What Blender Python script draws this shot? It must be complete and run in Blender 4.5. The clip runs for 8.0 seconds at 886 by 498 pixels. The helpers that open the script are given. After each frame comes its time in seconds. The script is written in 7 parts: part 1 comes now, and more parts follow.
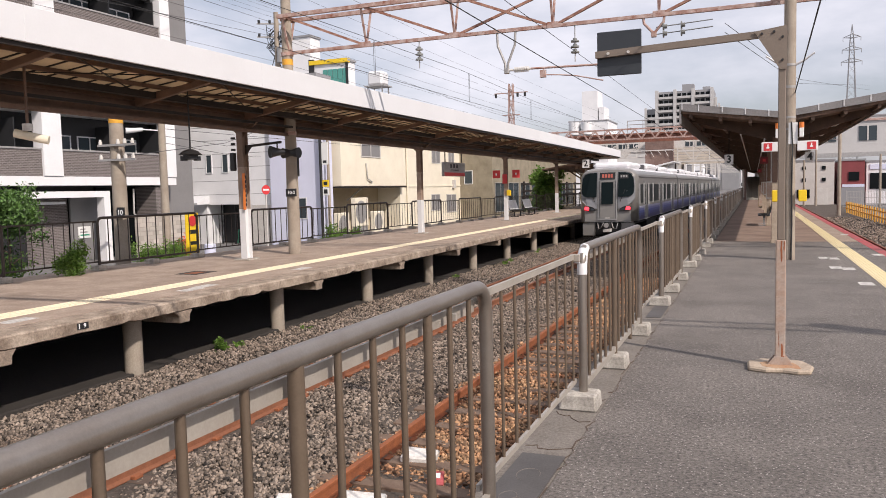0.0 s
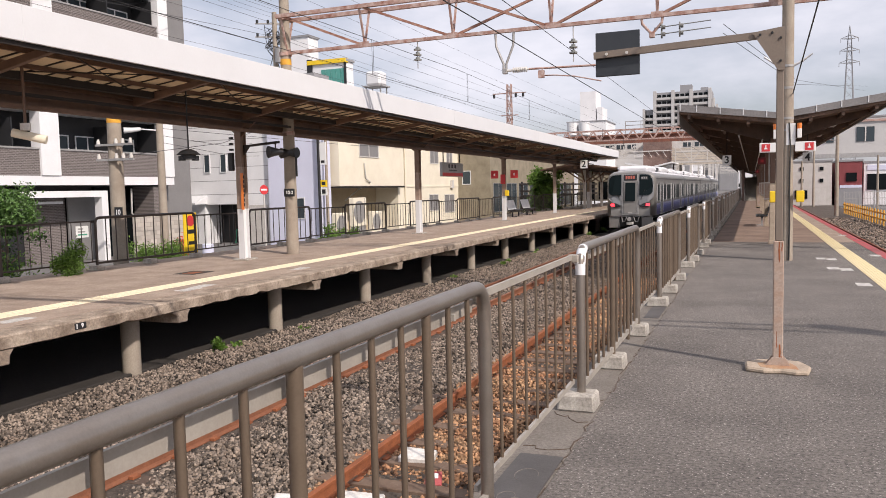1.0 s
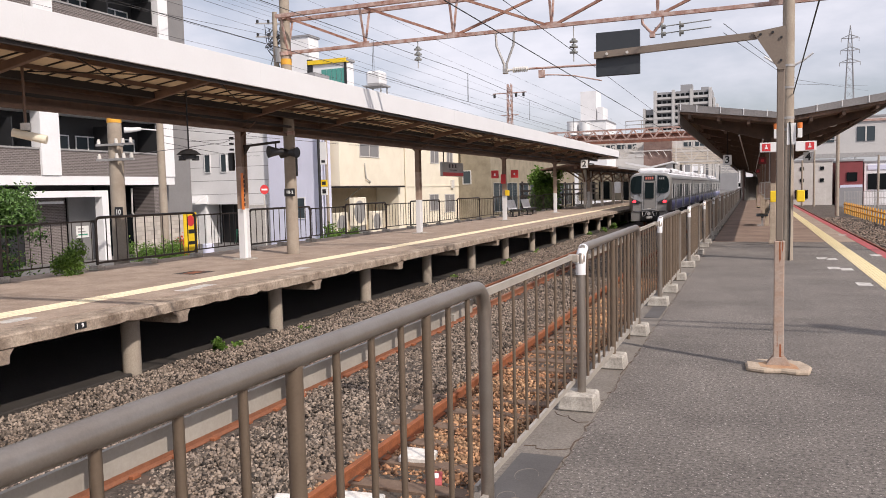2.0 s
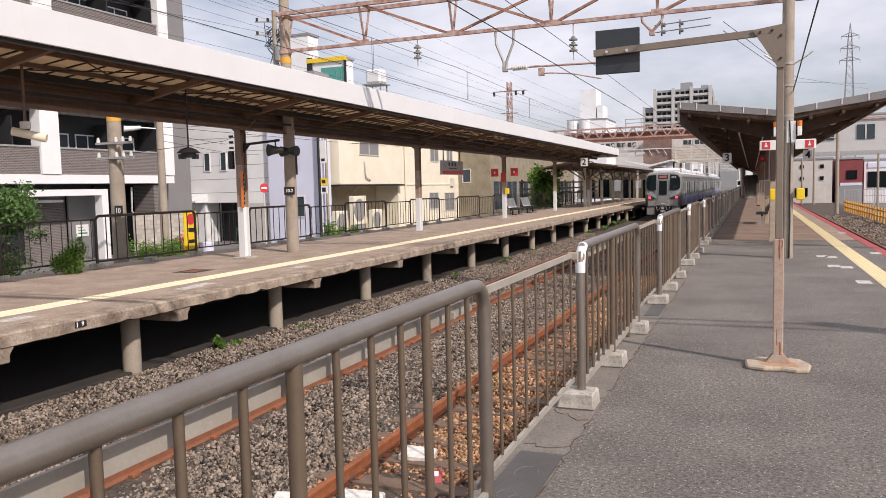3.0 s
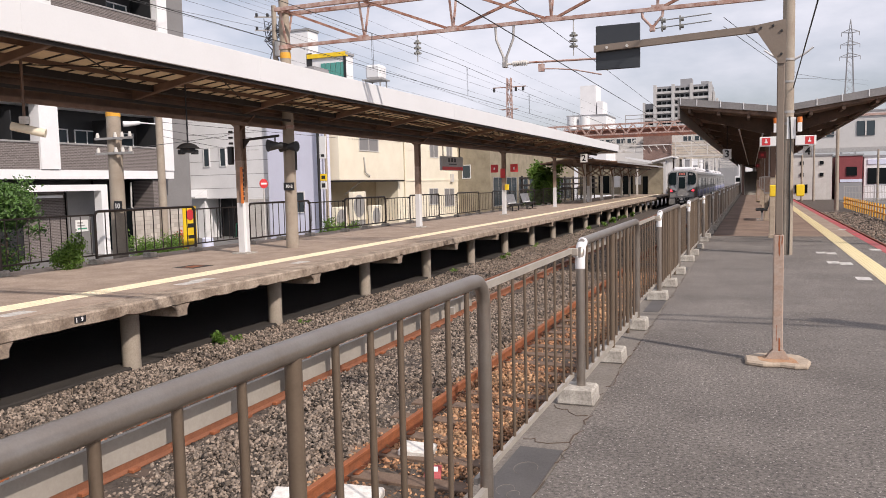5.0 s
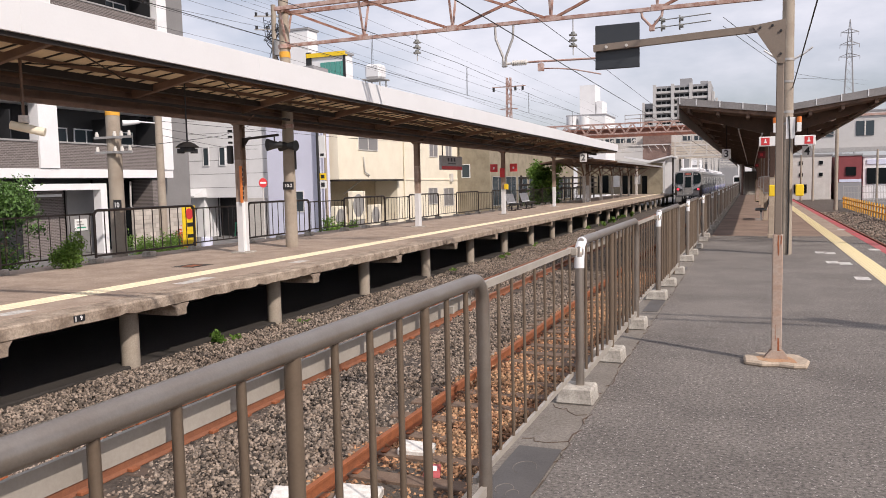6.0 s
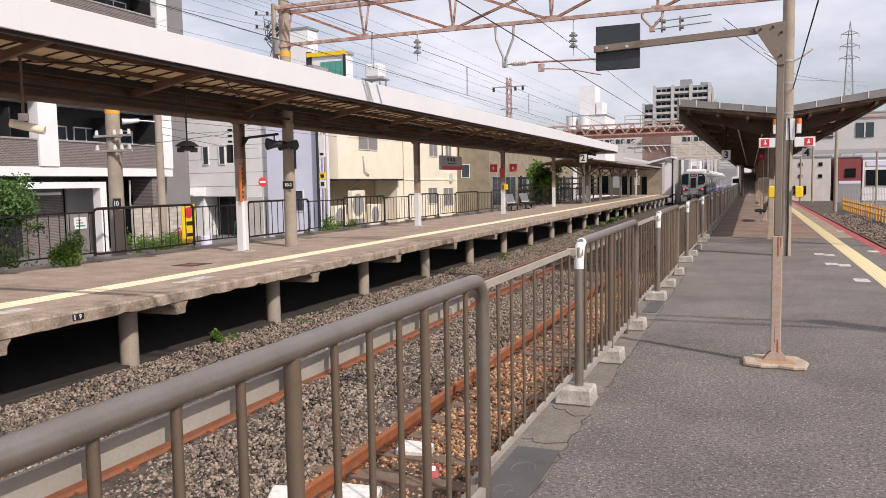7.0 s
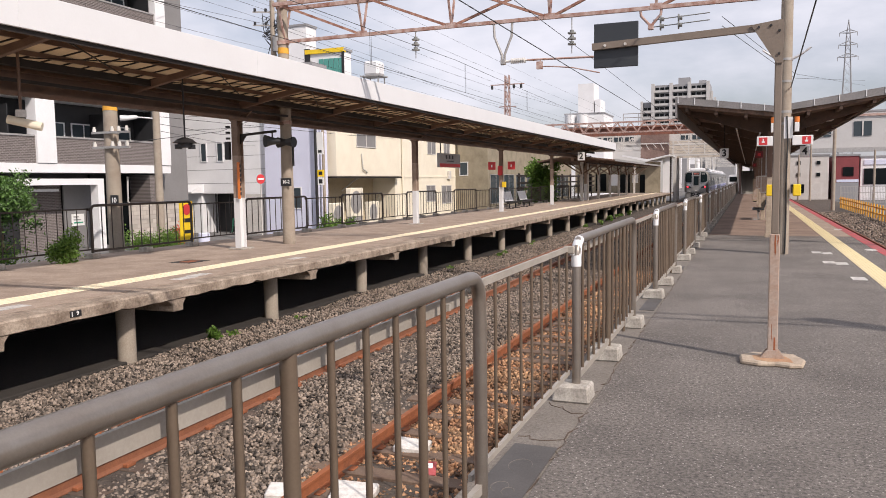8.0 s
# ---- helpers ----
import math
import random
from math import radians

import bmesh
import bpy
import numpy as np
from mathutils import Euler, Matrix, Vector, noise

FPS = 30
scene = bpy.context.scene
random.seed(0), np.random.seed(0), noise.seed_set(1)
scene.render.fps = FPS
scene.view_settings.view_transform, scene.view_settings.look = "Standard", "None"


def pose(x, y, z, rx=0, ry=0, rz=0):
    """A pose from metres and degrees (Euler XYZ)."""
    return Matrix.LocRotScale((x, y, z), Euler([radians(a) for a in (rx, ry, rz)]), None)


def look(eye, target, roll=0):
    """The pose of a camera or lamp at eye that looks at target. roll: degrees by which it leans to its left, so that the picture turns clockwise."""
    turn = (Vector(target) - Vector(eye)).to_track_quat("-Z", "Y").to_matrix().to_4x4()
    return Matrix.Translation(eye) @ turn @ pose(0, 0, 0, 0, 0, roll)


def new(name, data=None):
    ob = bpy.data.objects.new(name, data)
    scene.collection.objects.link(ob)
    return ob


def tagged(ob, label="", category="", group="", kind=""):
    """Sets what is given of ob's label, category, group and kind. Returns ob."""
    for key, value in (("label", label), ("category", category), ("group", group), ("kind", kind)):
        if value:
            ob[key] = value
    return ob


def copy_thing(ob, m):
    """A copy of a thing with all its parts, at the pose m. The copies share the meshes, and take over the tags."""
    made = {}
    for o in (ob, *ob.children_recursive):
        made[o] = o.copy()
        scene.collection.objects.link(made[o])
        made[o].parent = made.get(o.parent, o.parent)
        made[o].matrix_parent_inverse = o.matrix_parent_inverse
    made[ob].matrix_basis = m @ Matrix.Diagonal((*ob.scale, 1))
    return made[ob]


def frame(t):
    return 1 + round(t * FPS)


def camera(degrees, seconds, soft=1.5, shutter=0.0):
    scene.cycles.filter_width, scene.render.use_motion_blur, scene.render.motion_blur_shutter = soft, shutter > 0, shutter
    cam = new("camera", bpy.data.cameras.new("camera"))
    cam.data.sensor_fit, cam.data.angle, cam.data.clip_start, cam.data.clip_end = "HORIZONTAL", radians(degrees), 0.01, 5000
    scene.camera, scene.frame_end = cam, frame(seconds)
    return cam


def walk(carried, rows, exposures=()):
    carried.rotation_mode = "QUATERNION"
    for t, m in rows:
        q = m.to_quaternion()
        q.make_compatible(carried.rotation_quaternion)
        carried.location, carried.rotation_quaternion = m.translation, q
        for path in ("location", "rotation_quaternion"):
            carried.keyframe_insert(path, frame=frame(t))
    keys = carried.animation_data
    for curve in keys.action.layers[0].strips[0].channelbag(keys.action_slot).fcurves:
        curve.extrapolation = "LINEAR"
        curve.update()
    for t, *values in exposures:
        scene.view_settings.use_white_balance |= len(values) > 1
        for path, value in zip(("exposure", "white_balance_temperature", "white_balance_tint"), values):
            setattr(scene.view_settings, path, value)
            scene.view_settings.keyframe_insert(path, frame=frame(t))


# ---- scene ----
cam = camera(59.51, 8.0, soft=0.9)

# seconds, turn to the left of the platform's line, tilt up, lean to the right (degrees), eye (metres)
SWAY = [
    (0.0, 21.931, -4.302, 1.409, 0.000, 0.000, 1.700),
    (0.5, 21.813, -4.305, 1.411, -0.001, 0.004, 1.700),
    (1.0, 21.783, -4.291, 1.323, -0.002, -0.002, 1.701),
    (1.5, 21.807, -4.277, 1.315, -0.003, 0.003, 1.701),
    (3.0, 21.806, -4.431, 1.382, -0.000, 0.000, 1.700),
    (3.5, 21.795, -4.472, 1.313, 0.001, -0.001, 1.697),
    (4.0, 21.870, -4.532, 1.289, -0.002, -0.001, 1.699),
    (4.5, 21.812, -4.655, 1.316, -0.004, 0.006, 1.697),
    (6.0, 21.733, -4.768, 1.226, -0.002, 0.003, 1.695),
    (6.5, 21.727, -4.740, 1.103, -0.002, -0.000, 1.699),
    (7.0, 21.682, -4.780, 0.971, -0.005, 0.004, 1.698),
    (7.5, 21.595, -4.843, 0.885, -0.004, 0.001, 1.696),
    (8.0, 21.546, -4.958, 0.831, -0.001, 0.006, 1.695),
]


def view(turn, tilt, lean, x, y, z):
    a, b = radians(turn), radians(tilt)
    way = Vector((-math.sin(a) * math.cos(b), math.cos(a) * math.cos(b), math.sin(b)))
    return look((x, y, z), Vector((x, y, z)) + way, -lean)


walk(cam, [(row[0], view(*row[1:])) for row in SWAY],
     exposures=[(0.0, 0.0, 6500, 16), (8.0, 0.0, 6500, 16)])

# ---- light ----
SUN_UP, SUN_X, SUN_Y = 40.0, 0.87, -0.495      # degrees; the side from which the sun shines
world = bpy.data.worlds.new("world")
scene.world = world
world.use_nodes = True
wn, wl = world.node_tree.nodes, world.node_tree.links
wn.clear()
sky = wn.new("ShaderNodeTexSky")
sky.sky_type, sky.sun_disc = "NISHITA", False
sky.sun_elevation, sky.sun_rotation = radians(SUN_UP), math.atan2(SUN_X, SUN_Y)
sky.dust_density, sky.air_density = 2.0, 1.0
coord = wn.new("ShaderNodeTexCoord")
stretch = wn.new("ShaderNodeMapping")
stretch.inputs["Scale"].default_value = (1.0, 1.0, 2.6)
clouds = wn.new("ShaderNodeTexNoise")
clouds.inputs["Scale"].default_value, clouds.inputs["Detail"].default_value = 2.2, 7.0
clouds.inputs["Roughness"].default_value = 0.55
ramp = wn.new("ShaderNodeValToRGB")
ramp.color_ramp.elements[0].position, ramp.color_ramp.elements[1].position = 0.38, 0.60
mixer = wn.new("ShaderNodeMix")
mixer.data_type = "RGBA"
mixer.inputs["B"].default_value = (9.6, 9.8, 10.5, 1)
mixer.inputs["A"].default_value = (5, 6, 8, 1)
veil = wn.new("ShaderNodeMath")
veil.operation, veil.use_clamp = "MULTIPLY_ADD", True
veil.inputs[1].default_value, veil.inputs[2].default_value = 0.62, 0.32
back = wn.new("ShaderNodeBackground")
back.inputs["Strength"].default_value = 0.094
final = wn.new("ShaderNodeOutputWorld")
wl.new(coord.outputs["Generated"], stretch.inputs["Vector"])
wl.new(stretch.outputs["Vector"], clouds.inputs["Vector"])
wl.new(clouds.outputs["Fac"], ramp.inputs["Fac"])
wl.new(ramp.outputs["Color"], veil.inputs[0])
wl.new(veil.outputs["Value"], mixer.inputs["Factor"])
wl.new(sky.outputs["Color"], mixer.inputs["A"])
wl.new(mixer.outputs["Result"], back.inputs["Color"])
wl.new(back.outputs["Background"], final.inputs["Surface"])

sun = new("sun", bpy.data.lights.new("sun", "SUN"))
sun.data.energy, sun.data.angle, sun.data.color = 3.9, radians(0.6), (1.0, 0.92, 0.81)
sun.matrix_world = look((SUN_X * 50, SUN_Y * 50, 50 * math.tan(radians(SUN_UP))), (0, 0, 0))


# ---- materials ----
def paint(name, base, other=None, rough=0.6, metal=0.0, scale=3.0, amount=0.6, grain=60.0, grain_amount=0.25,
          bump=0.15, depth=0.004, island=0.0, coat=0.0, specks=0.0):
    """A surface with blotches of a second colour, fine grain and relief."""
    m = bpy.data.materials.new(name)
    m.use_nodes = True
    n, l = m.node_tree.nodes, m.node_tree.links
    shader = n["Principled BSDF"]
    shader.inputs["Roughness"].default_value, shader.inputs["Metallic"].default_value = rough, metal
    shader.inputs["Coat Weight"].default_value = coat
    other = other or tuple(c * 0.62 for c in base)
    where = n.new("ShaderNodeTexCoord")
    big, small = n.new("ShaderNodeTexNoise"), n.new("ShaderNodeTexNoise")
    big.inputs["Scale"].default_value, big.inputs["Detail"].default_value = scale, 6.0
    big.inputs["Roughness"].default_value = 0.65
    small.inputs["Scale"].default_value, small.inputs["Detail"].default_value = grain, 6.0
    small.inputs["Roughness"].default_value = 0.75
    spread = n.new("ShaderNodeMapRange")
    spread.inputs["From Min"].default_value, spread.inputs["From Max"].default_value = 0.38, 0.72
    spread.inputs["To Max"].default_value = amount
    tone = n.new("ShaderNodeMix")
    tone.data_type = "RGBA"
    tone.inputs["A"].default_value, tone.inputs["B"].default_value = (*base, 1), (*other, 1)
    fine = n.new("ShaderNodeMapRange")
    fine.inputs["From Min"].default_value, fine.inputs["From Max"].default_value = 0.25, 0.75
    fine.inputs["To Min"].default_value, fine.inputs["To Max"].default_value = 1 - grain_amount, 1 + grain_amount
    times = n.new("ShaderNodeMix")
    times.data_type, times.blend_type = "RGBA", "MULTIPLY"
    times.inputs["Factor"].default_value = 1.0
    for node in (big, small):
        l.new(where.outputs["Object"], node.inputs["Vector"])
    l.new(big.outputs["Fac"], spread.inputs["Value"])
    l.new(spread.outputs["Result"], tone.inputs["Factor"])
    l.new(small.outputs["Fac"], fine.inputs["Value"])
    l.new(tone.outputs["Result"], times.inputs["A"])
    l.new(fine.outputs["Result"], times.inputs["B"])
    colour = times.outputs["Result"]
    if island:
        geo, vary = n.new("ShaderNodeNewGeometry"), n.new("ShaderNodeMapRange")
        vary.inputs["To Min"].default_value, vary.inputs["To Max"].default_value = 1 - island, 1 + island
        again = n.new("ShaderNodeMix")
        again.data_type, again.blend_type = "RGBA", "MULTIPLY"
        again.inputs["Factor"].default_value = 1.0
        l.new(geo.outputs["Random Per Island"], vary.inputs["Value"])
        l.new(colour, again.inputs["A"])
        l.new(vary.outputs["Result"], again.inputs["B"])
        colour = again.outputs["Result"]
    if specks:
        dots, pick, over = n.new("ShaderNodeTexVoronoi"), n.new("ShaderNodeMapRange"), n.new("ShaderNodeMix")
        dots.inputs["Scale"].default_value = 34.0
        pick.inputs["From Min"].default_value, pick.inputs["From Max"].default_value = 0.21, 0.13
        pick.inputs["To Max"].default_value = specks
        over.data_type = "RGBA"
        over.inputs["B"].default_value = (0.50, 0.46, 0.42, 1)
        l.new(where.outputs["Object"], dots.inputs["Vector"])
        l.new(dots.outputs["Distance"], pick.inputs["Value"])
        l.new(pick.outputs["Result"], over.inputs["Factor"])
        l.new(colour, over.inputs["A"])
        colour = over.outputs["Result"]
    l.new(colour, shader.inputs["Base Color"])
    if bump:
        relief = n.new("ShaderNodeBump")
        relief.inputs["Strength"].default_value, relief.inputs["Distance"].default_value = bump, depth
        l.new(small.outputs["Fac"], relief.inputs["Height"])
        l.new(relief.outputs["Normal"], shader.inputs["Normal"])
    return m


def glass(name, colour, rough=0.06, ior=1.5):
    m = bpy.data.materials.new(name)
    m.use_nodes = True
    shader = m.node_tree.nodes["Principled BSDF"]
    shader.inputs["Base Color"].default_value = (*colour, 1)
    shader.inputs["Roughness"].default_value = rough
    shader.inputs["Specular IOR Level"].default_value, shader.inputs["IOR"].default_value = 0.16, ior
    return m


def glow(name, colour, strength):
    m = bpy.data.materials.new(name)
    m.use_nodes = True
    shader = m.node_tree.nodes["Principled BSDF"]
    shader.inputs["Base Color"].default_value = (*colour, 1)
    shader.inputs["Emission Color"].default_value = (*colour, 1)
    shader.inputs["Emission Strength"].default_value = strength
    return m


ASPHALT = paint("asphalt", (0.184, 0.164, 0.147), (0.100, 0.088, 0.079), 0.85, scale=0.8, amount=0.9, grain=38, grain_amount=1.1, bump=1.0, depth=0.016, specks=0.85)
PATCH = paint("dark_asphalt", (0.095, 0.088, 0.085), None, 0.7, scale=3, grain=70, grain_amount=0.2, bump=0.3)
PALE_CONCRETE = paint("pale_concrete", (0.47, 0.44, 0.39), (0.17, 0.15, 0.13), 0.9, scale=9, amount=0.85, grain=60, grain_amount=0.35, bump=0.6)
POLE_CONCRETE = paint("pole_concrete", (0.36, 0.31, 0.25), (0.24, 0.19, 0.15), 0.85, scale=2.5, amount=0.7, grain=50, bump=0.2)
# Base darkened for the shade under the far platform; a cover plate shares it.
SHADE_DARK_CONCRETE = paint("shade_dark_concrete", (0.042, 0.036, 0.031), (0.02, 0.017, 0.015), 0.9, scale=2, grain=30, bump=0.4)
EDGE_CONCRETE = paint("edge_concrete", (0.20, 0.178, 0.155), (0.14, 0.12, 0.10), 0.9, scale=2.5, amount=0.8, grain=45, grain_amount=0.5, bump=0.6, depth=0.008)
# Near-black base paints in the shade of balcony recesses and the garage.
RECESS_SHADE_WALL = paint("recess_shade_panel", (0.024, 0.0245, 0.027), None, 0.6, scale=1, grain=12, grain_amount=0.1, bump=0.1)
PAVING = paint("platform_paving", (0.40, 0.315, 0.25), (0.225, 0.165, 0.125), 0.85, scale=1.5, amount=0.9, grain=22, grain_amount=0.38, bump=0.35)
PALE_TILE = paint("faded_yellow_tile", (0.84, 0.75, 0.55), (0.74, 0.65, 0.48), 0.75, scale=3, amount=0.7, grain=40, grain_amount=0.12, bump=0.3)
COPING = paint("stained_coping", (0.40, 0.325, 0.255), (0.13, 0.092, 0.066), 0.9, scale=2.8, amount=1.0, grain=26, grain_amount=0.5, bump=0.7, depth=0.012)
SOFFIT = paint("stained_soffit", (0.20, 0.125, 0.088), (0.030, 0.021, 0.016), 0.8, scale=2.4, amount=1.0, grain=18, grain_amount=0.4, bump=0.3)
YELLOW_TILE = paint("yellow_tile", (0.80, 0.68, 0.40), (0.70, 0.60, 0.38), 0.7, scale=3, amount=0.7, grain=40, grain_amount=0.12, bump=0.3)
RED_PAINT = paint("red_paint", (0.50, 0.075, 0.085), (0.26, 0.12, 0.11), 0.8, scale=1.6, amount=1.0, grain=50)
WHITE_PAINT = paint("white_paint", (0.72, 0.725, 0.735), (0.65, 0.65, 0.655), 0.5, scale=0.8, amount=0.5, grain=25, grain_amount=0.02, bump=0.02)
WORN_WHITE = paint("worn_white", (0.66, 0.64, 0.60), (0.22, 0.20, 0.19), 0.7, scale=9, amount=0.9, grain=60, bump=0.2)
FENCE_PAINT = paint("fence_paint", (0.17, 0.128, 0.092), (0.105, 0.074, 0.052), 0.42, 0.35, scale=4, amount=0.5, grain=120, grain_amount=0.12, bump=0.06)
PIPE_PAINT = paint("pipe_paint", (0.32, 0.285, 0.25), (0.22, 0.175, 0.14), 0.34, 0.75, scale=5, amount=0.5, grain=120, grain_amount=0.1, bump=0.05)
RAIL_STEEL = paint("galvanised_rail", (0.39, 0.355, 0.31), (0.27, 0.24, 0.205), 0.5, 0.15, scale=5, grain=90, grain_amount=0.1, bump=0.05)
BROWN_FENCE = paint("brown_fence", (0.052, 0.038, 0.031), None, 0.5, 0.1, scale=4, grain=60, bump=0.1)
RUST = paint("rust", (0.31, 0.103, 0.041), (0.165, 0.058, 0.028), 0.9, scale=6, amount=0.8, grain=80, grain_amount=0.35, bump=0.4)
RAIL_TOP = paint("worn_rail", (0.26, 0.105, 0.055), (0.14, 0.055, 0.032), 0.7, 0.1, scale=6, grain=70, bump=0.2)
OLD_SLEEPER = paint("weathered_sleeper", (0.18, 0.125, 0.09), (0.11, 0.062, 0.04), 0.9, scale=6, grain=40, grain_amount=0.4, bump=0.6)
TIMBER = paint("old_timber", (0.11, 0.075, 0.055), (0.06, 0.045, 0.035), 0.9, scale=5, grain=50, bump=0.5)
STONES = paint("ballast_stone", (0.225, 0.182, 0.146), (0.12, 0.086, 0.062), 0.85, scale=0.8, amount=0.8, grain=40, grain_amount=0.35, bump=0.3, island=0.92)
RUSTY_STONES = paint("rusty_stone", (0.37, 0.225, 0.125), (0.24, 0.088, 0.038), 0.9, scale=1.5, amount=0.9, grain=40, grain_amount=0.35, bump=0.3, island=0.8)
GRAVEL = paint("gravel_bed", (0.10, 0.080, 0.064), (0.055, 0.042, 0.034), 0.95, scale=1.0, amount=0.8, grain=22, grain_amount=0.6, bump=1.0, depth=0.03)
STREET = paint("street", (0.17, 0.165, 0.16), (0.13, 0.125, 0.12), 0.9, scale=0.4, grain=20, bump=0.2)
CANOPY_BROWN = paint("brown_steel", (0.19, 0.115, 0.080), (0.105, 0.063, 0.044), 0.6, 0.1, scale=2.5, amount=0.8, grain=40, bump=0.15)
CREAM_SHEET = paint("cream_roof_sheet", (0.55, 0.40, 0.235), (0.38, 0.265, 0.155), 0.7, scale=1.5, amount=0.6, grain=20, grain_amount=0.1, bump=0.1)
DARK_STEEL = paint("dark_steel", (0.026, 0.019, 0.016), None, 0.65, 0.1, scale=2.5, grain=30, bump=0.2)
GREY_ROOF = paint("grey_roof_edge", (0.26, 0.25, 0.25), (0.17, 0.165, 0.16), 0.6, 0.2, scale=2, grain=25, bump=0.1)
GANTRY = paint("rusty_gantry", (0.52, 0.40, 0.36), (0.24, 0.075, 0.036), 0.75, scale=5.5, amount=1.0, grain=50, grain_amount=0.25, bump=0.3)
GANTRY_RUST = paint("rust_streaked_gantry", (0.42, 0.25, 0.19), (0.17, 0.048, 0.024), 0.8, scale=6, amount=1.0, grain=60, grain_amount=0.3, bump=0.3)
GREY_STEEL = paint("grey_steel", (0.42, 0.41, 0.40), (0.30, 0.28, 0.26), 0.5, 0.4, scale=4, grain=60, bump=0.1)
PAD_TAN = paint("tan_pad", (0.46, 0.375, 0.29), (0.30, 0.24, 0.18), 0.9, scale=8, amount=0.8, grain=50, bump=0.5)
RUST_STAIN = paint("rust_stain", (0.44, 0.29, 0.18), (0.36, 0.17, 0.08), 0.9, scale=9, amount=0.9, grain=50, bump=0.4)
POST_BROWN = paint("taupe_steel", (0.225, 0.183, 0.147), (0.165, 0.128, 0.10), 0.55, 0.1, scale=3, grain=70, grain_amount=0.12, bump=0.08)
POST_PALE = paint("faded_post", (0.42, 0.35, 0.30), (0.36, 0.19, 0.11), 0.7, scale=5, amount=0.7, grain=60, bump=0.15)
BLACK = paint("black_steel", (0.02, 0.02, 0.022), None, 0.5, scale=4, grain=40, grain_amount=0.1, bump=0.05)
SIGN_DARK = paint("dark_panel", (0.030, 0.035, 0.042), (0.045, 0.05, 0.055), 0.4, scale=3, grain=60, grain_amount=0.08, bump=0.0)
CABLE = paint("cable_rubber", (0.03, 0.03, 0.03), None, 0.6, bump=0)
PORCELAIN = paint("porcelain", (0.72, 0.70, 0.66), None, 0.3, amount=0.2, grain_amount=0.05, bump=0)
DULL_RED = paint("dull_red", (0.20, 0.03, 0.035), None, 0.6, amount=0.3, bump=0)
STAIR_TAN = paint("grimy_tan_wall", (0.30, 0.26, 0.19), (0.19, 0.16, 0.11), 0.85, scale=1.2, amount=0.9, grain=14, grain_amount=0.15, bump=0.1)
RAFTER_BROWN = paint("old_rafter", (0.115, 0.070, 0.048), (0.045, 0.03, 0.022), 0.75, scale=2.0, amount=0.9, grain=30, bump=0.2)
# Reddish-brown paving whose base also takes in the near canopy's shade.
SHADE_PAVING = paint("reddish_shade_paving", (0.30, 0.218, 0.168), (0.15, 0.092, 0.072), 0.8, scale=0.9, amount=0.9, grain=25, grain_amount=0.25, bump=0.3)
GREY_PORCELAIN = paint("grey_porcelain", (0.22, 0.225, 0.215), None, 0.3, amount=0.4, grain_amount=0.05, bump=0)
END_GLASS = glass("cab_glass", (0.010, 0.016, 0.018), 0.30, 1.2)
ORANGE = paint("orange_lens", (0.80, 0.22, 0.04), None, 0.35, amount=0.2, grain_amount=0.05, bump=0)
SIGN_RED = paint("sign_red", (0.62, 0.045, 0.05), None, 0.45, amount=0.2, grain_amount=0.05, bump=0)
SIGN_YELLOW = paint("sign_yellow", (0.88, 0.60, 0.02), None, 0.5, amount=0.25, grain_amount=0.06, bump=0)
SIGN_WHITE = paint("sign_white", (0.80, 0.80, 0.79), None, 0.45, amount=0.15, grain_amount=0.04, bump=0)
STAINLESS = paint("stainless", (0.29, 0.285, 0.28), (0.235, 0.23, 0.225), 0.45, 0.6, scale=1.5, amount=0.5, grain=90, grain_amount=0.05, bump=0.02)
TRAIN_GREY = paint("train_grey", (0.27, 0.26, 0.245), (0.22, 0.212, 0.20), 0.4, 0.3, scale=1.2, grain=60, grain_amount=0.05, bump=0.02)
TRAIN_BLUE = paint("train_blue", (0.10, 0.13, 0.42), (0.08, 0.10, 0.34), 0.35, scale=1, grain=50, grain_amount=0.05, bump=0)
TRAIN_WHITE = paint("train_white", (0.72, 0.72, 0.74), None, 0.4, amount=0.25, grain_amount=0.05, bump=0)
UNDERFLOOR = paint("underfloor", (0.035, 0.034, 0.034), None, 0.8, scale=2, grain=20)
DARK_GLASS = glass("dark_glass", (0.005, 0.007, 0.008), 0.14)
PANE = glass("window_pane", (0.05, 0.065, 0.075))
TAIL_RED = glow("tail_light", (1.0, 0.05, 0.07), 2.2)
DISPLAY = glow("display_red", (0.42, 0.11, 0.08), 0.12)
LEAF = paint("leaf", (0.15, 0.26, 0.045), (0.09, 0.17, 0.03), 0.6, scale=6, amount=0.8, grain=30, bump=0, island=0.5)
MID_LEAF = paint("mid_leaf", (0.085, 0.17, 0.035), (0.05, 0.11, 0.025), 0.5, scale=6, amount=0.8, grain=30, bump=0, island=0.6)
DARK_LEAF = paint("dark_leaf", (0.045, 0.10, 0.03), (0.03, 0.06, 0.02), 0.6, scale=5, amount=0.8, grain=30, bump=0, island=0.5)
BARK = paint("bark", (0.12, 0.085, 0.06), None, 0.9, scale=8, grain=40, bump=0.6)
FLOWER = paint("orange_flower", (0.65, 0.10, 0.03), None, 0.6, amount=0.5, bump=0, island=0.4)
GREY_WALL = paint("grey_panel", (0.22, 0.215, 0.215), (0.18, 0.175, 0.175), 0.7, scale=0.8, grain=12, grain_amount=0.08, bump=0.1)
WHITE_WALL = paint("white_wall", (0.80, 0.80, 0.81), (0.70, 0.70, 0.71), 0.75, scale=0.7, amount=0.6, grain=15, grain_amount=0.05, bump=0.1)
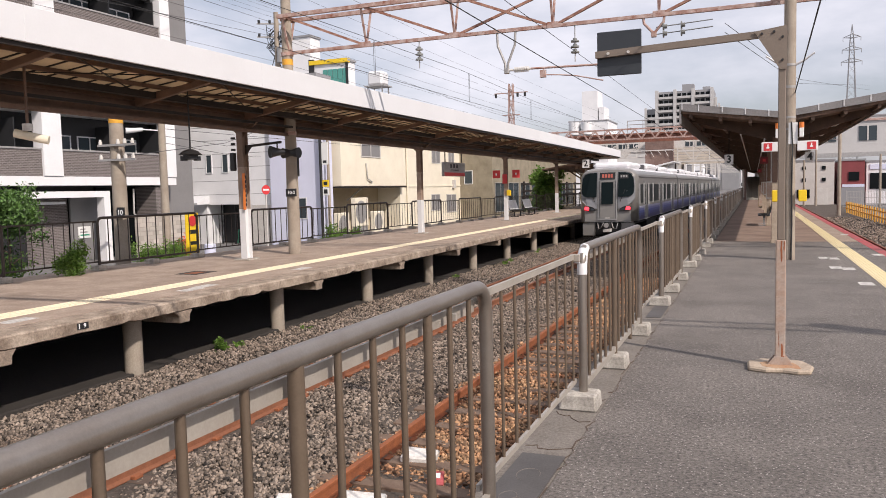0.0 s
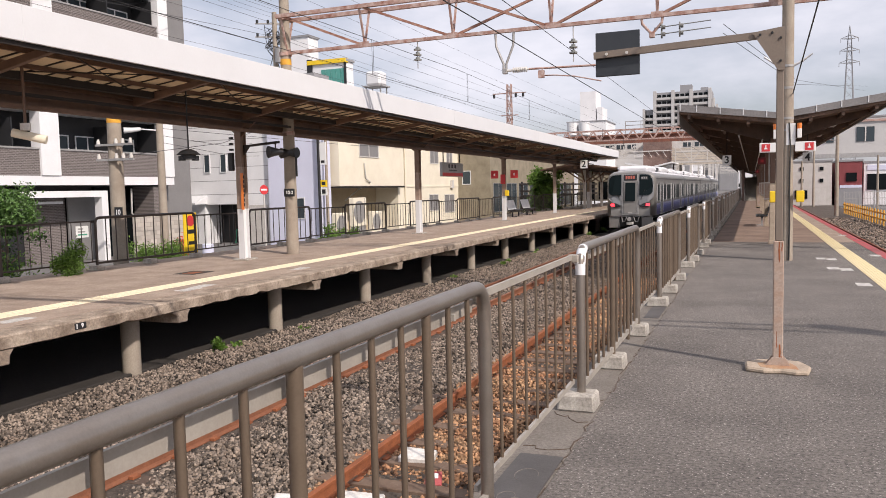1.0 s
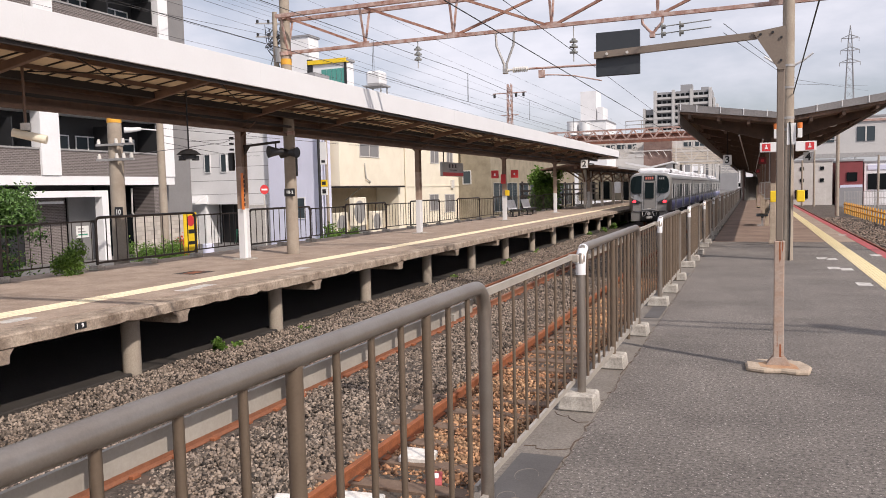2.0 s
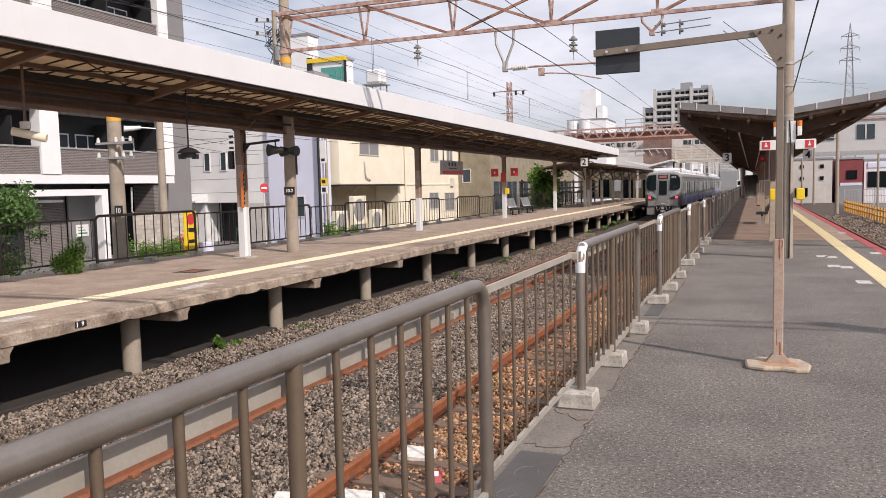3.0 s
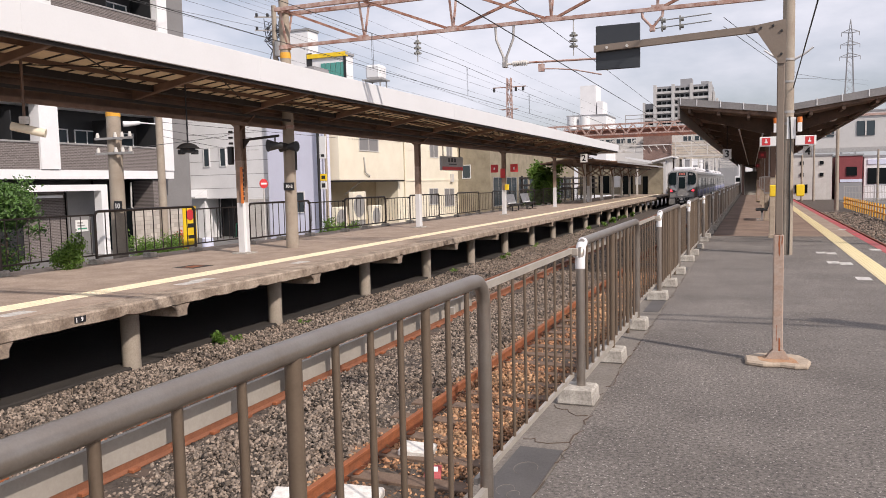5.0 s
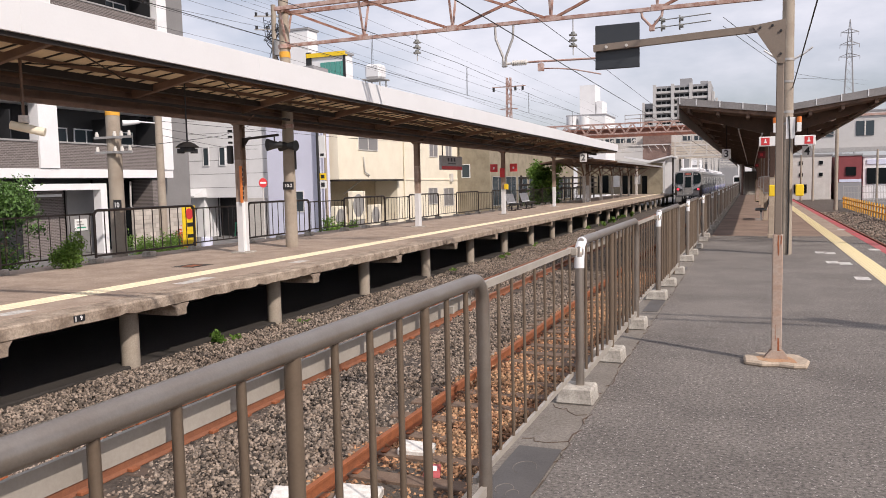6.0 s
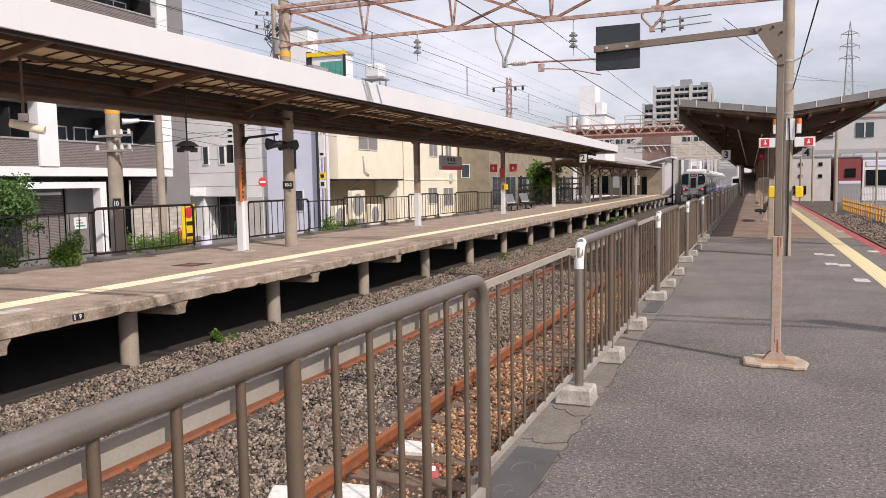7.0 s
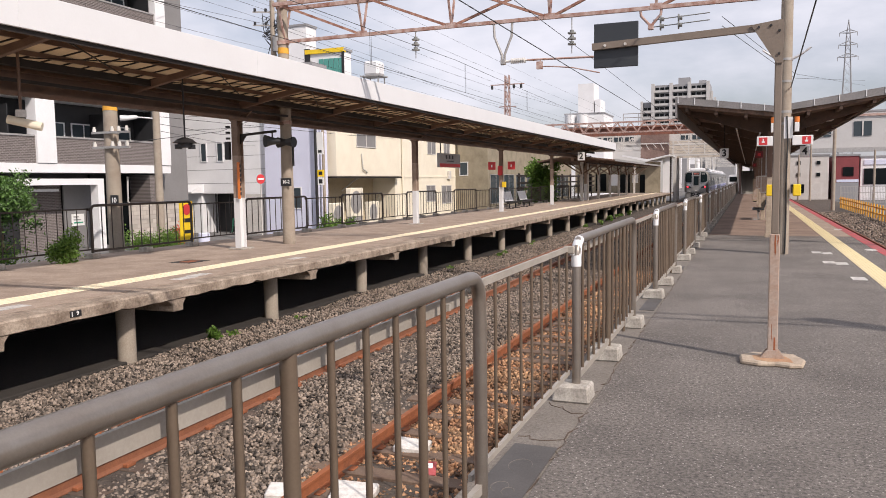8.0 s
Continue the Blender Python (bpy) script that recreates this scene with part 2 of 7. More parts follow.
LILAC_WALL = paint("lilac_wall", (0.66, 0.68, 0.82), (0.58, 0.60, 0.73), 0.8, scale=0.6, grain=15, grain_amount=0.05, bump=0.1)
CREAM_WALL = paint("cream_wall", (0.80, 0.74, 0.60), (0.70, 0.63, 0.50), 0.8, scale=0.8, amount=0.7, grain=18, grain_amount=0.06, bump=0.15)
TAN_WALL = paint("tan_wall", (0.52, 0.43, 0.29), (0.42, 0.34, 0.22), 0.8, scale=0.8, grain=18, bump=0.15)
DEPOT_WALL = paint("depot_wall", (0.60, 0.57, 0.54), (0.48, 0.45, 0.42), 0.8, scale=0.7, amount=0.8, grain=12, grain_amount=0.1, bump=0.1)
SLAB_WHITE = paint("whitewashed_slab", (0.76, 0.74, 0.70), (0.40, 0.37, 0.33), 0.9, scale=12, amount=0.7, grain=60, grain_amount=0.2, bump=0.4)
RED_WALL = paint("red_wall", (0.25, 0.055, 0.06), None, 0.7, scale=0.6, grain=15, bump=0.1)
FAR_WALL = paint("far_wall", (0.50, 0.49, 0.48), (0.42, 0.41, 0.40), 0.8, scale=0.3, grain=4, grain_amount=0.05, bump=0)
FAR_GREY = paint("far_grey", (0.30, 0.30, 0.31), (0.24, 0.24, 0.25), 0.8, scale=0.3, grain=4, grain_amount=0.05, bump=0)
BRIDGE_BROWN = paint("bridge_brown", (0.21, 0.14, 0.12), (0.13, 0.08, 0.065), 0.8, scale=0.9, amount=0.9, grain=8, bump=0.1)
RUST_DECK = paint("rusted_deck", (0.24, 0.095, 0.062), (0.13, 0.06, 0.045), 0.85, scale=1.4, amount=1.0, grain=10, grain_amount=0.4, bump=0.2)
SIDING = paint("cream_siding", (0.62, 0.56, 0.48), (0.46, 0.40, 0.33), 0.8, scale=0.8, amount=0.9, grain=10, grain_amount=0.15, bump=0.1)
LIGHT_STEEL = paint("pale_steel", (0.62, 0.60, 0.57), (0.50, 0.46, 0.42), 0.6, 0.1, scale=1, grain=20, bump=0)
GREEN_PAINT = paint("green_paint", (0.06, 0.36, 0.22), None, 0.6, bump=0)
BLUE_GREEN = glass("green_window", (0.10, 0.32, 0.28), 0.2)
FENCE_YELLOW = paint("fence_yellow", (0.78, 0.40, 0.04), (0.55, 0.26, 0.04), 0.6, scale=3, grain=30, bump=0.1)


def see_through(m, share):
    """Lets part of the light shine through a thin sheet."""
    n, l = m.node_tree.nodes, m.node_tree.links
    shader, out = n["Principled BSDF"], n["Material Output"]
    thin, both = n.new("ShaderNodeBsdfTranslucent"), n.new("ShaderNodeMixShader")
    both.inputs[0].default_value = share
    l.new(shader.inputs["Base Color"].links[0].from_socket, thin.inputs["Color"])
    l.new(shader.outputs[0], both.inputs[1])
    l.new(thin.outputs[0], both.inputs[2])
    l.new(both.outputs[0], out.inputs["Surface"])


see_through(CREAM_SHEET, 0.14)
see_through(LEAF, 0.4)
see_through(DARK_LEAF, 0.3)


# ---- building helpers ----
def box(bm, x0, x1, y0, y1, z0, z1):
    v = [bm.verts.new(p) for p in ((x0, y0, z0), (x1, y0, z0), (x1, y1, z0), (x0, y1, z0), (x0, y0, z1), (x1, y0, z1), (x1, y1, z1), (x0, y1, z1))]
    for f in ((3, 2, 1, 0), (4, 5, 6, 7), (0, 1, 5, 4), (1, 2, 6, 5), (2, 3, 7, 6), (3, 0, 4, 7)):
        bm.faces.new([v[i] for i in f])
    return v


def tube(bm, points, r, sides=8, r_end=None):
    """A round bar along a line of points."""
    points = [Vector(p) for p in points]
    rings = []
    for i, p in enumerate(points):
        way = (points[min(i + 1, len(points) - 1)] - points[max(i - 1, 0)]).normalized()
        a = way.orthogonal().normalized() if i == 0 else (rings[-1][1] - way * rings[-1][1].dot(way)).normalized()
        b = way.cross(a)
        radius = r if r_end is None else r + (r_end - r) * i / (len(points) - 1)
        rings.append(([bm.verts.new(p + (a * math.cos(t) + b * math.sin(t)) * radius) for t in (2 * math.pi * k / sides for k in range(sides))], a))
    for (one, _), (two, _) in zip(rings, rings[1:]):
        for k in range(sides):
            f = bm.faces.new((one[k], one[(k + 1) % sides], two[(k + 1) % sides], two[k]))
            f.smooth = True
    for cap in (bm.faces.new(rings[0][0][::-1]), bm.faces.new(rings[-1][0])):
        for e in cap.edges:
            e.smooth = False


def bar(bm, p, q, w, h):
    """A square bar from p to q."""
    p, q = Vector(p), Vector(q)
    way = (q - p).normalized()
    side = way.cross(Vector((0, 0, 1)))
    side = Vector((1, 0, 0)) if side.length < 0.05 else side.normalized()
    up = side.cross(way)
    ring = [(-w / 2, -h / 2), (w / 2, -h / 2), (w / 2, h / 2), (-w / 2, h / 2)]
    a, b = ([bm.verts.new(c + side * s + up * u) for s, u in ring] for c in (p, q))
    for k in range(4):
        bm.faces.new((a[k], a[(k + 1) % 4], b[(k + 1) % 4], b[k]))
    bm.faces.new(a[::-1])
    bm.faces.new(b)


def prism(bm, outline, axis, lo, hi):
    """An outline in the plane across an axis ('x': y,z; 'y': x,z; 'z': x,y), drawn out from lo to hi."""
    put = {"x": lambda a, b, t: (t, a, b), "y": lambda a, b, t: (a, t, b), "z": lambda a, b, t: (a, b, t)}[axis]
    one, two = ([bm.verts.new(put(a, b, t)) for a, b in outline] for t in (lo, hi))
    for k in range(len(outline)):
        j = (k + 1) % len(outline)
        bm.faces.new((one[k], one[j], two[j], two[k]))
    bm.faces.new(one[::-1])
    bm.faces.new(two)


def mesh_of(name, bm, material, bevel=0.0):
    bmesh.ops.recalc_face_normals(bm, faces=bm.faces)
    if bevel:
        sharp = [e for e in bm.edges if len(e.link_faces) == 2 and e.calc_face_angle(0) > 0.6]
        bmesh.ops.bevel(bm, geom=sharp, offset=bevel, segments=1, affect="EDGES")
    data = bpy.data.meshes.new(name)
    bm.to_mesh(data)
    bm.free()
    data.materials.append(material)
    return data


def part(name, bm, material, parent=None, label="", bevel=0.0):
    ob = new(name, mesh_of(name, bm, material, bevel))
    if parent is not None:
        ob.parent = parent
    if label:
        ob["label"] = label
    return ob


def piece(name, data, parent, x=0, y=0, z=0):
    ob = new(name, data)
    ob.parent, ob.location = parent, (x, y, z)
    return ob


def block(name, material, parent, x0, x1, y0, y1, z0, z1, label="", bevel=0.0):
    bm = bmesh.new()
    box(bm, x0, x1, y0, y1, z0, z1)
    return part(name, bm, material, parent, label, bevel)


def thing(name, label, category, x=0, y=0, z=0, group="", kind=""):
    ob = new(name)
    ob.location = (x, y, z)
    return tagged(ob, label, category, group, kind)


def letters(text, size, material, parent, m, name="lettering"):
    """Flat lettering in the built-in font, as a mesh."""
    curve = bpy.data.curves.new(name, "FONT")
    curve.body, curve.size, curve.extrude, curve.offset, curve.align_x, curve.align_y = text, size, 0.003, size * 0.022, "CENTER", "CENTER"
    temp = bpy.data.objects.new(name, curve)
    data = bpy.data.meshes.new_from_object(temp)
    bpy.data.objects.remove(temp)
    data.materials.clear()
    data.materials.append(material)
    ob = new(name, data)
    ob.parent, ob.matrix_local = parent, m
    return ob


# ---- the ground, tracks and platforms ----
RAIL_Z, BED_Z = -1.10, -1.26
EDGE_LEFT, EDGE_NEAR, EDGE_RIGHT = -8.85, -1.46, 2.95
TRACK_A, TRACK_B, TRACK_C = -6.70, -3.26, 4.45

tagged(block("ground", STREET, None, -1500, 1500, -300, 3000, -2.2, -1.45), "flat grey built-up ground reaching the horizon", "ground", kind="structure")
tagged(block("track_bed", GRAVEL, None, -9.3, EDGE_NEAR, -8, 320, -1.6, BED_Z), "grey and rust-brown ballast bed between the platforms", "ballast", kind="structure")
tagged(block("track_bed", GRAVEL, None, EDGE_RIGHT, 9.5, -8, 320, -1.6, BED_Z), "brown ballast bed beside the platform", "ballast", kind="structure")
tagged(block("road", STREET, None, -60, -15.2, -8, 300, -1.45, -1.36), "grey asphalt side street behind the platform", "road", kind="structure")


def stones(name, label, material, spots, size, seed):
    """Loose broken stones, each a small uneven block."""
    rng = np.random.default_rng(seed)
    count = len(spots)
    corner = np.array([(x, y, z) for z in (-1, 1) for y in (-1, 1) for x in (-1, 1)], float) * 0.5
    shape = corner[None] * rng.uniform(0.55, 1.35, (count, 8, 1)) * rng.uniform(0.6, 1.2, (count, 1, 3))
    shape *= (size * rng.uniform(0.6, 1.25, (count, 1, 1)))
    q = rng.normal(size=(count, 4))
    q /= np.linalg.norm(q, axis=1, keepdims=True)
    w, x, y, z = q.T
    turn = np.stack([np.stack([1 - 2 * (y * y + z * z), 2 * (x * y - z * w), 2 * (x * z + y * w)], 1),
                     np.stack([2 * (x * y + z * w), 1 - 2 * (x * x + z * z), 2 * (y * z - x * w)], 1),
                     np.stack([2 * (x * z - y * w), 2 * (y * z + x * w), 1 - 2 * (x * x + y * y)], 1)], 1)
    verts = np.einsum("nij,nkj->nki", turn, shape) + spots[:, None, :]
    quads = np.array([(2, 3, 1, 0), (4, 5, 7, 6), (0, 1, 5, 4), (1, 3, 7, 5), (3, 2, 6, 7), (2, 0, 4, 6)])
    faces = quads[None] + 8 * np.arange(count)[:, None, None]
    data = bpy.data.meshes.new(name)
    data.vertices.add(count * 8)
    data.vertices.foreach_set("co", verts.ravel())
    data.loops.add(count * 24)
    data.loops.foreach_set("vertex_index", faces.ravel().astype(np.int32))
    data.polygons.add(count * 6)
    data.polygons.foreach_set("loop_start", np.arange(0, count * 24, 4, dtype=np.int32))
    data.update(calc_edges=True)
    data.materials.append(material)
    return tagged(new(name, data), label, "ballast", kind="stuff")


def scatter(count, x0, x1, y0, y1, z, seed, near=1.6):
    rng = np.random.default_rng(seed)
    y = y0 + (y1 - y0) * rng.uniform(0, 1, count) ** near
    x = rng.uniform(x0, x1, count)
    hump = 0.02 * np.sin(x * 2.3 + y * 0.9) + 0.015 * np.sin(y * 2.1 - x)
    return np.stack([x, y, z + hump + rng.uniform(-0.02, 0.02, count)], 1)


def bank(spots):
    """Ballast heaps up towards the far platform and dips between the tracks."""
    spots[:, 2] += 0.10 * np.clip((-8.0 - spots[:, 0]) / 1.0, 0, 1)
    for rail in (TRACK_A - 0.566, TRACK_A + 0.566, TRACK_B - 0.566):
        spots[:, 2] -= 0.035 * np.clip(1.4 - np.abs(spots[:, 0] - rail) / 0.25, 0, 1)
    return spots


stones("ballast", "grey broken ballast stones between the tracks", STONES, bank(scatter(170000, -9.2, -4.0, 3.0, 46.0, BED_Z + 0.012, 3, 1.9)), 0.036, 4)
stones("ballast", "rust-stained ballast stones along the disused track", RUSTY_STONES, scatter(64000, -4.1, EDGE_NEAR, 3.0, 36.0, BED_Z + 0.002, 5, 1.9), 0.040, 6)
stones("ballast", "brown ballast stones beside the far track", STONES, scatter(12000, 3.0, 8.0, 18.0, 70.0, BED_Z + 0.02, 7), 0.07, 8)


def rail_outline(x):
    half = [(0.0635, 0.0), (0.0635, 0.012), (0.012, 0.030), (0.010, 0.105), (0.0325, 0.118), (0.0325, 0.148), (0.026, 0.153)]
    return [(x + a, RAIL_Z - 0.153 + b) for a, b in half] + [(x - a, RAIL_Z - 0.153 + b) for a, b in half[::-1]]


def track(centre, y0, y1, label, material, sleeper_material, sleepers_to, sides=(-1, 1), lift=0.0):
    line = thing("railway_track", label, "railway track", centre, 0, 0, kind="structure")
    for side in sides:
        bm = bmesh.new()
        prism(bm, rail_outline(side * 0.566), "y", y0, y1)
        part("rail", bm, material, line)
    bm = bmesh.new()
    box(bm, -1.0, 1.0, -0.11, 0.11, BED_Z - 0.1, BED_Z + 0.012 + lift)
    data = mesh_of("sleeper", bm, sleeper_material, 0.008)
    clip_bm = bmesh.new()
    for side in sides:
        for off in (-0.1, 0.1):
            box(clip_bm, side * 0.566 + off - 0.035, side * 0.566 + off + 0.035, -0.06, 0.06, BED_Z + 0.012 + lift, BED_Z + 0.05)
    clip = mesh_of("rail_clip", clip_bm, RUST, 0.006)
    y = y0 + 0.3
    while y < sleepers_to:
        piece("sleeper", data, line, 0, y, 0)
        if 2 < y < 30:
            piece("rail_clip", clip, line, 0, y, 0)
        y += 0.66
    return line


track(TRACK_A, -6, 300, "rusty-sided running rails on sleepers in grey ballast", RAIL_TOP, TIMBER, 60)
track(TRACK_B, -6, 300, "single rust-red rail on the sleepers of a disused track", RUST, OLD_SLEEPER, 45, (-1,), 0.022)
track(TRACK_C, -6, 300, "rails on sleepers in brown ballast beside the platform", RAIL_TOP, TIMBER, 70)


def near_platform():
    slab = tagged(block("platform_near", ASPHALT, None, -1.08, 1.93, -8, 24.3, -1.5, 0.0), "grey asphalt platform between two tracks", "platform", kind="structure")
    block("platform_edge", EDGE_CONCRETE, slab, EDGE_NEAR, -1.083, -8, 150, -1.5, -0.004, "worn grey concrete platform edge", 0.01)
    # Starts at the canopy's shadow edge; part of that shade is in the colour.
    block("platform_end", SHADE_PAVING, slab, -1.08, 1.93, 24.303, 150, -1.5, 0.0, "brownish paving darkened for the canopy's shade")
    block("platform_edge", ASPHALT, slab, 2.26, 2.70, -8, 24.3, -1.5, 0.0)
    block("platform_edge", PAVING, slab, 2.26, 2.70, 24.303, 150, -1.5, 0.0)
    block("platform_edge", RED_PAINT, slab, 2.703, EDGE_RIGHT, -8, 150, -1.5, 0.0, "red-painted platform edge", 0.01)
    block("patch", PATCH, slab, -1.38, -1.10, 2.6, 4.72, -0.01, 0.004, "dark asphalt patch")
    block("patch", PATCH, slab, -1.30, -1.11, 10.2, 11.3, -0.01, 0.003, "dark asphalt patch")
    block("patch", PATCH, slab, -1.30, -1.12, 14.4, 15.6, -0.01, 0.003, "dark asphalt patch")
    bm = bmesh.new()
    box(bm, 1.933, 2.257, -0.148, 0.148, -0.2, 0.004)
    for i in range(5):
        box(bm, 1.955 + i * 0.062, 1.990 + i * 0.062, -0.135, 0.135, 0.004, 0.009)
    tile = mesh_of("tactile_tile", bm, YELLOW_TILE)
    for i in range(170):
        piece("tactile_tile", tile, slab, 0, 8.15 + 0.3 * i, 0)
    block("tactile_strip", YELLOW_TILE, slab, 1.933, 2.257, 59.1, 150, -0.2, 0.004)
    block("tactile_strip", YELLOW_TILE, slab, 1.933, 2.257, -8, 7.98, -0.2, 0.004)
    for x, y in ((1.5, 16.95), (1.70, 16.75), (1.72, 14.35), (1.62, 18.95), (1.45, 19.1), (2.66, 27.5), (2.62, 20.0)):
        block("paint_mark", WORN_WHITE, slab, x - 0.11, x + 0.11, y - 0.22, y + 0.22, -0.01, 0.004, "worn white paint mark")
    worn = [o for o in slab.children if o.name.startswith("patch")][0]
    for cx, cy, r in ((-1.24, 4.35, 0.07), (-1.26, 4.0, 0.05), (-1.20, 3.95, 0.035)):
        bm = bmesh.new()
        tube(bm, [(cx + r * math.cos(a), cy + 1.5 * r * math.sin(a), 0.004) for a in (0.45 * k for k in range(11))], 0.0022, 4)
        part("scuff", bm, EDGE_CONCRETE, worn, "pale circular scuff")
    rng = random.Random(4)
    for k in range(3):          # cracks in the concrete edge strip
        bm = bmesh.new()
        x, y = -1.10, 4.9 + k * 0.62
        pts = [(x, y)]
        for _ in range(6):
            x, y = x + rng.uniform(-0.09, -0.01), y + rng.uniform(-0.05, 0.09)
            pts.append((x, y))
        for (a, b), (c, d) in zip(pts, pts[1:]):
            bar(bm, (a, b, -0.002), (c, d, -0.002), 0.006, 0.004)
        part("crack", bm, TIMBER, slab, "dark crack")
    bm = bmesh.new()            # ragged joint between asphalt and concrete
    y, x = 2.0, -1.085
    while y < 14:
        y2, x2 = y + rng.uniform(0.05, 0.16), -1.085 + rng.uniform(-0.025, 0.025)
        if rng.random() < 0.6:
            bar(bm, (x, y, -0.002), (x2, y2, -0.002), rng.uniform(0.003, 0.010), 0.006)
        x, y = x2, y2
    part("joint", bm, TIMBER, slab, "ragged dark joint")


def far_platform():
    slab = tagged(block("platform_far", PAVING, None, -15.2, -9.36, 1, 103, -0.2, 0.0), "brownish paved platform on concrete posts", "platform", kind="structure")
    rng = random.Random(9)      # a worn concrete edge with a broken lower lip
    bm = bmesh.new()
    last, y = None, 1.0
    while y < 103:
        chip = rng.uniform(0.015, 0.045) if rng.random() < 0.12 else rng.uniform(0, 0.012)
        ring = [bm.verts.new(p) for p in ((-9.357, y, -0.006), (EDGE_LEFT - 0.03, y, -0.008), (EDGE_LEFT + rng.uniform(-0.008, 0.004), y, -0.035),
                                          (EDGE_LEFT + rng.uniform(-0.012, 0.004), y, -0.19 + chip), (EDGE_LEFT - 0.06, y, -0.21 + chip), (-9.357, y, -0.21))]
        if last:
            for k in range(6):
                bm.faces.new((last[k], last[(k + 1) % 6], ring[(k + 1) % 6], ring[k]))
        else:
            bm.faces.new(ring)
        last, y = ring, y + rng.uniform(0.08, 0.2)
    bm.faces.new(last[::-1])
    part("coping", bm, COPING, slab, "stained and chipped concrete edge")
    bm = bmesh.new()
    box(bm, -10.60, -10.12, -0.148, 0.148, -0.1, 0.005)
    for i in range(4):
        box(bm, -10.57 + i * 0.12, -10.51 + i * 0.12, -0.135, 0.135, 0.005, 0.010)
    tile = mesh_of("tactile_tile", bm, PALE_TILE)
    for i in range(180):
        piece("tactile_tile", tile, slab, 0, 3.15 + 0.3 * i, 0)
    block("tactile_strip", PALE_TILE, slab, -10.60, -10.12, 57.1, 102, -0.1, 0.006)
    bm = bmesh.new()
    prism(bm, [(-0.24, -0.20), (-0.13, -0.29), (-0.12, -0.40), (0.12, -0.40), (0.13, -0.29), (0.20, -0.20)], "x", -9.8, EDGE_LEFT - 0.02)
    haunch = mesh_of("beam_end", bm, COPING, 0.012)
    for y in [6.95] + [10.35 + 4.35 * k for k in range(21)]:
        piece("beam_end", haunch, slab, 0, y, 0)
    bm = bmesh.new()
    tube(bm, [(0, 0, -1.5), (0, 0, -0.2)], 0.15, 12)
    post = mesh_of("post", bm, POLE_CONCRETE)
    for k in range(22):
        piece("post", post, slab, -9.45, 9.75 + 4.15 * k, 0)
    # Back wall, kerb and end wall carry the underside's shade in their colour.
    block("back_wall", SHADE_DARK_CONCRETE, slab, -14.9, -14.5, 1, 103, -1.5, -0.2, "wall under the platform with its shade in the colour")
    block("kerb", SHADE_DARK_CONCRETE, slab, -9.75, -9.35, 1, 103, -1.5, -1.14, "low kerb darkened for the platform's shade", 0.02)
    block("end_wall", SHADE_DARK_CONCRETE, slab, -15.2, -9.0, 0.7, 0.997, -1.5, -0.2)
    for x, y in ((-9.75, 7.9), (-9.62, 11.4), (-9.7, 11.9), (-9.62, 15.2)):
        block("paint_mark", WORN_WHITE, slab, x - 0.13, x + 0.13, y - 0.25, y + 0.25, -0.02, 0.004, "worn white paint mark")
    block("cover", SHADE_DARK_CONCRETE, slab, -11.9, -11.3, 13.6, 14.3, -0.02, 0.004, "reddish cover plate in the paving")
    block("cover", RUST, slab, -11.75, -11.45, 13.75, 14.15, -0.02, 0.006, "reddish cover plate")
    plate = block("number_plate", BLACK, slab, EDGE_LEFT - 0.01, EDGE_LEFT + 0.008, 8.10, 8.30, -0.135, -0.045)
    block("number_bar", SIGN_WHITE, plate, EDGE_LEFT + 0.008, EDGE_LEFT + 0.012, 8.125, 8.14, -0.125, -0.055)
    letters("9", 0.085, SIGN_WHITE, plate, Matrix.Translation((EDGE_LEFT + 0.010, 8.23, -0.09)) @ pose(0, 0, 0, 90, 0, 90))


near_platform()
far_platform()


# ---- fences ----
def fence_frame(length, steel, bars, height=1.22, mid=True, foot=0.08):
    """A pipe frame bent down at both ends, with upright bars; it runs along +y from its origin."""
    ob = thing("platform_fence", "taupe painted pipe fence on concrete blocks", "fence", group="fence frames along the platform edge")
    bend, r = 0.13, 0.034
    arc = [(math.sin(a) * bend, math.cos(a) * bend) for a in (radians(15 * k) for k in range(7))]
    start = [(0, bend - c, height - bend + s) for s, c in arc]
    end = [(0, length - bend + s, height - bend + c) for s, c in arc]
    bm = bmesh.new()
    tube(bm, [(0, 0, foot)] + start + end + [(0, length, foot)], r, 12)
    part("pipe_frame", bm, steel, ob)
    bm = bmesh.new()
    bar(bm, (0, 0.03, 0.17), (0, length - 0.03, 0.17), 0.03, 0.05)
    part("bottom_rail", bm, RAIL_STEEL, ob, "pale steel bottom rail")
    bm = bmesh.new()
    tube(bm, [(0, 0, 0.17), (0, 0, height - 0.02)], 0.0135, 6)
    upright = mesh_of("upright", bm, FENCE_PAINT if mid else steel)
    for k in range(1, bars):
        piece("upright", upright, ob, 0, length * k / bars, 0)
    if mid:
        for f, r2 in ((6 / 13, 0.026), (10 / 13, 0.020)):
            bm = bmesh.new()
            tube(bm, [(0, length * f, 0.08), (0, length * f, height)], r2, 10)
            part("middle_post", bm, FENCE_PAINT, ob)
        bm = bmesh.new()
        tube(bm, [(0, 0, height - 0.20), (0, 0.002, height - 0.13), (0, 0.036, height - 0.036), (0, 0.11, height - 0.002)], r + 0.004, 12)
        tube(bm, [(0, 0.003, height - 0.12), (-0.06, -0.05, height - 0.07)], 0.02, 8)
        part("tape_wrap", bm, WHITE_PAINT, ob, "white tape wrapped round the corner")
    return ob


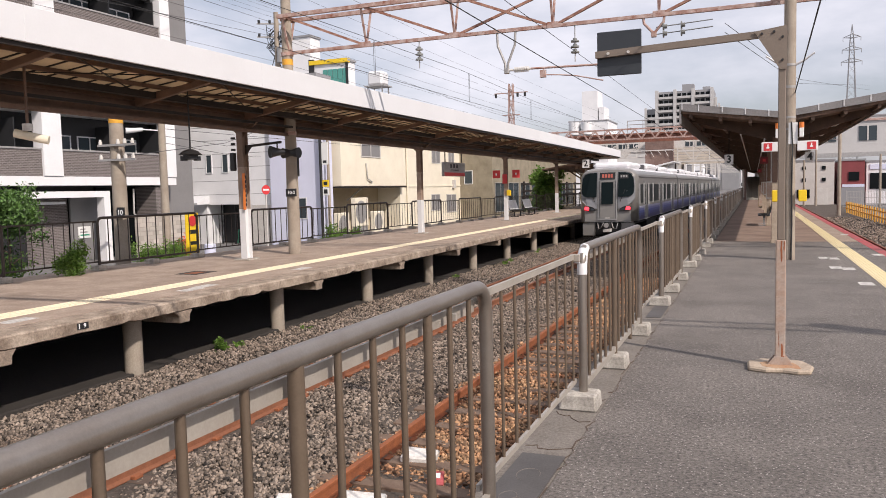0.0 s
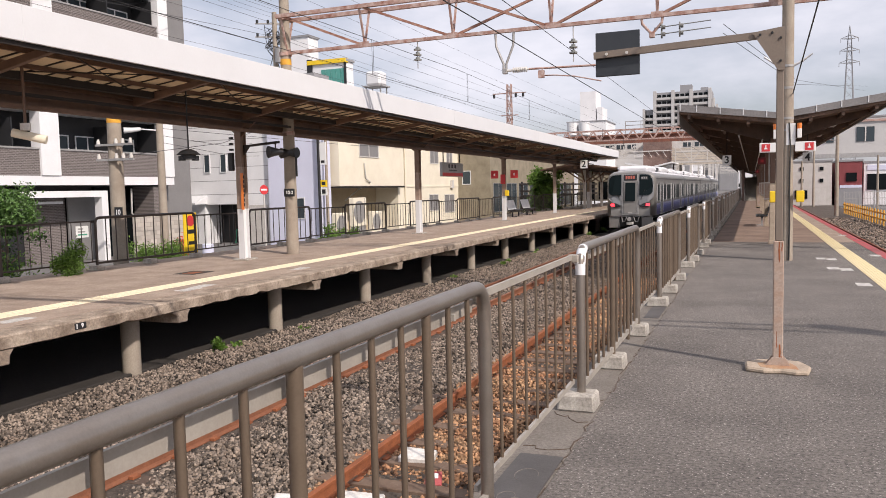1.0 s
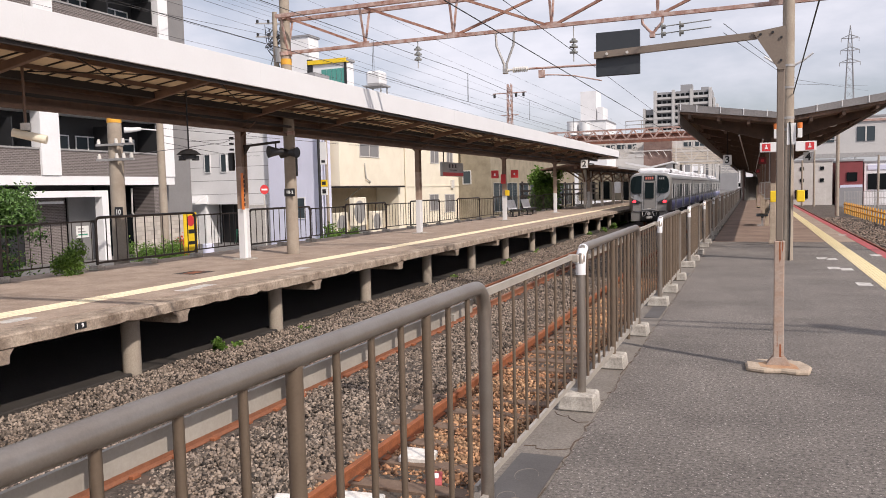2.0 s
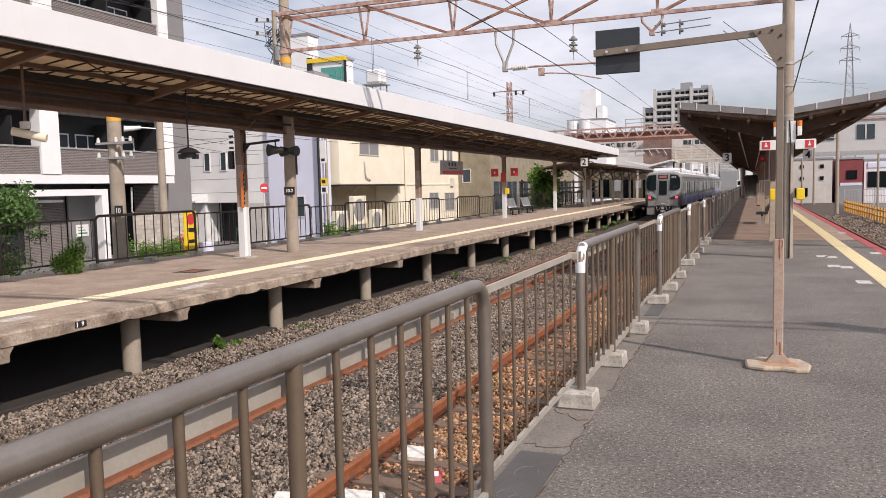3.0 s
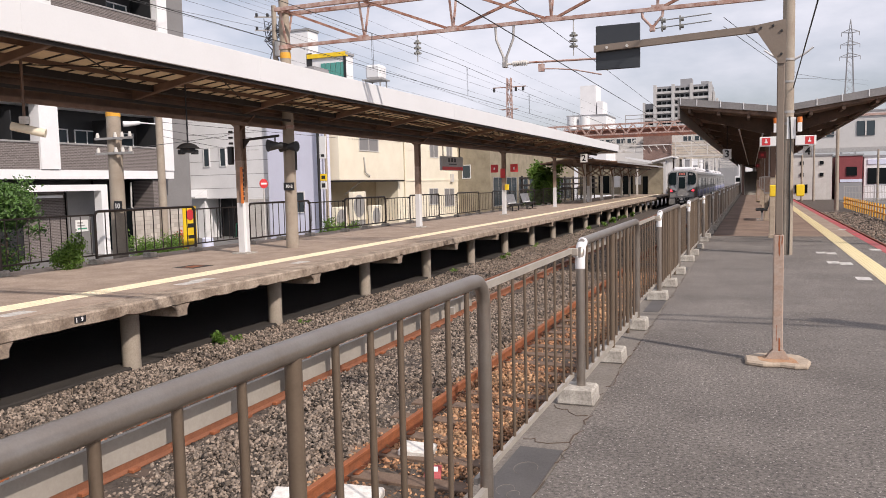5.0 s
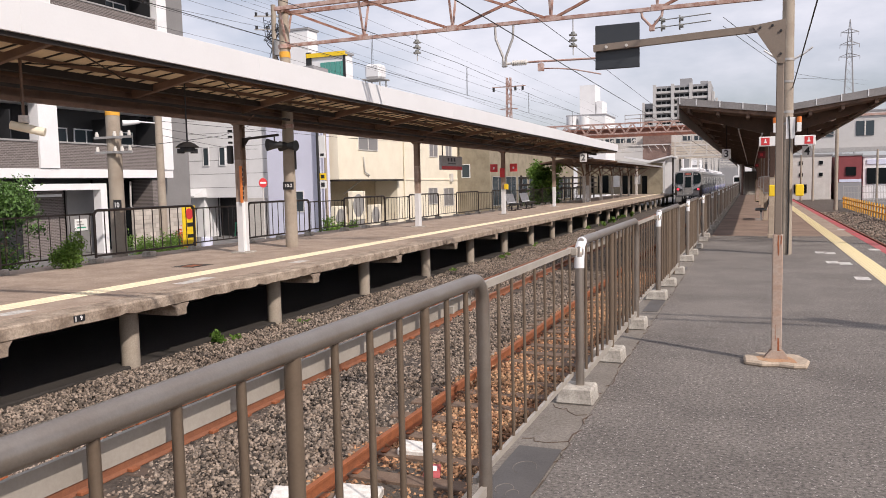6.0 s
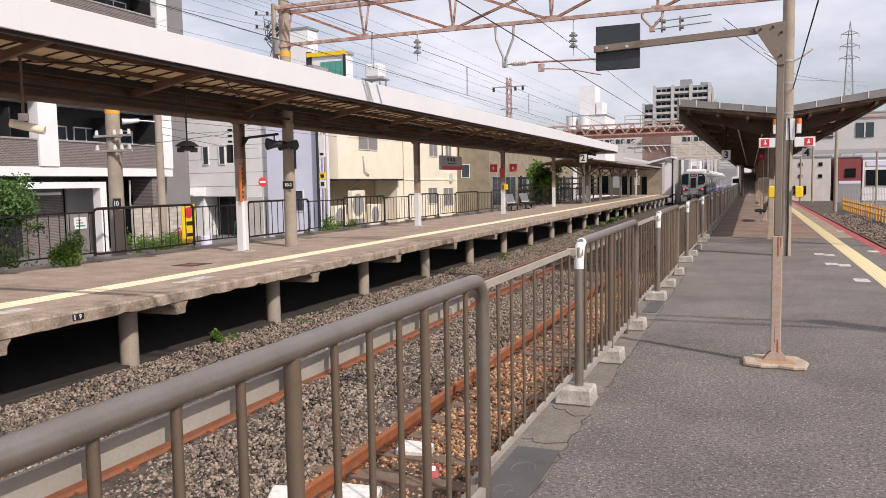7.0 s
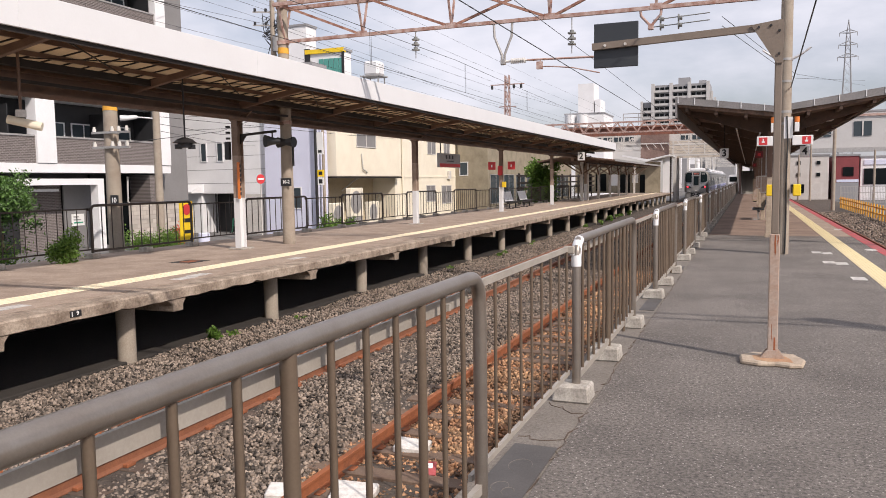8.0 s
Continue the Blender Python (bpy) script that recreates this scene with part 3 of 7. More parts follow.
def fence_link(length, steel, bars):
    ob = thing("fence_link", "thin-barred fence panel with a pale flat top rail", "fence", group="fence links along the platform edge")
    bm = bmesh.new()
    bar(bm, (-0.06, -0.02, 1.172), (-0.06, length + 0.02, 1.172), 0.022, 0.038)
    part("top_rail", bm, RAIL_STEEL, ob, "pale galvanised flat rail")
    bm = bmesh.new()
    bar(bm, (-0.06, 0, 0.205), (-0.06, length, 0.205), 0.022, 0.034)
    part("bottom_rail", bm, RAIL_STEEL, ob)
    bm = bmesh.new()
    tube(bm, [(-0.06, 0, 0.205), (-0.06, 0, 1.15)], 0.0105, 6)
    upright = mesh_of("upright", bm, steel)
    for k in range(bars):
        piece("upright", upright, ob, 0, length * (k + 0.72) / bars, 0)
    for y in (0.05, length - 0.05):
        block("bracket", RAIL_STEEL, ob, -0.085, -0.005, y - 0.018, y + 0.018, 1.135, 1.195, "pale clamp", 0.006)
    return ob


def fence_foot():
    bm = bmesh.new()
    lower = [(-0.17, -0.13), (0.125, -0.13), (0.125, 0.13), (-0.17, 0.13)]
    a = [bm.verts.new((x, y, -0.004)) for x, y in lower]
    b = [bm.verts.new((x * 0.9, y * 0.9, 0.125)) for x, y in lower]
    for k in range(4):
        bm.faces.new((a[k], a[(k + 1) % 4], b[(k + 1) % 4], b[k]))
    bm.faces.new(a[::-1])
    bm.faces.new(b)
    ob = part("fence_block", bm, PALE_CONCRETE, None, "", 0.014)
    return tagged(ob, "chipped pale concrete foot block under a fence post", "concrete block", "foot blocks of the fence")


FENCE_X, PERIOD, FRAME_LONG = -1.22, 5.45, 3.15


def near_fence():
    first, link, foot = fence_frame(FRAME_LONG, PIPE_PAINT, 13, 1.235), fence_link(PERIOD - FRAME_LONG, FENCE_PAINT, 9), fence_foot()
    back_rail = thing("back_rail", "pale flat steel rail running behind the pipe fence", "fence rail", group="back rails of the fence")
    bm = bmesh.new()
    bar(bm, (-0.05, 0.05, 1.140), (-0.05, FRAME_LONG - 0.05, 1.140), 0.012, 0.062)
    part("flat_bar", bm, RAIL_STEEL, back_rail)
    for y in (0.4, FRAME_LONG - 0.4):
        bm = bmesh.new()
        bar(bm, (-0.05, y, 1.140), (0.0, y, 1.140), 0.02, 0.03)
        part("bracket", bm, RAIL_STEEL, back_rail)
    for k in range(0, 18):
        y = 0.42 + PERIOD * k
        m = pose(FENCE_X, y, 0)
        n = pose(FENCE_X, y + FRAME_LONG, 0)
        for ob, at in ((first, m), (link, n), (back_rail, m)):
            if k:
                copy_thing(ob, at)
            else:
                ob.matrix_basis = at
        for off in (0, FRAME_LONG * 6 / 13, FRAME_LONG):
            if not k and off > 3:
                continue
            at = pose(FENCE_X, y + off, 0)
            if k or off:
                copy_thing(foot, at)
            else:
                foot.matrix_basis = at


near_fence()


def far_fence():
    frame_one = fence_frame(3.55, BROWN_FENCE, 11, 1.25, False, -0.01)
    tagged(frame_one, "dark brown pipe fence at the back of the platform", "fence", "fences at the back of the far platform")
    link = fence_link(2.55, BROWN_FENCE, 9)
    tagged(link, "dark brown barred fence link at the back of the platform", "fence", "fence links of the far platform")
    for o in link.children:
        o.data.materials.clear()
        o.data.materials.append(BROWN_FENCE)
    for o in frame_one.children:
        if o.name.startswith("bottom_rail"):
            o.data.materials.clear()
            o.data.materials.append(BROWN_FENCE)
    foot = fence_foot()
    tagged(foot, "low concrete foot block under the far fence", "concrete block", "foot blocks of the far fence")
    for k in range(11):
        y = 7.94 + 6.1 * k
        for ob, at in ((frame_one, pose(-14.5, y, 0)), (link, pose(-14.5, y + 3.55, 0)), (foot, pose(-14.5, y, 0)), (foot, pose(-14.5, y + 3.55, 0)), (foot, pose(-14.5, y + 1.78, 0))):
            if k or (ob is foot and at.translation.y > 8):
                copy_thing(ob, at)
            else:
                ob.matrix_basis = at


far_fence()


# ---- canopy over the far platform ----
COLUMN_BEIGE = paint("beige_steel", (0.40, 0.31, 0.25), (0.24, 0.16, 0.115), 0.6, 0.05, scale=3, amount=0.9, grain=40, bump=0.12)
COLUMN_BROWN = paint("column_brown_steel", (0.25, 0.175, 0.13), (0.15, 0.095, 0.066), 0.6, 0.1, scale=3, amount=0.8, grain=40, bump=0.12)


def far_canopy():
    top = thing("platform_canopy", "brown steel platform canopy with cream sheets and a white fascia", "canopy", kind="structure")
    y0, y1 = 1.5, 64.0
    block("fascia", WHITE_PAINT, top, -10.13, -10.07, y0, y1, 4.06, 4.60, "broad white sheet-metal fascia", 0.006)
    for k in range(11):
        block("fascia_seam", WHITE_PAINT, top, -10.071, -10.066, 2.6 + 6.0 * k, 2.62 + 6.0 * k, 4.065, 4.595, "folded sheet joint")
    block("fascia_trim", DARK_STEEL, top, -10.16, -10.133, y0, y1, 3.99, 4.14, "dark drip edge")
    block("end_fascia", WHITE_PAINT, top, -12.4, -10.135, y1 - 0.05, y1, 3.95, 4.50, "white end fascia")
    # two slopes of sheet over purlins: low along the columns, high at both edges
    for x_low, x_high in ((-12.5, -10.17), (-12.5, -13.6)):
        bm = bmesh.new()
        a, b = (x_low, 4.02), (x_high, 4.02 + 0.28 * abs(x_high - x_low) / 2.33)
        prism(bm, [a, b, (b[0], b[1] + 0.05), (a[0], a[1] + 0.05)], "y", y0, y1)
        if x_high < x_low:
            part("roof_sheet", bm, GREY_ROOF, top, "grey roof sheet")
            continue
        bm.free()
        bm = bmesh.new()
        y = y0 + 0.02
        while y < y1:
            for f0, f1 in ((0.0, 0.335), (0.335, 0.67), (0.67, 1.0)):
                xa, xb = x_low + (x_high - x_low) * f0, x_low + (x_high - x_low) * f1
                za, zb = 4.02 + 0.28 * f0, 4.02 + 0.28 * f1
                v = [bm.verts.new(p) for p in ((xa, y, za - 0.012), (xb, y, zb - 0.012), (xb, y + 0.22, zb - 0.022), (xa, y + 0.22, za - 0.022),
                                                (xa, y + 0.47, za - 0.012), (xb, y + 0.47, zb - 0.012))]
                bm.faces.new((v[0], v[1], v[2], v[3]))
                bm.faces.new((v[3], v[2], v[5], v[4]))
            y += 0.47
        part("lining", bm, CREAM_SHEET, top, "cream corrugated lining sheets")
        for f in (0.33, 0.66, 0.985):
            x, z = x_low + (x_high - x_low) * f, 3.955 + 0.28 * f
            block("purlin", CANOPY_BROWN, top, x - 0.025, x + 0.025, y0, y1, z - 0.06, z + 0.025)
    bm = bmesh.new()            # the long beam over the columns
    for z0, z1, w in ((3.42, 3.45, 0.10), (3.45, 3.995, 0.02), (3.80, 3.83, 0.10), (3.995, 4.03, 0.14)):
        box(bm, -12.5 - w, -12.5 + w, y0, y1, z0, z1)
    part("main_beam", bm, CANOPY_BROWN, top, "brown steel main beam")
    block("gutter", CANOPY_BROWN, top, -12.28, -12.16, y0, y1, 3.34, 3.42, "brown cable duct")
    block("gutter", DARK_STEEL, top, -12.12, -12.06, y0, y1, 3.56, 3.62)
    block("gutter", DARK_STEEL, top, -11.98, -11.80, y0, y1, 3.80, 3.93, "dark cable tray")
    bm = bmesh.new()
    y = y0 + 0.02
    while y < y1:
        bar(bm, (-12.45, y, 3.997), (-10.18, y, 4.277), 0.022, 0.026)
        y += 0.47
    tagged(part("rib", bm, DARK_STEEL, top, "thin dark ribs under the sheets"), kind="stuff")
    bm = bmesh.new()
    prism(bm, [(-12.4, 3.66), (-10.2, 4.07), (-10.2, 4.18), (-12.4, 3.84)], "y", -0.05, 0.05)
    arm = mesh_of("rafter", bm, CANOPY_BROWN, 0.01)
    bm = bmesh.new()
    prism(bm, [(-12.6, 3.56), (-13.5, 3.80), (-13.5, 3.95), (-12.6, 3.86)], "y", -0.07, 0.07)
    arm_back = mesh_of("rafter", bm, CANOPY_BROWN, 0.01)
    for k in range(-4, 11):
        y = 17.15 + 3.883 * k
        if y0 < y < y1:
            piece("rafter", arm, top, 0, y, 0)
            piece("rafter", arm_back, top, 0, y, 0)
    bm = bmesh.new()
    for k in range(-4, 10):
        y = 17.15 + 3.883 * k
        if y > y0:
            bar(bm, (-12.3, y, 3.92), (-10.3, y + 3.88, 4.15), 0.02, 0.02)
            bar(bm, (-10.3, y, 4.15), (-12.3, y + 3.88, 3.92), 0.02, 0.02)
    part("bracing", bm, DARK_STEEL, top, "thin crossed bracing rods")


def far_column():
    ob = thing("canopy_column", "steel canopy column, brown above and white below", "column", group="columns of the far canopy")
    # White up to 1.35, beige to 2.45, brown above.
    for z0, z1, steel, name in ((0.03, 1.35, WHITE_PAINT, "lower_shaft"), (1.353, 2.45, COLUMN_BEIGE, "middle_shaft"), (2.453, 3.42, COLUMN_BROWN, "upper_shaft")):
        bm = bmesh.new()
        box(bm, -0.012, 0.012, -0.10, 0.10, z0, z1)
        box(bm, -0.09, 0.09, -0.125, -0.10, z0, z1)
        box(bm, -0.09, 0.09, 0.10, 0.125, z0, z1)
        part(name, bm, steel, ob, {"lower_shaft": "white foot", "middle_shaft": "beige shaft", "upper_shaft": "brown steel shaft"}[name])
    block("base_plate", PALE_CONCRETE, ob, -0.24, 0.24, -0.24, 0.24, -0.004, 0.04, "concrete base", 0.01)
    bm = bmesh.new()
    prism(bm, [(0.0, 3.2), (0.0, 3.44), (0.5, 3.60)], "y", -0.02, 0.02)
    prism(bm, [(0.0, 3.2), (-0.5, 3.60), (0.0, 3.44)], "y", -0.02, 0.02)
    part("knee_plate", bm, CANOPY_BROWN, ob)
    return ob


far_canopy()
column = far_column()
column.matrix_basis = pose(-12.5, 17.1, 0)
for k in (-1, 1, 2, 3, 4):
    copy_thing(column, pose(-12.5, 17.1 + 11.65 * k, 0))


# ---- canopy over the near platform ----
CAN_Y0, CAN_Y1, CAN_X = 22.5, 118.0, 0.65


def near_canopy():
    top = thing("platform_canopy", "dark butterfly canopy with a grey sheet edge", "canopy", kind="structure")
    for name, x_end in (("left", -1.88), ("right", 3.18)):
        bm = bmesh.new()
        prism(bm, [(CAN_X, 3.28), (x_end, 3.66), (x_end, 3.76), (CAN_X, 3.40)], "y", CAN_Y0, CAN_Y1)
        part("roof_sheet", bm, SOFFIT, top, "stained dark soffit boards")
        bm = bmesh.new()
        a, b = CAN_X, x_end
        prism(bm, [(a, 3.40), (b, 3.72), (b, 3.92), (a, 3.56)], "y", CAN_Y0 - 0.06, CAN_Y0 - 0.003)
        part("edge_sheet", bm, GREY_ROOF, top, "grey sheet-metal edge")
        x0, x1 = sorted((x_end, x_end + (0.05 if x_end > 0 else -0.05)))
        block("side_fascia", GREY_ROOF, top, x0, x1, CAN_Y0 - 0.06, CAN_Y1, 3.36 if x_end < 0 else 3.6, 3.92, "grey side fascia")
        for f in (0.12, 0.35, 0.58, 0.82, 0.99):
            x, z = CAN_X + (x_end - CAN_X) * f, 3.42 + 0.33 * f
            block("clip", WHITE_PAINT, top, x - 0.012, x + 0.012, CAN_Y0 - 0.075, CAN_Y0 - 0.062, z, z + 0.18, "pale strap")
        bm = bmesh.new()
        prism(bm, [(CAN_X, 2.80), (x_end * 0.94 + CAN_X * 0.06, 3.52), (x_end * 0.94 + CAN_X * 0.06, 3.66), (CAN_X, 3.28)], "y", -0.06, 0.06)
        arm = mesh_of("arm", bm, RAFTER_BROWN)
        for k in range(20):
            piece("arm", arm, top, 0, CAN_Y0 + 1.2 + 4.8 * k, 0)
        for f in (0.3, 0.6, 0.9):
            x, z = CAN_X + (x_end - CAN_X) * f, 3.28 + 0.38 * f
            block("purlin", RAFTER_BROWN, top, x - 0.04, x + 0.04, CAN_Y0 + 0.02, CAN_Y1, z - 0.10, z + 0.02)
    block("valley_beam", RAFTER_BROWN, top, CAN_X - 0.09, CAN_X + 0.09, CAN_Y0 + 0.02, CAN_Y1, 2.95, 3.28)
    bm = bmesh.new()
    box(bm, -0.065, 0.065, -0.08, 0.08, 0, 2.96)
    data = mesh_of("column", bm, CANOPY_BROWN, 0.01)
    bm = bmesh.new()
    box(bm, -0.072, 0.072, -0.09, 0.09, 0, 1.7)
    box(bm, -0.10, 0.10, -0.11, 0.11, 0, 0.10)
    sleeve = mesh_of("column_sleeve", bm, PAD_TAN, 0.01)
    for k in range(4):
        piece("column_sleeve", sleeve, top, CAN_X - 0.12, CAN_Y0 + 1.2 + 9.6 * k, 0)
    for k in range(10):
        piece("column", data, top, CAN_X - 0.12, CAN_Y0 + 1.2 + 9.6 * k, 0)
    for k in range(6):
        piece("lamp", lamp_mesh, top, -0.75, CAN_Y0 + 2.2 + 4.8 * k, 3.36)
        piece("lamp", lamp_mesh, top, 2.05, CAN_Y0 + 2.2 + 4.8 * k, 3.32)


lamp_bm = bmesh.new()
box(lamp_bm, -0.13, 0.13, -0.3, 0.3, -0.06, 0.06)
lamp_mesh = mesh_of("lamp", lamp_bm, LIGHT_STEEL, 0.02)
near_canopy()


def number_board(text, x, y, z, size=0.30):
    ob = thing("platform_number_sign", "white square platform number board hanging from the canopy", "sign", x, y, z, "platform number boards")
    block("board", SIGN_WHITE, ob, -size * 0.42, size * 0.42, -0.04, 0.04, -size / 2, size / 2, "", 0.006)
    block("hanger", DARK_STEEL, ob, -0.012, 0.012, -0.012, 0.012, size / 2, 1.05 if size < 0.4 else 0.97)
    letters(text, size * 1.0, BLACK, ob, Matrix.Translation((0, -0.044, 0)) @ pose(0, 0, 0, 90, 0, 0))


def canopy_end():
    """The dim stair housing that closes the far end of the near canopy."""
    ob = thing("stair_housing", "dim brown stair housing under the canopy's far end", "stair housing", 0, 84.0, 0)
    block("side_wall", BRIDGE_BROWN, ob, 1.15, 2.35, 0, 9.0, 0, 3.15, "brown clad side wall")
    block("side_wall", BRIDGE_BROWN, ob, -0.95, -0.78, 0.25, 9.0, 0, 3.15)
    block("soffit", RAFTER_BROWN, ob, -0.78, 1.15, 2.5, 9.0, 3.0, 3.15, "dark stair ceiling")
    bm = bmesh.new()
    box(bm, -0.777, 1.147, 0, 0.30, 0, 0.17)
    step = mesh_of("stair_step", bm, PALE_CONCRETE, 0.01)
    for k in range(14):
        piece("stair_step", step, ob, 0, 0.4 + 0.302 * k, 0.17 * k)
    for x in (-0.70, 1.08):
        bm = bmesh.new()
        tube(bm, [(x, 0.3, 0.02), (x, 0.3, 0.95), (x, 4.6, 3.1)], 0.03, 8)
        part("stair_rail", bm, LIGHT_STEEL, ob, "pale stair handrail")
    block("door", DARK_STEEL, ob, 1.25, 2.05, -0.05, -0.003, 0.0, 2.1, "dark door")
    block("poster", TAN_WALL, ob, 2.08, 2.33, -0.04, -0.003, 1.0, 1.95, "tan notice panel")
    cab = thing("wall_cabinet", "tan metal cabinet beside the canopy columns", "cabinet", 0.55, 58.0, 0)
    block("body", TAN_WALL, cab, -0.3, 0.3, -0.2, 0.2, 0.08, 1.55, "", 0.01)
    block("door", POST_PALE, cab, -0.26, 0.26, -0.22, -0.203, 0.14, 1.5, "faded door", 0.005)
    block("plinth", DARK_STEEL, cab, -0.27, 0.27, -0.17, 0.17, 0, 0.08)


canopy_end()


def canopy_gear():
    """Small gear hung under the near canopy."""
    for y in (30.0, 56.0):
        b = thing("emergency_sign", "small red hanging sign under the near canopy", "sign", 0.32, y, 0.08, "red signs under the near canopy")
        block("board", DULL_RED, b, -0.13, 0.13, -0.03, 0.03, 2.30, 2.54, "dull red board", 0.006)
        block("symbol", SIGN_RED, b, -0.05, 0.05, -0.035, -0.031, 2.37, 2.47)
        block("hanger", RAFTER_BROWN, b, -0.012, 0.012, -0.012, 0.012, 2.54, 3.25)
    for x, z in ((-0.35, 3.02), (0.25, 2.88), (1.15, 2.96)):
        c = thing("cable_conduit", "grey conduit run under the near canopy", "conduit", x, 0, z, "conduits under the near canopy")
        bm = bmesh.new()
        tube(bm, [(0, CAN_Y0 + 0.3, 0), (0, 84.0, 0)], 0.022, 6)
        part("pipe", bm, GREY_STEEL, c)
        for k in range(12):
            y = CAN_Y0 + 1.2 + 4.8 * k
            block("hanger", RAFTER_BROWN, c, -0.02, 0.02, y - 0.02, y + 0.02, 0.0, 0.22)
    for y in (28.9, 38.5, 48.1):
        b = thing("call_box", "pale equipment box on a canopy column", "box", 0.53, y, 0, "boxes on the canopy columns")
        block("case", LIGHT_STEEL, b, -0.16, 0.14, -0.28, -0.1, 1.15, 1.75, "", 0.015)
        block("door", POST_PALE, b, -0.13, 0.11, -0.292, -0.281, 1.2, 1.7, "faded door")
        bm = bmesh.new()
        tube(bm, [(0.0, -0.14, 1.75), (0.0, -0.12, 2.9)], 0.02, 6)
        part("riser", bm, GREY_STEEL, b)


canopy_gear()
number_board("3", -0.72, 25.2, 2.43)
number_board("4", 1.50, 25.2, 2.43)
number_board("2", -10.6, 52.6, 3.28, 0.56)


# ---- catenary gantry and poles ----
GAN_Y, GAN_LO, GAN_HI = 18.9, 5.64, 6.60


def gantry(y):
    ob = thing("catenary_gantry", "rusty pink-painted steel lattice gantry across the tracks", "gantry", 0, y, 0, "catenary gantries")
    for dy, z, w in ((0.0, GAN_LO, 0.085), (-0.30, GAN_HI, 0.10), (0.30, GAN_HI, 0.10)):
        bm = bmesh.new()
        box(bm, -12.25, 7.6, dy - w / 2, dy - w / 2 + 0.012, z - w / 2, z + w / 2)
        box(bm, -12.25, 7.6, dy - w / 2 + 0.012, dy + w / 2, z - w / 2, z - w / 2 + 0.012)
        part("chord", bm, GANTRY, ob)
    nodes = [-12.1, -9.67, -7.14, -4.58, -2.07, 0.45, 3.0, 5.5, 7.5]
    for i, x in enumerate(nodes):
        for dy in (-0.30, 0.30):
            bm = bmesh.new()
            bar(bm, (x, 0, GAN_LO), (x, dy, GAN_HI), 0.055, 0.03)
            part("web_post", bm, GANTRY, ob)
        bm = bmesh.new()
        bar(bm, (x + 0.05, -0.30, GAN_HI), (x + 0.05, 0.30, GAN_HI), 0.04, 0.04)
        part("cross_tie", bm, GANTRY, ob)
        block("node_plate", GANTRY, ob, x - 0.14, x + 0.14, -0.052, -0.044, GAN_LO - 0.05, GAN_LO + 0.09)
        if not i:
            continue
        back = nodes[i - 1]
        slopes = ((1, -0.30),) if i < 3 else ((1, -0.30), (-1, 0.30)) if i == 3 else ((-1, -0.30),)
        for way, dy in slopes:
            bm = bmesh.new()
            if way > 0:
                bar(bm, (back + 0.1, dy, GAN_HI - 0.03), (x - 0.1, 0, GAN_LO + 0.03), 0.06, 0.06)
            else:
                bar(bm, (back + 0.1, 0, GAN_LO + 0.03), (x - 0.1, dy, GAN_HI - 0.03), 0.06, 0.06)
            part("diagonal", bm, GANTRY_RUST, ob, "rust-streaked diagonal")
    return ob


gantry(GAN_Y)
# Out of view overhead: pipes, plate and posts added to throw shadows on the platforms.
overhead = thing("cross_beam", "unseen twin-pipe cross beam and plate added to cast platform shadows", "beam", 0, 6.2, 0)
for dy, z in ((0.0, 5.9), (0.0, 6.5)):
    bm = bmesh.new()
    tube(bm, [(-12.25, dy, z), (7.6, dy, z)], 0.035, 8)
    part("pipe", bm, GANTRY, overhead)
block("plate", GANTRY, overhead, -7.2, -3.0, -0.11, 0.11, 5.94, 5.97, "broad rusty plate added to cast a shadow strip")
for x in (-12.25, 7.6):
    block("post", POLE_CONCRETE, overhead, x - 0.13, x + 0.13, -0.13, 0.13, -0.01 if x < 0 else -1.4, 6.6)


def drum(bm, x, y, z, r, h, sides=14, axis="z"):
    d = Vector((0, 0, h / 2)) if axis == "z" else Vector((h / 2, 0, 0)) if axis == "x" else Vector((0, h / 2, 0))
    c = Vector((x, y, z))
    tube(bm, [c - d, c + d], r, sides)


def insulator(x, y, z, discs=3, hang=0.25):
    ob = thing("insulator", "hanging string of grey porcelain insulator discs", "insulator", x, y, z, "insulators on the gantry")
    bm = bmesh.new()
    tube(bm, [(0, 0, 0), (0, 0, -hang - 0.16 * discs)], 0.014, 6)
    part("rod", bm, GREY_STEEL, ob)
    for k in range(discs):
        bm = bmesh.new()
        drum(bm, 0, 0, -hang - 0.13 * k, 0.10, 0.035)
        drum(bm, 0, 0, -hang - 0.13 * k + 0.04, 0.05, 0.06)
        part("disc", bm, GREY_PORCELAIN, ob)


insulator(-8.14, GAN_Y, GAN_LO)
insulator(-4.04, GAN_Y, GAN_LO, 3, 0.42)


def drop_bracket(x, z, material, name_arm=True):
    ob = thing("drop_bracket", "V-shaped steel drop bracket under the gantry", "bracket", x, GAN_Y, 0)
    for dx in (-0.24, 0.24):
        bm = bmesh.new()
        tube(bm, [(dx, 0, GAN_LO), (dx * 0.92, 0, GAN_LO - 0.35 * (GAN_LO - z)), (dx * 0.15, 0, z + 0.22 * (GAN_LO - z)), (dx * 0.15, 0, z)], 0.032, 8)
        part("leg", bm, material, ob)
    block("clamp", material, ob, -0.06, 0.06, -0.05, 0.05, z - 0.02, z + 0.12, "", 0.01)
    return ob


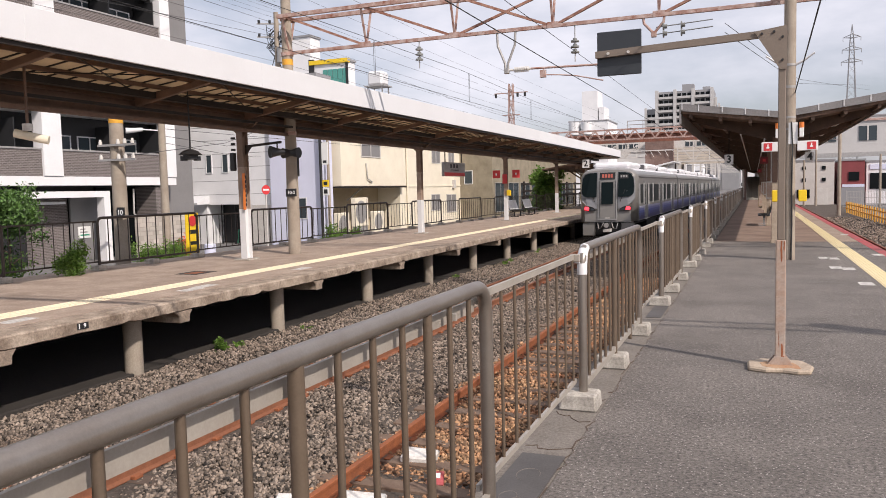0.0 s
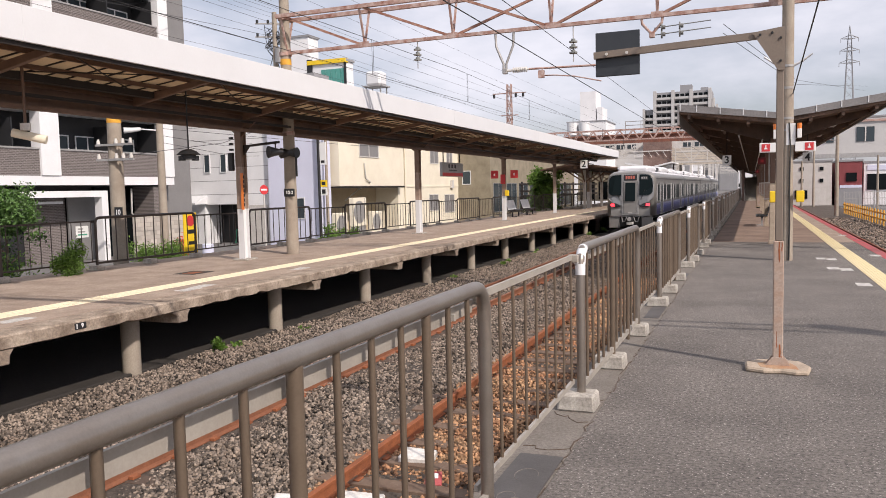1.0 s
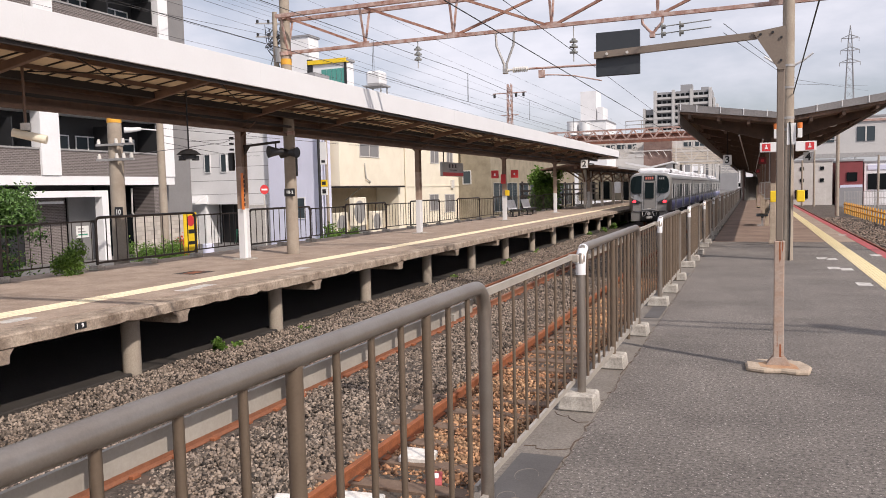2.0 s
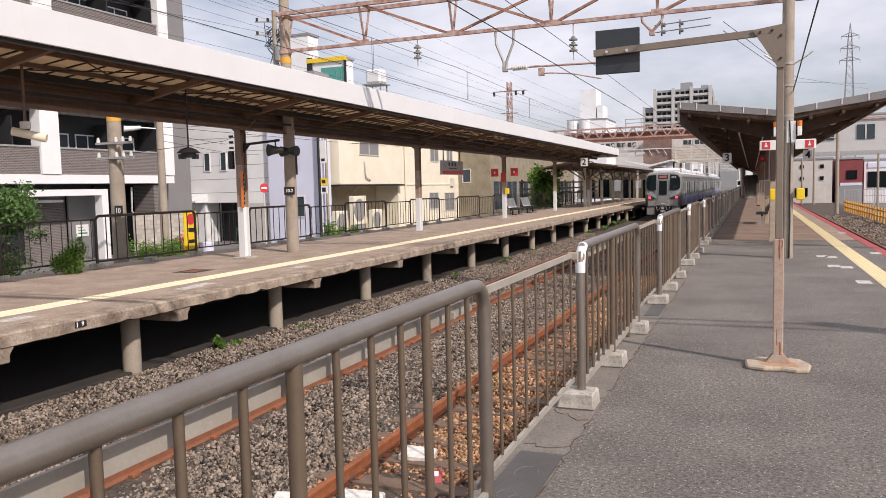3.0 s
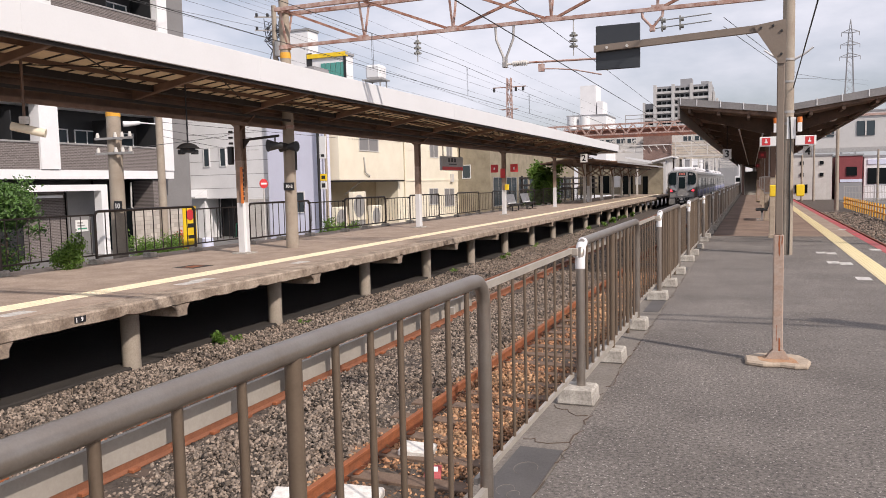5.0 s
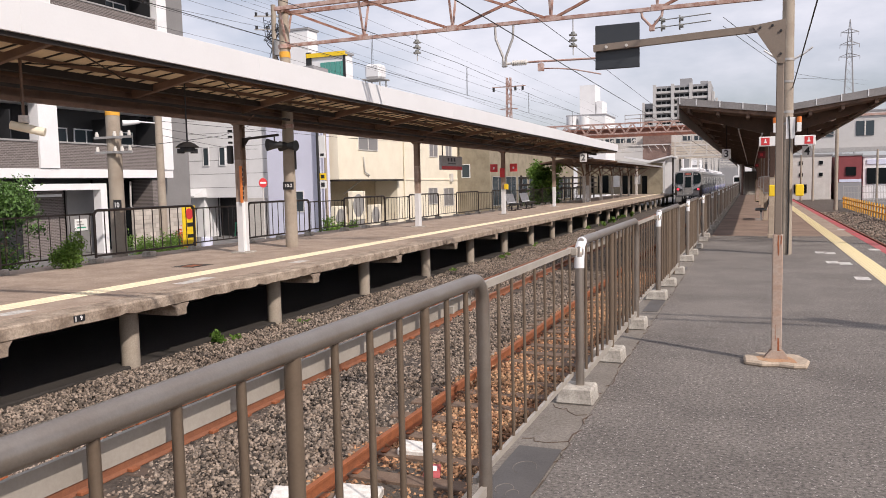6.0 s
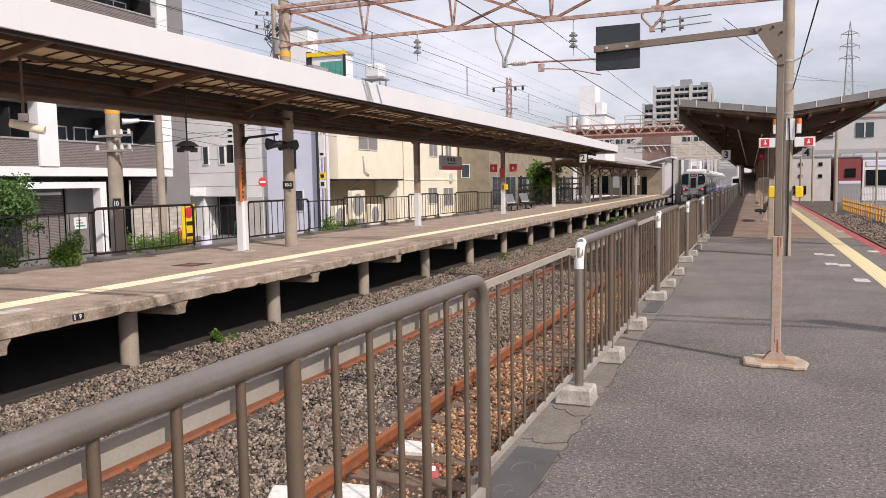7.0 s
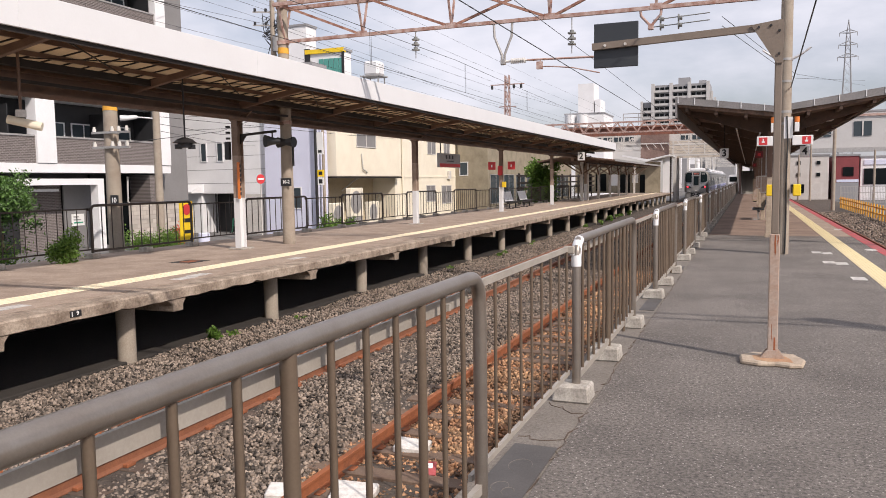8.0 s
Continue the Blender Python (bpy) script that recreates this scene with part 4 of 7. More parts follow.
bracket = drop_bracket(-5.77, 4.60, GREY_STEEL)
bm = bmesh.new()
for k in range(7):
    drum(bm, 0.22 + 0.055 * k, 0, 4.66, 0.07, 0.022, 12, "x")
tube(bm, [(0.05, 0, 4.66), (0.62, 0, 4.66)], 0.03, 8)
part("insulator", bm, PORCELAIN, bracket, "white ribbed insulator")
bm = bmesh.new()
tube(bm, [(0.6, 0, 4.66), (2.45, 0, 4.62)], 0.026, 8)
tube(bm, [(0.95, 0, 4.63), (0.95, 0, 4.48), (1.3, 0, 4.46), (1.75, 0, 4.40), (2.4, 0, 4.24)], 0.016, 6)
part("cantilever_arm", bm, GANTRY, bracket, "rusty cantilever arm")
block("steady_clamp", GANTRY, bracket, 0.86, 1.0, -0.05, 0.05, 4.42, 4.60)
bracket = drop_bracket(-2.19, 5.16, GANTRY)
for z in (5.36, 5.20):
    bm = bmesh.new()
    for off in (0.22, 0.62):
        drum(bm, off, 0, z, 0.09, 0.03, 12, "x")
        drum(bm, off + 0.05, 0, z, 0.05, 0.06, 10, "x")
    tube(bm, [(0.05, 0, z), (1.3, 0, z + 0.06)], 0.012, 6)
    part("insulator", bm, GREY_PORCELAIN, bracket, "grey disc insulators")


def concrete_pole(x, y, r0, r1, height, label, z=0.0):
    ob = thing("concrete_pole", label, "pole", x, y, z)
    bm = bmesh.new()
    tube(bm, [(0, 0, -0.01), (0, 0, height / 2), (0, 0, height)], r0, 18, r1)
    part("shaft", bm, POLE_CONCRETE, ob)
    return ob


for x, y, base in ((7.6, GAN_Y, -1.4),):
    concrete_pole(x, y, 0.16, 0.13, 7.4 - base, "round concrete pole carrying a catenary gantry", base)
near_pole = concrete_pole(0.70, 18.6, 0.135, 0.115, 7.6, "weathered round concrete catenary pole on the platform")
far_pole = concrete_pole(-12.2, 18.95, 0.18, 0.13, 8.2, "weathered round concrete catenary pole with a number plate")
for z in (2.85, 3.1, 3.75, 4.22):
    bm = bmesh.new()
    drum(bm, 0, 0, z, 0.135, 0.05, 18)
    part("band", bm, GREY_STEEL, near_pole)
block("wrap", SIGN_WHITE, near_pole, -0.02, 0.16, -0.142, -0.118, 2.52, 2.98, "torn white wrapping")
for side in (-1, 1):
    sign = block("emergency_sign", SIGN_WHITE, near_pole, min(side * 0.15, side * 0.56), max(side * 0.15, side * 0.56), -0.17, -0.11, 2.37, 2.58, "white and red emergency sign", 0.01)
    x = 0.43 * side
    block("symbol", SIGN_RED, sign, x - 0.085, x + 0.085, -0.176, -0.17, 2.395, 2.555, "red square")
    block("symbol_bar", SIGN_WHITE, sign, x - 0.03, x + 0.03, -0.180, -0.176, 2.44, 2.475)
    block("symbol_bar", SIGN_WHITE, sign, x - 0.012, x + 0.012, -0.180, -0.176, 2.475, 2.53)
    x = 0.235 * side
    box_part = block("call_box", SIGN_WHITE, near_pole, x - 0.045, x + 0.045, -0.2, -0.1, 2.66, 2.86, "white beacon housing", 0.01)
    bm = bmesh.new()
    drum(bm, x, -0.15, 2.92, 0.05, 0.12)
    part("beacon", bm, ORANGE, box_part, "orange beacon lens")
    block("yellow_box", SIGN_YELLOW, near_pole, x * 1.0 - 0.08 + 0.03 * side, x * 1.0 + 0.08 + 0.03 * side, -0.2, -0.08, 1.28, 1.53, "yellow call box", 0.015)
    bm = bmesh.new()
    tube(bm, [(0.1 * side, 0, 4.22), (0.28 * side, -0.05, 4.30), (0.48 * side, -0.1, 4.44)], 0.03, 8, 0.02)
    part("lamp_arm", bm, WHITE_PAINT, near_pole, "pale floodlight arm")
for dx, dy in ((-0.16, -0.1), (-0.15, 0.02), (-0.12, -0.14), (0.05, -0.15)):
    bm = bmesh.new()
    tube(bm, [(dx, dy, 0.01), (dx + 0.01, dy, 0.8), (dx, dy, 1.6), (dx + 0.01, dy, 2.5), (dx * 0.7, dy, 3.0)], 0.016, 6)
    part("cable", bm, CABLE, near_pole, "black cable")
for z in (3.42, 5.62, 6.6):
    bm = bmesh.new()
    drum(bm, 0, 0, z, 0.175, 0.10, 18)
    part("band", bm, GANTRY, far_pole)
bm = bmesh.new()
drum(bm, 0, 0, 5.40, 0.155, 0.16, 18)
part("yellow_band", bm, FENCE_YELLOW, far_pole, "faded yellow band")
plate = block("number_plate", BLACK, far_pole, -0.10, 0.24, -0.195, -0.175, 1.64, 1.86)
letters("10-2", 0.13, SIGN_WHITE, plate, Matrix.Translation((0.08, -0.198, 1.75)) @ pose(0, 0, 0, 90, 0, 0))


def sign_post():
    ob = thing("sign_post", "taupe steel post with an arm and a dark panel", "sign post", 0.225, 7.62, 0)
    for z0, z1, steel, w, name in ((0.03, 1.18, POST_PALE, 0.043, "lower_shaft"), (1.18, 3.06, POST_BROWN, 0.031, "upper_shaft")):
        bm = bmesh.new()
        box(bm, -w, w, -w, w, z0, z1)
        part(name, bm, steel, ob, "faded pinkish foot with rust" if z0 < 1 else "taupe painted shaft", 0.007)
    bm = bmesh.new()
    prism(bm, [(-0.27, -0.16), (-0.12, -0.22), (0.02, -0.19), (0.14, -0.23), (0.25, -0.2), (0.28, 0.0), (0.2, 0.2), (0.03, 0.24), (-0.17, 0.21), (-0.28, 0.06)], "z", -0.004, 0.045)
    part("pad", bm, PAD_TAN, ob, "uneven pale concrete pad", 0.015)
    bm = bmesh.new()
    prism(bm, [(-0.11, 0.04), (0.11, 0.04), (0.05, 0.12), (-0.05, 0.12)], "y", -0.056, -0.044)
    part("gusset", bm, POST_PALE, ob, "rust-stained foot gusset")
    bm = bmesh.new()
    prism(bm, [(-0.11, 0.04), (0.11, 0.04), (0.05, 0.12), (-0.05, 0.12)], "y", 0.044, 0.056)
    part("gusset", bm, POST_PALE, ob, "rust-stained foot gusset")
    rng = random.Random(11)
    for x, z0, z1, w in ((0.005, 0.98, 1.175, 0.010), (0.026, 1.08, 1.175, 0.006), (-0.012, 0.2, 0.36, 0.005),
                         (0.014, 0.05, 0.24, 0.009), (-0.028, 0.04, 0.12, 0.009), (0.029, 0.05, 0.13, 0.008)):
        bm = bmesh.new()        # rust runs down the front
        left = [(x - w * rng.uniform(0.3, 1), z1 + (z0 - z1) * k / 5) for k in range(5)]
        right = [(x + w * rng.uniform(0.3, 1), z1 + (z0 - z1) * k / 5) for k in range(5)]
        prism(bm, left + [(x, z0)] + right[::-1], "y", -0.0445, -0.0425)
        part("rust_run", bm, RUST, ob, "orange rust run")
    bm = bmesh.new()
    prism(bm, [(-0.15, -0.13), (-0.04, -0.19), (0.07, -0.15), (0.17, -0.17), (0.15, -0.03), (0.1, 0.1), (-0.08, 0.12), (-0.17, 0.02)], "z", 0.04, 0.047)
    part("rust_stain", bm, RUST_STAIN, ob, "rust stain on the pad")
    bm = bmesh.new()
    prism(bm, [(-0.235, 3.045), (0.036, 3.08), (0.036, 2.70), (-0.02, 2.70)], "y", -0.044, -0.034)
    part("knee_plate", bm, POST_BROWN, ob, "triangular knee plate")
    for x, z in ((-0.17, 3.02), (-0.07, 3.03), (0.0, 2.98), (0.0, 2.78)):
        bm = bmesh.new()
        drum(bm, x, -0.050, z, 0.011, 0.014, 8, "y")
        part("bolt", bm, BLACK, ob)
    bm = bmesh.new()
    bar(bm, (0.03, 0, 3.03), (-1.655, 0, 2.965), 0.05, 0.062)
    part("arm", bm, POST_BROWN, ob)
    panel = block("panel", SIGN_DARK, ob, -1.645, -1.228, 0.028, 0.060, 2.768, 3.186, "dark square panel", 0.004)
    for x in (-1.53, -1.34):
        bm = bmesh.new()
        drum(bm, x, -0.03, 2.968, 0.014, 0.02, 8, "y")
        part("bolt", bm, LIGHT_STEEL, ob)


sign_post()


# ---- train ----
CAR_HALF = 1.41
TRAIN_BANDGREY = paint("gutter_grey", (0.09, 0.09, 0.095), None, 0.5, 0.1, amount=0.3, grain_amount=0.05, bump=0)
TRAIN_MASK = paint("mask_grey", (0.24, 0.245, 0.255), (0.21, 0.215, 0.225), 0.35, 0.2, amount=0.3, grain_amount=0.05, bump=0)
TRAIN_LIGHT = paint("door_grey", (0.36, 0.355, 0.345), (0.31, 0.305, 0.295), 0.4, 0.2, amount=0.3, grain_amount=0.05, bump=0)
DOOR_STEEL = paint("bright_stainless", (0.62, 0.62, 0.62), (0.52, 0.52, 0.52), 0.35, 0.4, amount=0.4, grain_amount=0.05, bump=0)
TRAIN_NAVY = paint("train_navy", (0.05, 0.05, 0.17), None, 0.35, amount=0.3, grain_amount=0.05, bump=0)
TRAIN_DEEP = paint("train_deep_blue", (0.07, 0.08, 0.28), None, 0.35, amount=0.3, grain_amount=0.05, bump=0)
TRAIN_MID = paint("train_pale_blue", (0.24, 0.26, 0.56), None, 0.35, amount=0.2, grain_amount=0.05, bump=0)
TRAIN_LILAC = paint("train_lilac", (0.46, 0.47, 0.66), None, 0.35, amount=0.2, grain_amount=0.05, bump=0)


def arch(width, z0, z1, shoulder, n=6):
    """Half of a car body's outline: upright side, rounded shoulder, shallow roof."""
    out = [(width, z0), (width + 0.0, z1 - shoulder)]
    for k in range(1, n):
        a = math.pi / 2 * k / n
        out.append((width - (1 - math.cos(a)) * width * 0.42, z1 - shoulder + math.sin(a) * shoulder))
    out.append((width * 0.5, z1 + 0.02))
    out.append((0.0, z1 + 0.05))
    return out


def car(train, y0, tail, length=19.55):
    half = arch(CAR_HALF, 0.98, 3.58, 0.42)
    outline = half + [(-x, z) for x, z in half[-2::-1]]
    front = 0.75 if tail else 0.0
    bm = bmesh.new()
    prism(bm, outline, "y", y0 + front, y0 + length)
    body = part("car_body", bm, STAINLESS, train, "stainless steel passenger car body")
    for side in (-1, 1):
        x = (CAR_HALF + 0.003) * side
        lo, hi = sorted((x - 0.004 * side, x + 0.008 * side))
        for z0, z1, colour, name in ((1.02, 1.20, TRAIN_NAVY, "navy_band"), (1.20, 1.34, TRAIN_DEEP, "deep_blue_band"), (1.34, 1.46, TRAIN_BLUE, "blue_band"),
                                     (1.46, 1.57, TRAIN_MID, "pale_blue_band"), (1.57, 1.68, TRAIN_LILAC, "lilac_band")):
            block(name, colour, body, lo, hi, y0 + front + 0.25, y0 + length - 0.02, z0, z1)
        block("rain_gutter", TRAIN_BANDGREY, body, *sorted((x - 0.004 * side, x + 0.02 * side)), y0 + front + 0.1, y0 + length - 0.02, 3.12, 3.17, "dark rain gutter")
        lo, hi = sorted((x - 0.002 * side, x + 0.016 * side))
        out = hi if side > 0 else lo
        for yc in (3.4, 9.8, 16.2):
            for d in (-0.345, 0.345):
                leaf = block("door_leaf", STAINLESS, body, lo, hi, y0 + yc + d - 0.33, y0 + yc + d + 0.33, 1.02, 2.94, "stainless door leaf", 0.006)
                block("door_window", END_GLASS, leaf, *sorted((out, out + 0.006 * side)), y0 + yc + d - 0.20, y0 + yc + d + 0.20, 1.74, 2.78)
            for d in (-0.78, 0.78):
                bm = bmesh.new()
                tube(bm, [(out + 0.02 * side, y0 + yc + d, 1.15), (out + 0.03 * side, y0 + yc + d, 2.85)], 0.014, 6)
                part("grab_rail", bm, TRAIN_WHITE, body, "pale grab rail beside the door")
            block("door_step", LIGHT_STEEL, body, *sorted((x, x + 0.09 * side)), y0 + yc - 0.7, y0 + yc + 0.7, 0.985, 1.015, "pale door step")
        lo, hi = sorted((x - 0.002 * side, x + 0.012 * side))
        for a, b in ((1.15, 2.35), (4.45, 5.95), (6.25, 8.70), (10.85, 12.30), (12.60, 15.05), (17.25, 18.9)):
            pane = block("window", END_GLASS, body, lo, hi, y0 + a, y0 + b, 1.84, 2.78, "dark side window")
            for e in (a - 0.07, b):
                block("window_frame", DOOR_STEEL, pane, *sorted((x - 0.002 * side, x + 0.026 * side)), y0 + e, y0 + e + 0.07, 1.80, 2.82, "bright window post")
    bm = bmesh.new()
    k = CAR_HALF / 1.475
    cap = [(1.30 * k, 3.42), (1.18 * k, 3.555), (0.74, 3.635), (0.0, 3.665), (-0.74, 3.635), (-1.18 * k, 3.555), (-1.30 * k, 3.42)]
    prism(bm, cap, "y", y0 + front + 0.05, y0 + length - 0.02)
    part("roof_cap", bm, TRAIN_WHITE, body, "pale roof")
    for a, b, w, top in ((1.1, 5.0, 0.92, 3.93), (7.4, 11.6, 0.98, 3.98), (13.9, 17.9, 0.92, 3.94)):
        unit = block("roof_unit", TRAIN_WHITE, train, -w, w, y0 + a, y0 + b, 3.58, top, "white air-conditioning unit", 0.14)
        for e in (b,) if a < 2 else (a - 0.35, b):
            block("end_grille", TRAIN_BANDGREY, unit, -w * 0.8, w * 0.8, y0 + e, y0 + e + 0.34, 3.58, top - 0.07, "dark louvred end", 0.03)
    for a, b, w in ((5.2, 7.6, 1.22), (8.0, 9.6, 1.16), (10.0, 13.2, 1.24)):
        block("underfloor_case", UNDERFLOOR, train, -w, w, y0 + a, y0 + b, 0.36, 0.90, "dark underfloor equipment case", 0.04)
    block("underframe", UNDERFLOOR, train, -1.15, 1.15, y0 + 1.0, y0 + length - 0.4, 0.78, 0.975, "dark underframe", 0.02)
    for yc in (3.0, 16.6):
        bogie = block("bogie", UNDERFLOOR, train, -1.0, 1.0, y0 + yc - 1.5, y0 + yc + 1.5, 0.16, 0.58, "dark bogie frame", 0.04)
        for d in (-1.05, 1.05):
            for side in (-1, 1):
                bm = bmesh.new()
                drum(bm, side * 0.56, y0 + yc + d, 0.33, 0.43, 0.13, 20, "x")
                part("wheel", bm, RAIL_TOP, bogie, "steel wheel")
                block("axle_box", GREY_STEEL, bogie, *sorted((side * 1.0, side * 1.1)), y0 + yc + d - 0.14, y0 + yc + d + 0.14, 0.22, 0.46, "grey axle box", 0.02)
    if not tail:
        block("gangway", BLACK, train, -0.6, 0.6, y0 - 0.45, y0 + 0.0, 1.1, 3.2, "black gangway bellows")
    return body


def tail_face(train):
    """The rounded end of the last car, with its windows, door and lights."""
    half = arch(CAR_HALF, 0.98, 3.58, 0.42)
    outline = half + [(-x, z) for x, z in half[-2::-1]]
    bm = bmesh.new()
    rings = []
    for y, s in ((0.75, 1.0), (0.55, 0.997), (0.36, 0.985), (0.20, 0.955), (0.08, 0.905), (0.02, 0.86), (0.0, 0.80)):
        ring = []
        for x, z in outline:
            lean = max(0.0, z - 2.0) * 0.16 * (1 - y / 0.75)
            zz = z if z < 2.2 else 2.2 + (z - 2.2) * (1 - 0.07 * (1 - y / 0.75) ** 2)
            ring.append(bm.verts.new((x * s, y + lean, zz)))
        rings.append(ring)
    for a, b in zip(rings, rings[1:]):
        for k in range(len(a) - 1):
            bm.faces.new((a[k], a[k + 1], b[k + 1], b[k])).smooth = True
        bm.faces.new((a[-1], a[0], b[0], b[-1]))
    bm.faces.new(rings[-1])
    face = part("tail_cab", bm, TRAIN_GREY, train, "silver-grey rounded cab end")

    def shell(name, colour, points, out, label="", parent=None):
        """A plate that follows the cab's curve; points in x, z."""
        b = bmesh.new()

        def place(x, z, lift):
            ax = abs(x)
            y = 0.0 if ax < 1.10 else (ax - 1.10) ** 2 * 2.6
            return (x, y + max(0.0, z - 2.0) * 0.16 - lift, z)
        n = len(points)
        front = [b.verts.new(place(x, z, out)) for x, z in points]
        rear = [b.verts.new(place(x, z, out - 0.03)) for x, z in points]
        b.faces.new(front)
        for k in range(n):
            j = (k + 1) % n
            b.faces.new((front[k], rear[k], rear[j], front[j]))
        return part(name, b, colour, parent or face, label)

    for s in (-1, 1):
        mask = [(0.50, 3.43), (0.86, 3.42), (1.14, 3.35), (1.29, 3.16), (1.335, 2.6), (1.33, 2.12), (1.22, 1.93), (1.0, 1.77), (0.76, 1.66), (0.50, 1.60)]
        shell("mask", TRAIN_MASK, [(s * x, z) for x, z in mask], 0.035, "blue-grey panel below the window")
        wind = [(0.53, 3.40), (0.86, 3.385), (1.11, 3.31), (1.25, 3.12), (1.295, 2.7), (1.27, 2.36), (1.19, 2.25), (1.05, 2.20), (0.53, 2.19)]
        shell("end_window", END_GLASS, [(s * x, z) for x, z in wind], 0.065, "large dark end window")
        lamp = [(0.56, 1.52), (0.66, 1.65), (0.86, 1.74), (1.10, 1.75), (1.17, 1.68), (1.15, 1.53), (0.92, 1.48)]
        shell("lamp_housing", BLACK, [(s * x, z) for x, z in lamp], 0.045, "black lamp housing")
        red = [(0.90, 1.54), (0.92, 1.71), (1.08, 1.72), (1.14, 1.66), (1.12, 1.55)]
        shell("tail_light", TAIL_RED, [(s * x, z) for x, z in red], 0.058, "lit red tail light")
        clear = [(0.63, 1.55), (0.69, 1.62), (0.80, 1.66), (0.80, 1.55)]
        shell("head_lamp", PANE, [(s * x, z) for x, z in clear], 0.058, "unlit headlamp glass")
        bm2 = bmesh.new()
        tube(bm2, [(s * 0.62, -0.02, 1.95), (s * 0.72, 0.01, 2.2), (s * 0.86, 0.06, 2.55)], 0.016, 6)
        part("wiper", bm2, BLACK, face, "black wiper")
        block("skirt", TRAIN_GREY, train, *sorted((s * 0.64, s * 1.27)), 0.10, 0.30, 0.26, 0.92, "grey skirt plate", 0.03)
        for z in (1.5, 2.0, 2.5):
            bm2 = bmesh.new()
            tube(bm2, [(s * (CAR_HALF - 0.03), 0.55, z - 0.2), (s * (CAR_HALF + 0.03), 0.55, z), (s * (CAR_HALF - 0.03), 0.55, z + 0.2)], 0.012, 6)
            part("grab_rail", bm2, STAINLESS, face)
    shell("route_display", BLACK, [(0.60, 3.08), (1.02, 3.08), (1.02, 3.30), (0.60, 3.30)], 0.072, "dark display behind the glass")
    for k in range(3):
        x = 0.64 + 0.12 * k
        shell("display_bar", GREY_STEEL, [(x, 3.14), (x + 0.08, 3.14), (x + 0.08, 3.25), (x, 3.25)], 0.078, "grey display bar")
    door = shell("end_door", TRAIN_LIGHT, [(-0.48, 1.06), (0.48, 1.06), (0.48, 3.43), (-0.48, 3.43)], 0.060, "light grey end door surround")
    for x in (-0.40, 0.40):
        shell("door_edge", TRAIN_BANDGREY, [(x - 0.012, 1.12), (x + 0.012, 1.12), (x + 0.012, 3.0), (x - 0.012, 3.0)], 0.067, "dark door edge", door)
    shell("door_leaf", TRAIN_GREY, [(-0.37, 1.14), (0.37, 1.14), (0.37, 2.98), (-0.37, 2.98)], 0.073, "", door)
    shell("door_window", END_GLASS, [(-0.29, 1.84), (0.29, 1.84), (0.29, 2.92), (-0.29, 2.92)], 0.081, "dark door window", door)
    shell("display", BLACK, [(-0.38, 3.06), (0.38, 3.06), (0.38, 3.40), (-0.38, 3.40)], 0.075, "dark destination display", door)
    for k in range(4):
        x = -0.27 + 0.14 * k
        shell("display_bar", DISPLAY, [(x, 3.14), (x + 0.10, 3.14), (x + 0.10, 3.32), (x, 3.32)], 0.081, "reddish display bar", door)
    shell("nameplate", LIGHT_STEEL, [(-0.12, 1.12), (0.12, 1.12), (0.12, 1.18), (-0.12, 1.18)], 0.081, "small pale plate", door)
    block("apron", TRAIN_WHITE, train, -1.2, 1.2, 0.06, 0.5, 0.94, 1.0, "pale edge under the cab")
    coupler = block("coupler", BLACK, train, -0.16, 0.16, -0.35, 0.3, 0.66, 0.90, "black coupler with pipes", 0.04)
    bm = bmesh.new()
    drum(bm, 0, -0.34, 0.80, 0.12, 0.12, 14, "y")
    part("coupler_head", bm, GREY_STEEL, coupler, "worn coupler head")
    bm = bmesh.new()
    for s in (-1, 1):
        tube(bm, [(s * 0.2, 0.0, 0.92), (s * 0.30, -0.12, 0.66), (s * 0.44, -0.05, 0.62), (s * 0.50, 0.05, 0.90)], 0.026, 6)
    part("hose", bm, GREY_STEEL, coupler)
    block("equipment", UNDERFLOOR, train, -0.62, 0.62, 0.2, 0.5, 0.36, 0.93, "dark gear behind the coupler")
    block("electric_coupler", LIGHT_STEEL, train, -0.18, 0.18, -0.30, 0.2, 0.46, 0.62, "pale electric coupler box", 0.02)


def build_train():
    ob = thing("commuter_train", "silver commuter train with a blue band and lit red tail lights", "train", TRACK_A, 40.0, RAIL_Z)
    for k in range(4):
        car(ob, 20.0 * k, k == 0)
    tail_face(ob)
    return ob


train = build_train()


# ---- wires ----
def wire(label, points, r=0.008, parent=None):
    bm = bmesh.new()
    tube(bm, points, r, 5)
    ob = part("overhead_wire", bm, CABLE, None)
    return tagged(ob, label, "wire", "overhead wires")


def sagging(x, z, y0, y1, sag, span=43.0, start=18.9):
    out, y = [], y0
    while y < y1 + 1:
        f = ((y - start) / span) % 1.0
        out.append((x, y, z - 4 * sag * f * (1 - f)))
        y += span / 12
    return out


WIRE_A = -7.10
wire("taut copper contact wire over the running track", [(WIRE_A, -6, 4.06), (WIRE_A, 160, 4.06)], 0.0055)
wire("sagging messenger wire over the running track", sagging(WIRE_A, 4.82, -6, 160, 0.18), 0.0055)
wire("taut contact wire over the disused track", [(TRACK_B, -6, 3.84), (TRACK_B, 19, 3.86), (TRACK_B, 160, 4.10)], 0.0075)
wire("sagging messenger wire over the disused track", sagging(-3.5, 4.55, -6, 160, 0.03), 0.006)
for x, z in ((-13.0, 5.58), (-13.0, 6.02), (-13.0, 6.40), (-12.6, 7.0), (-12.0, 7.3), (-11.4, 7.6)):
    wire("thin feeder wire strung along the gantry poles", sagging(x, z, -6, 150, 0.12), 0.0038)
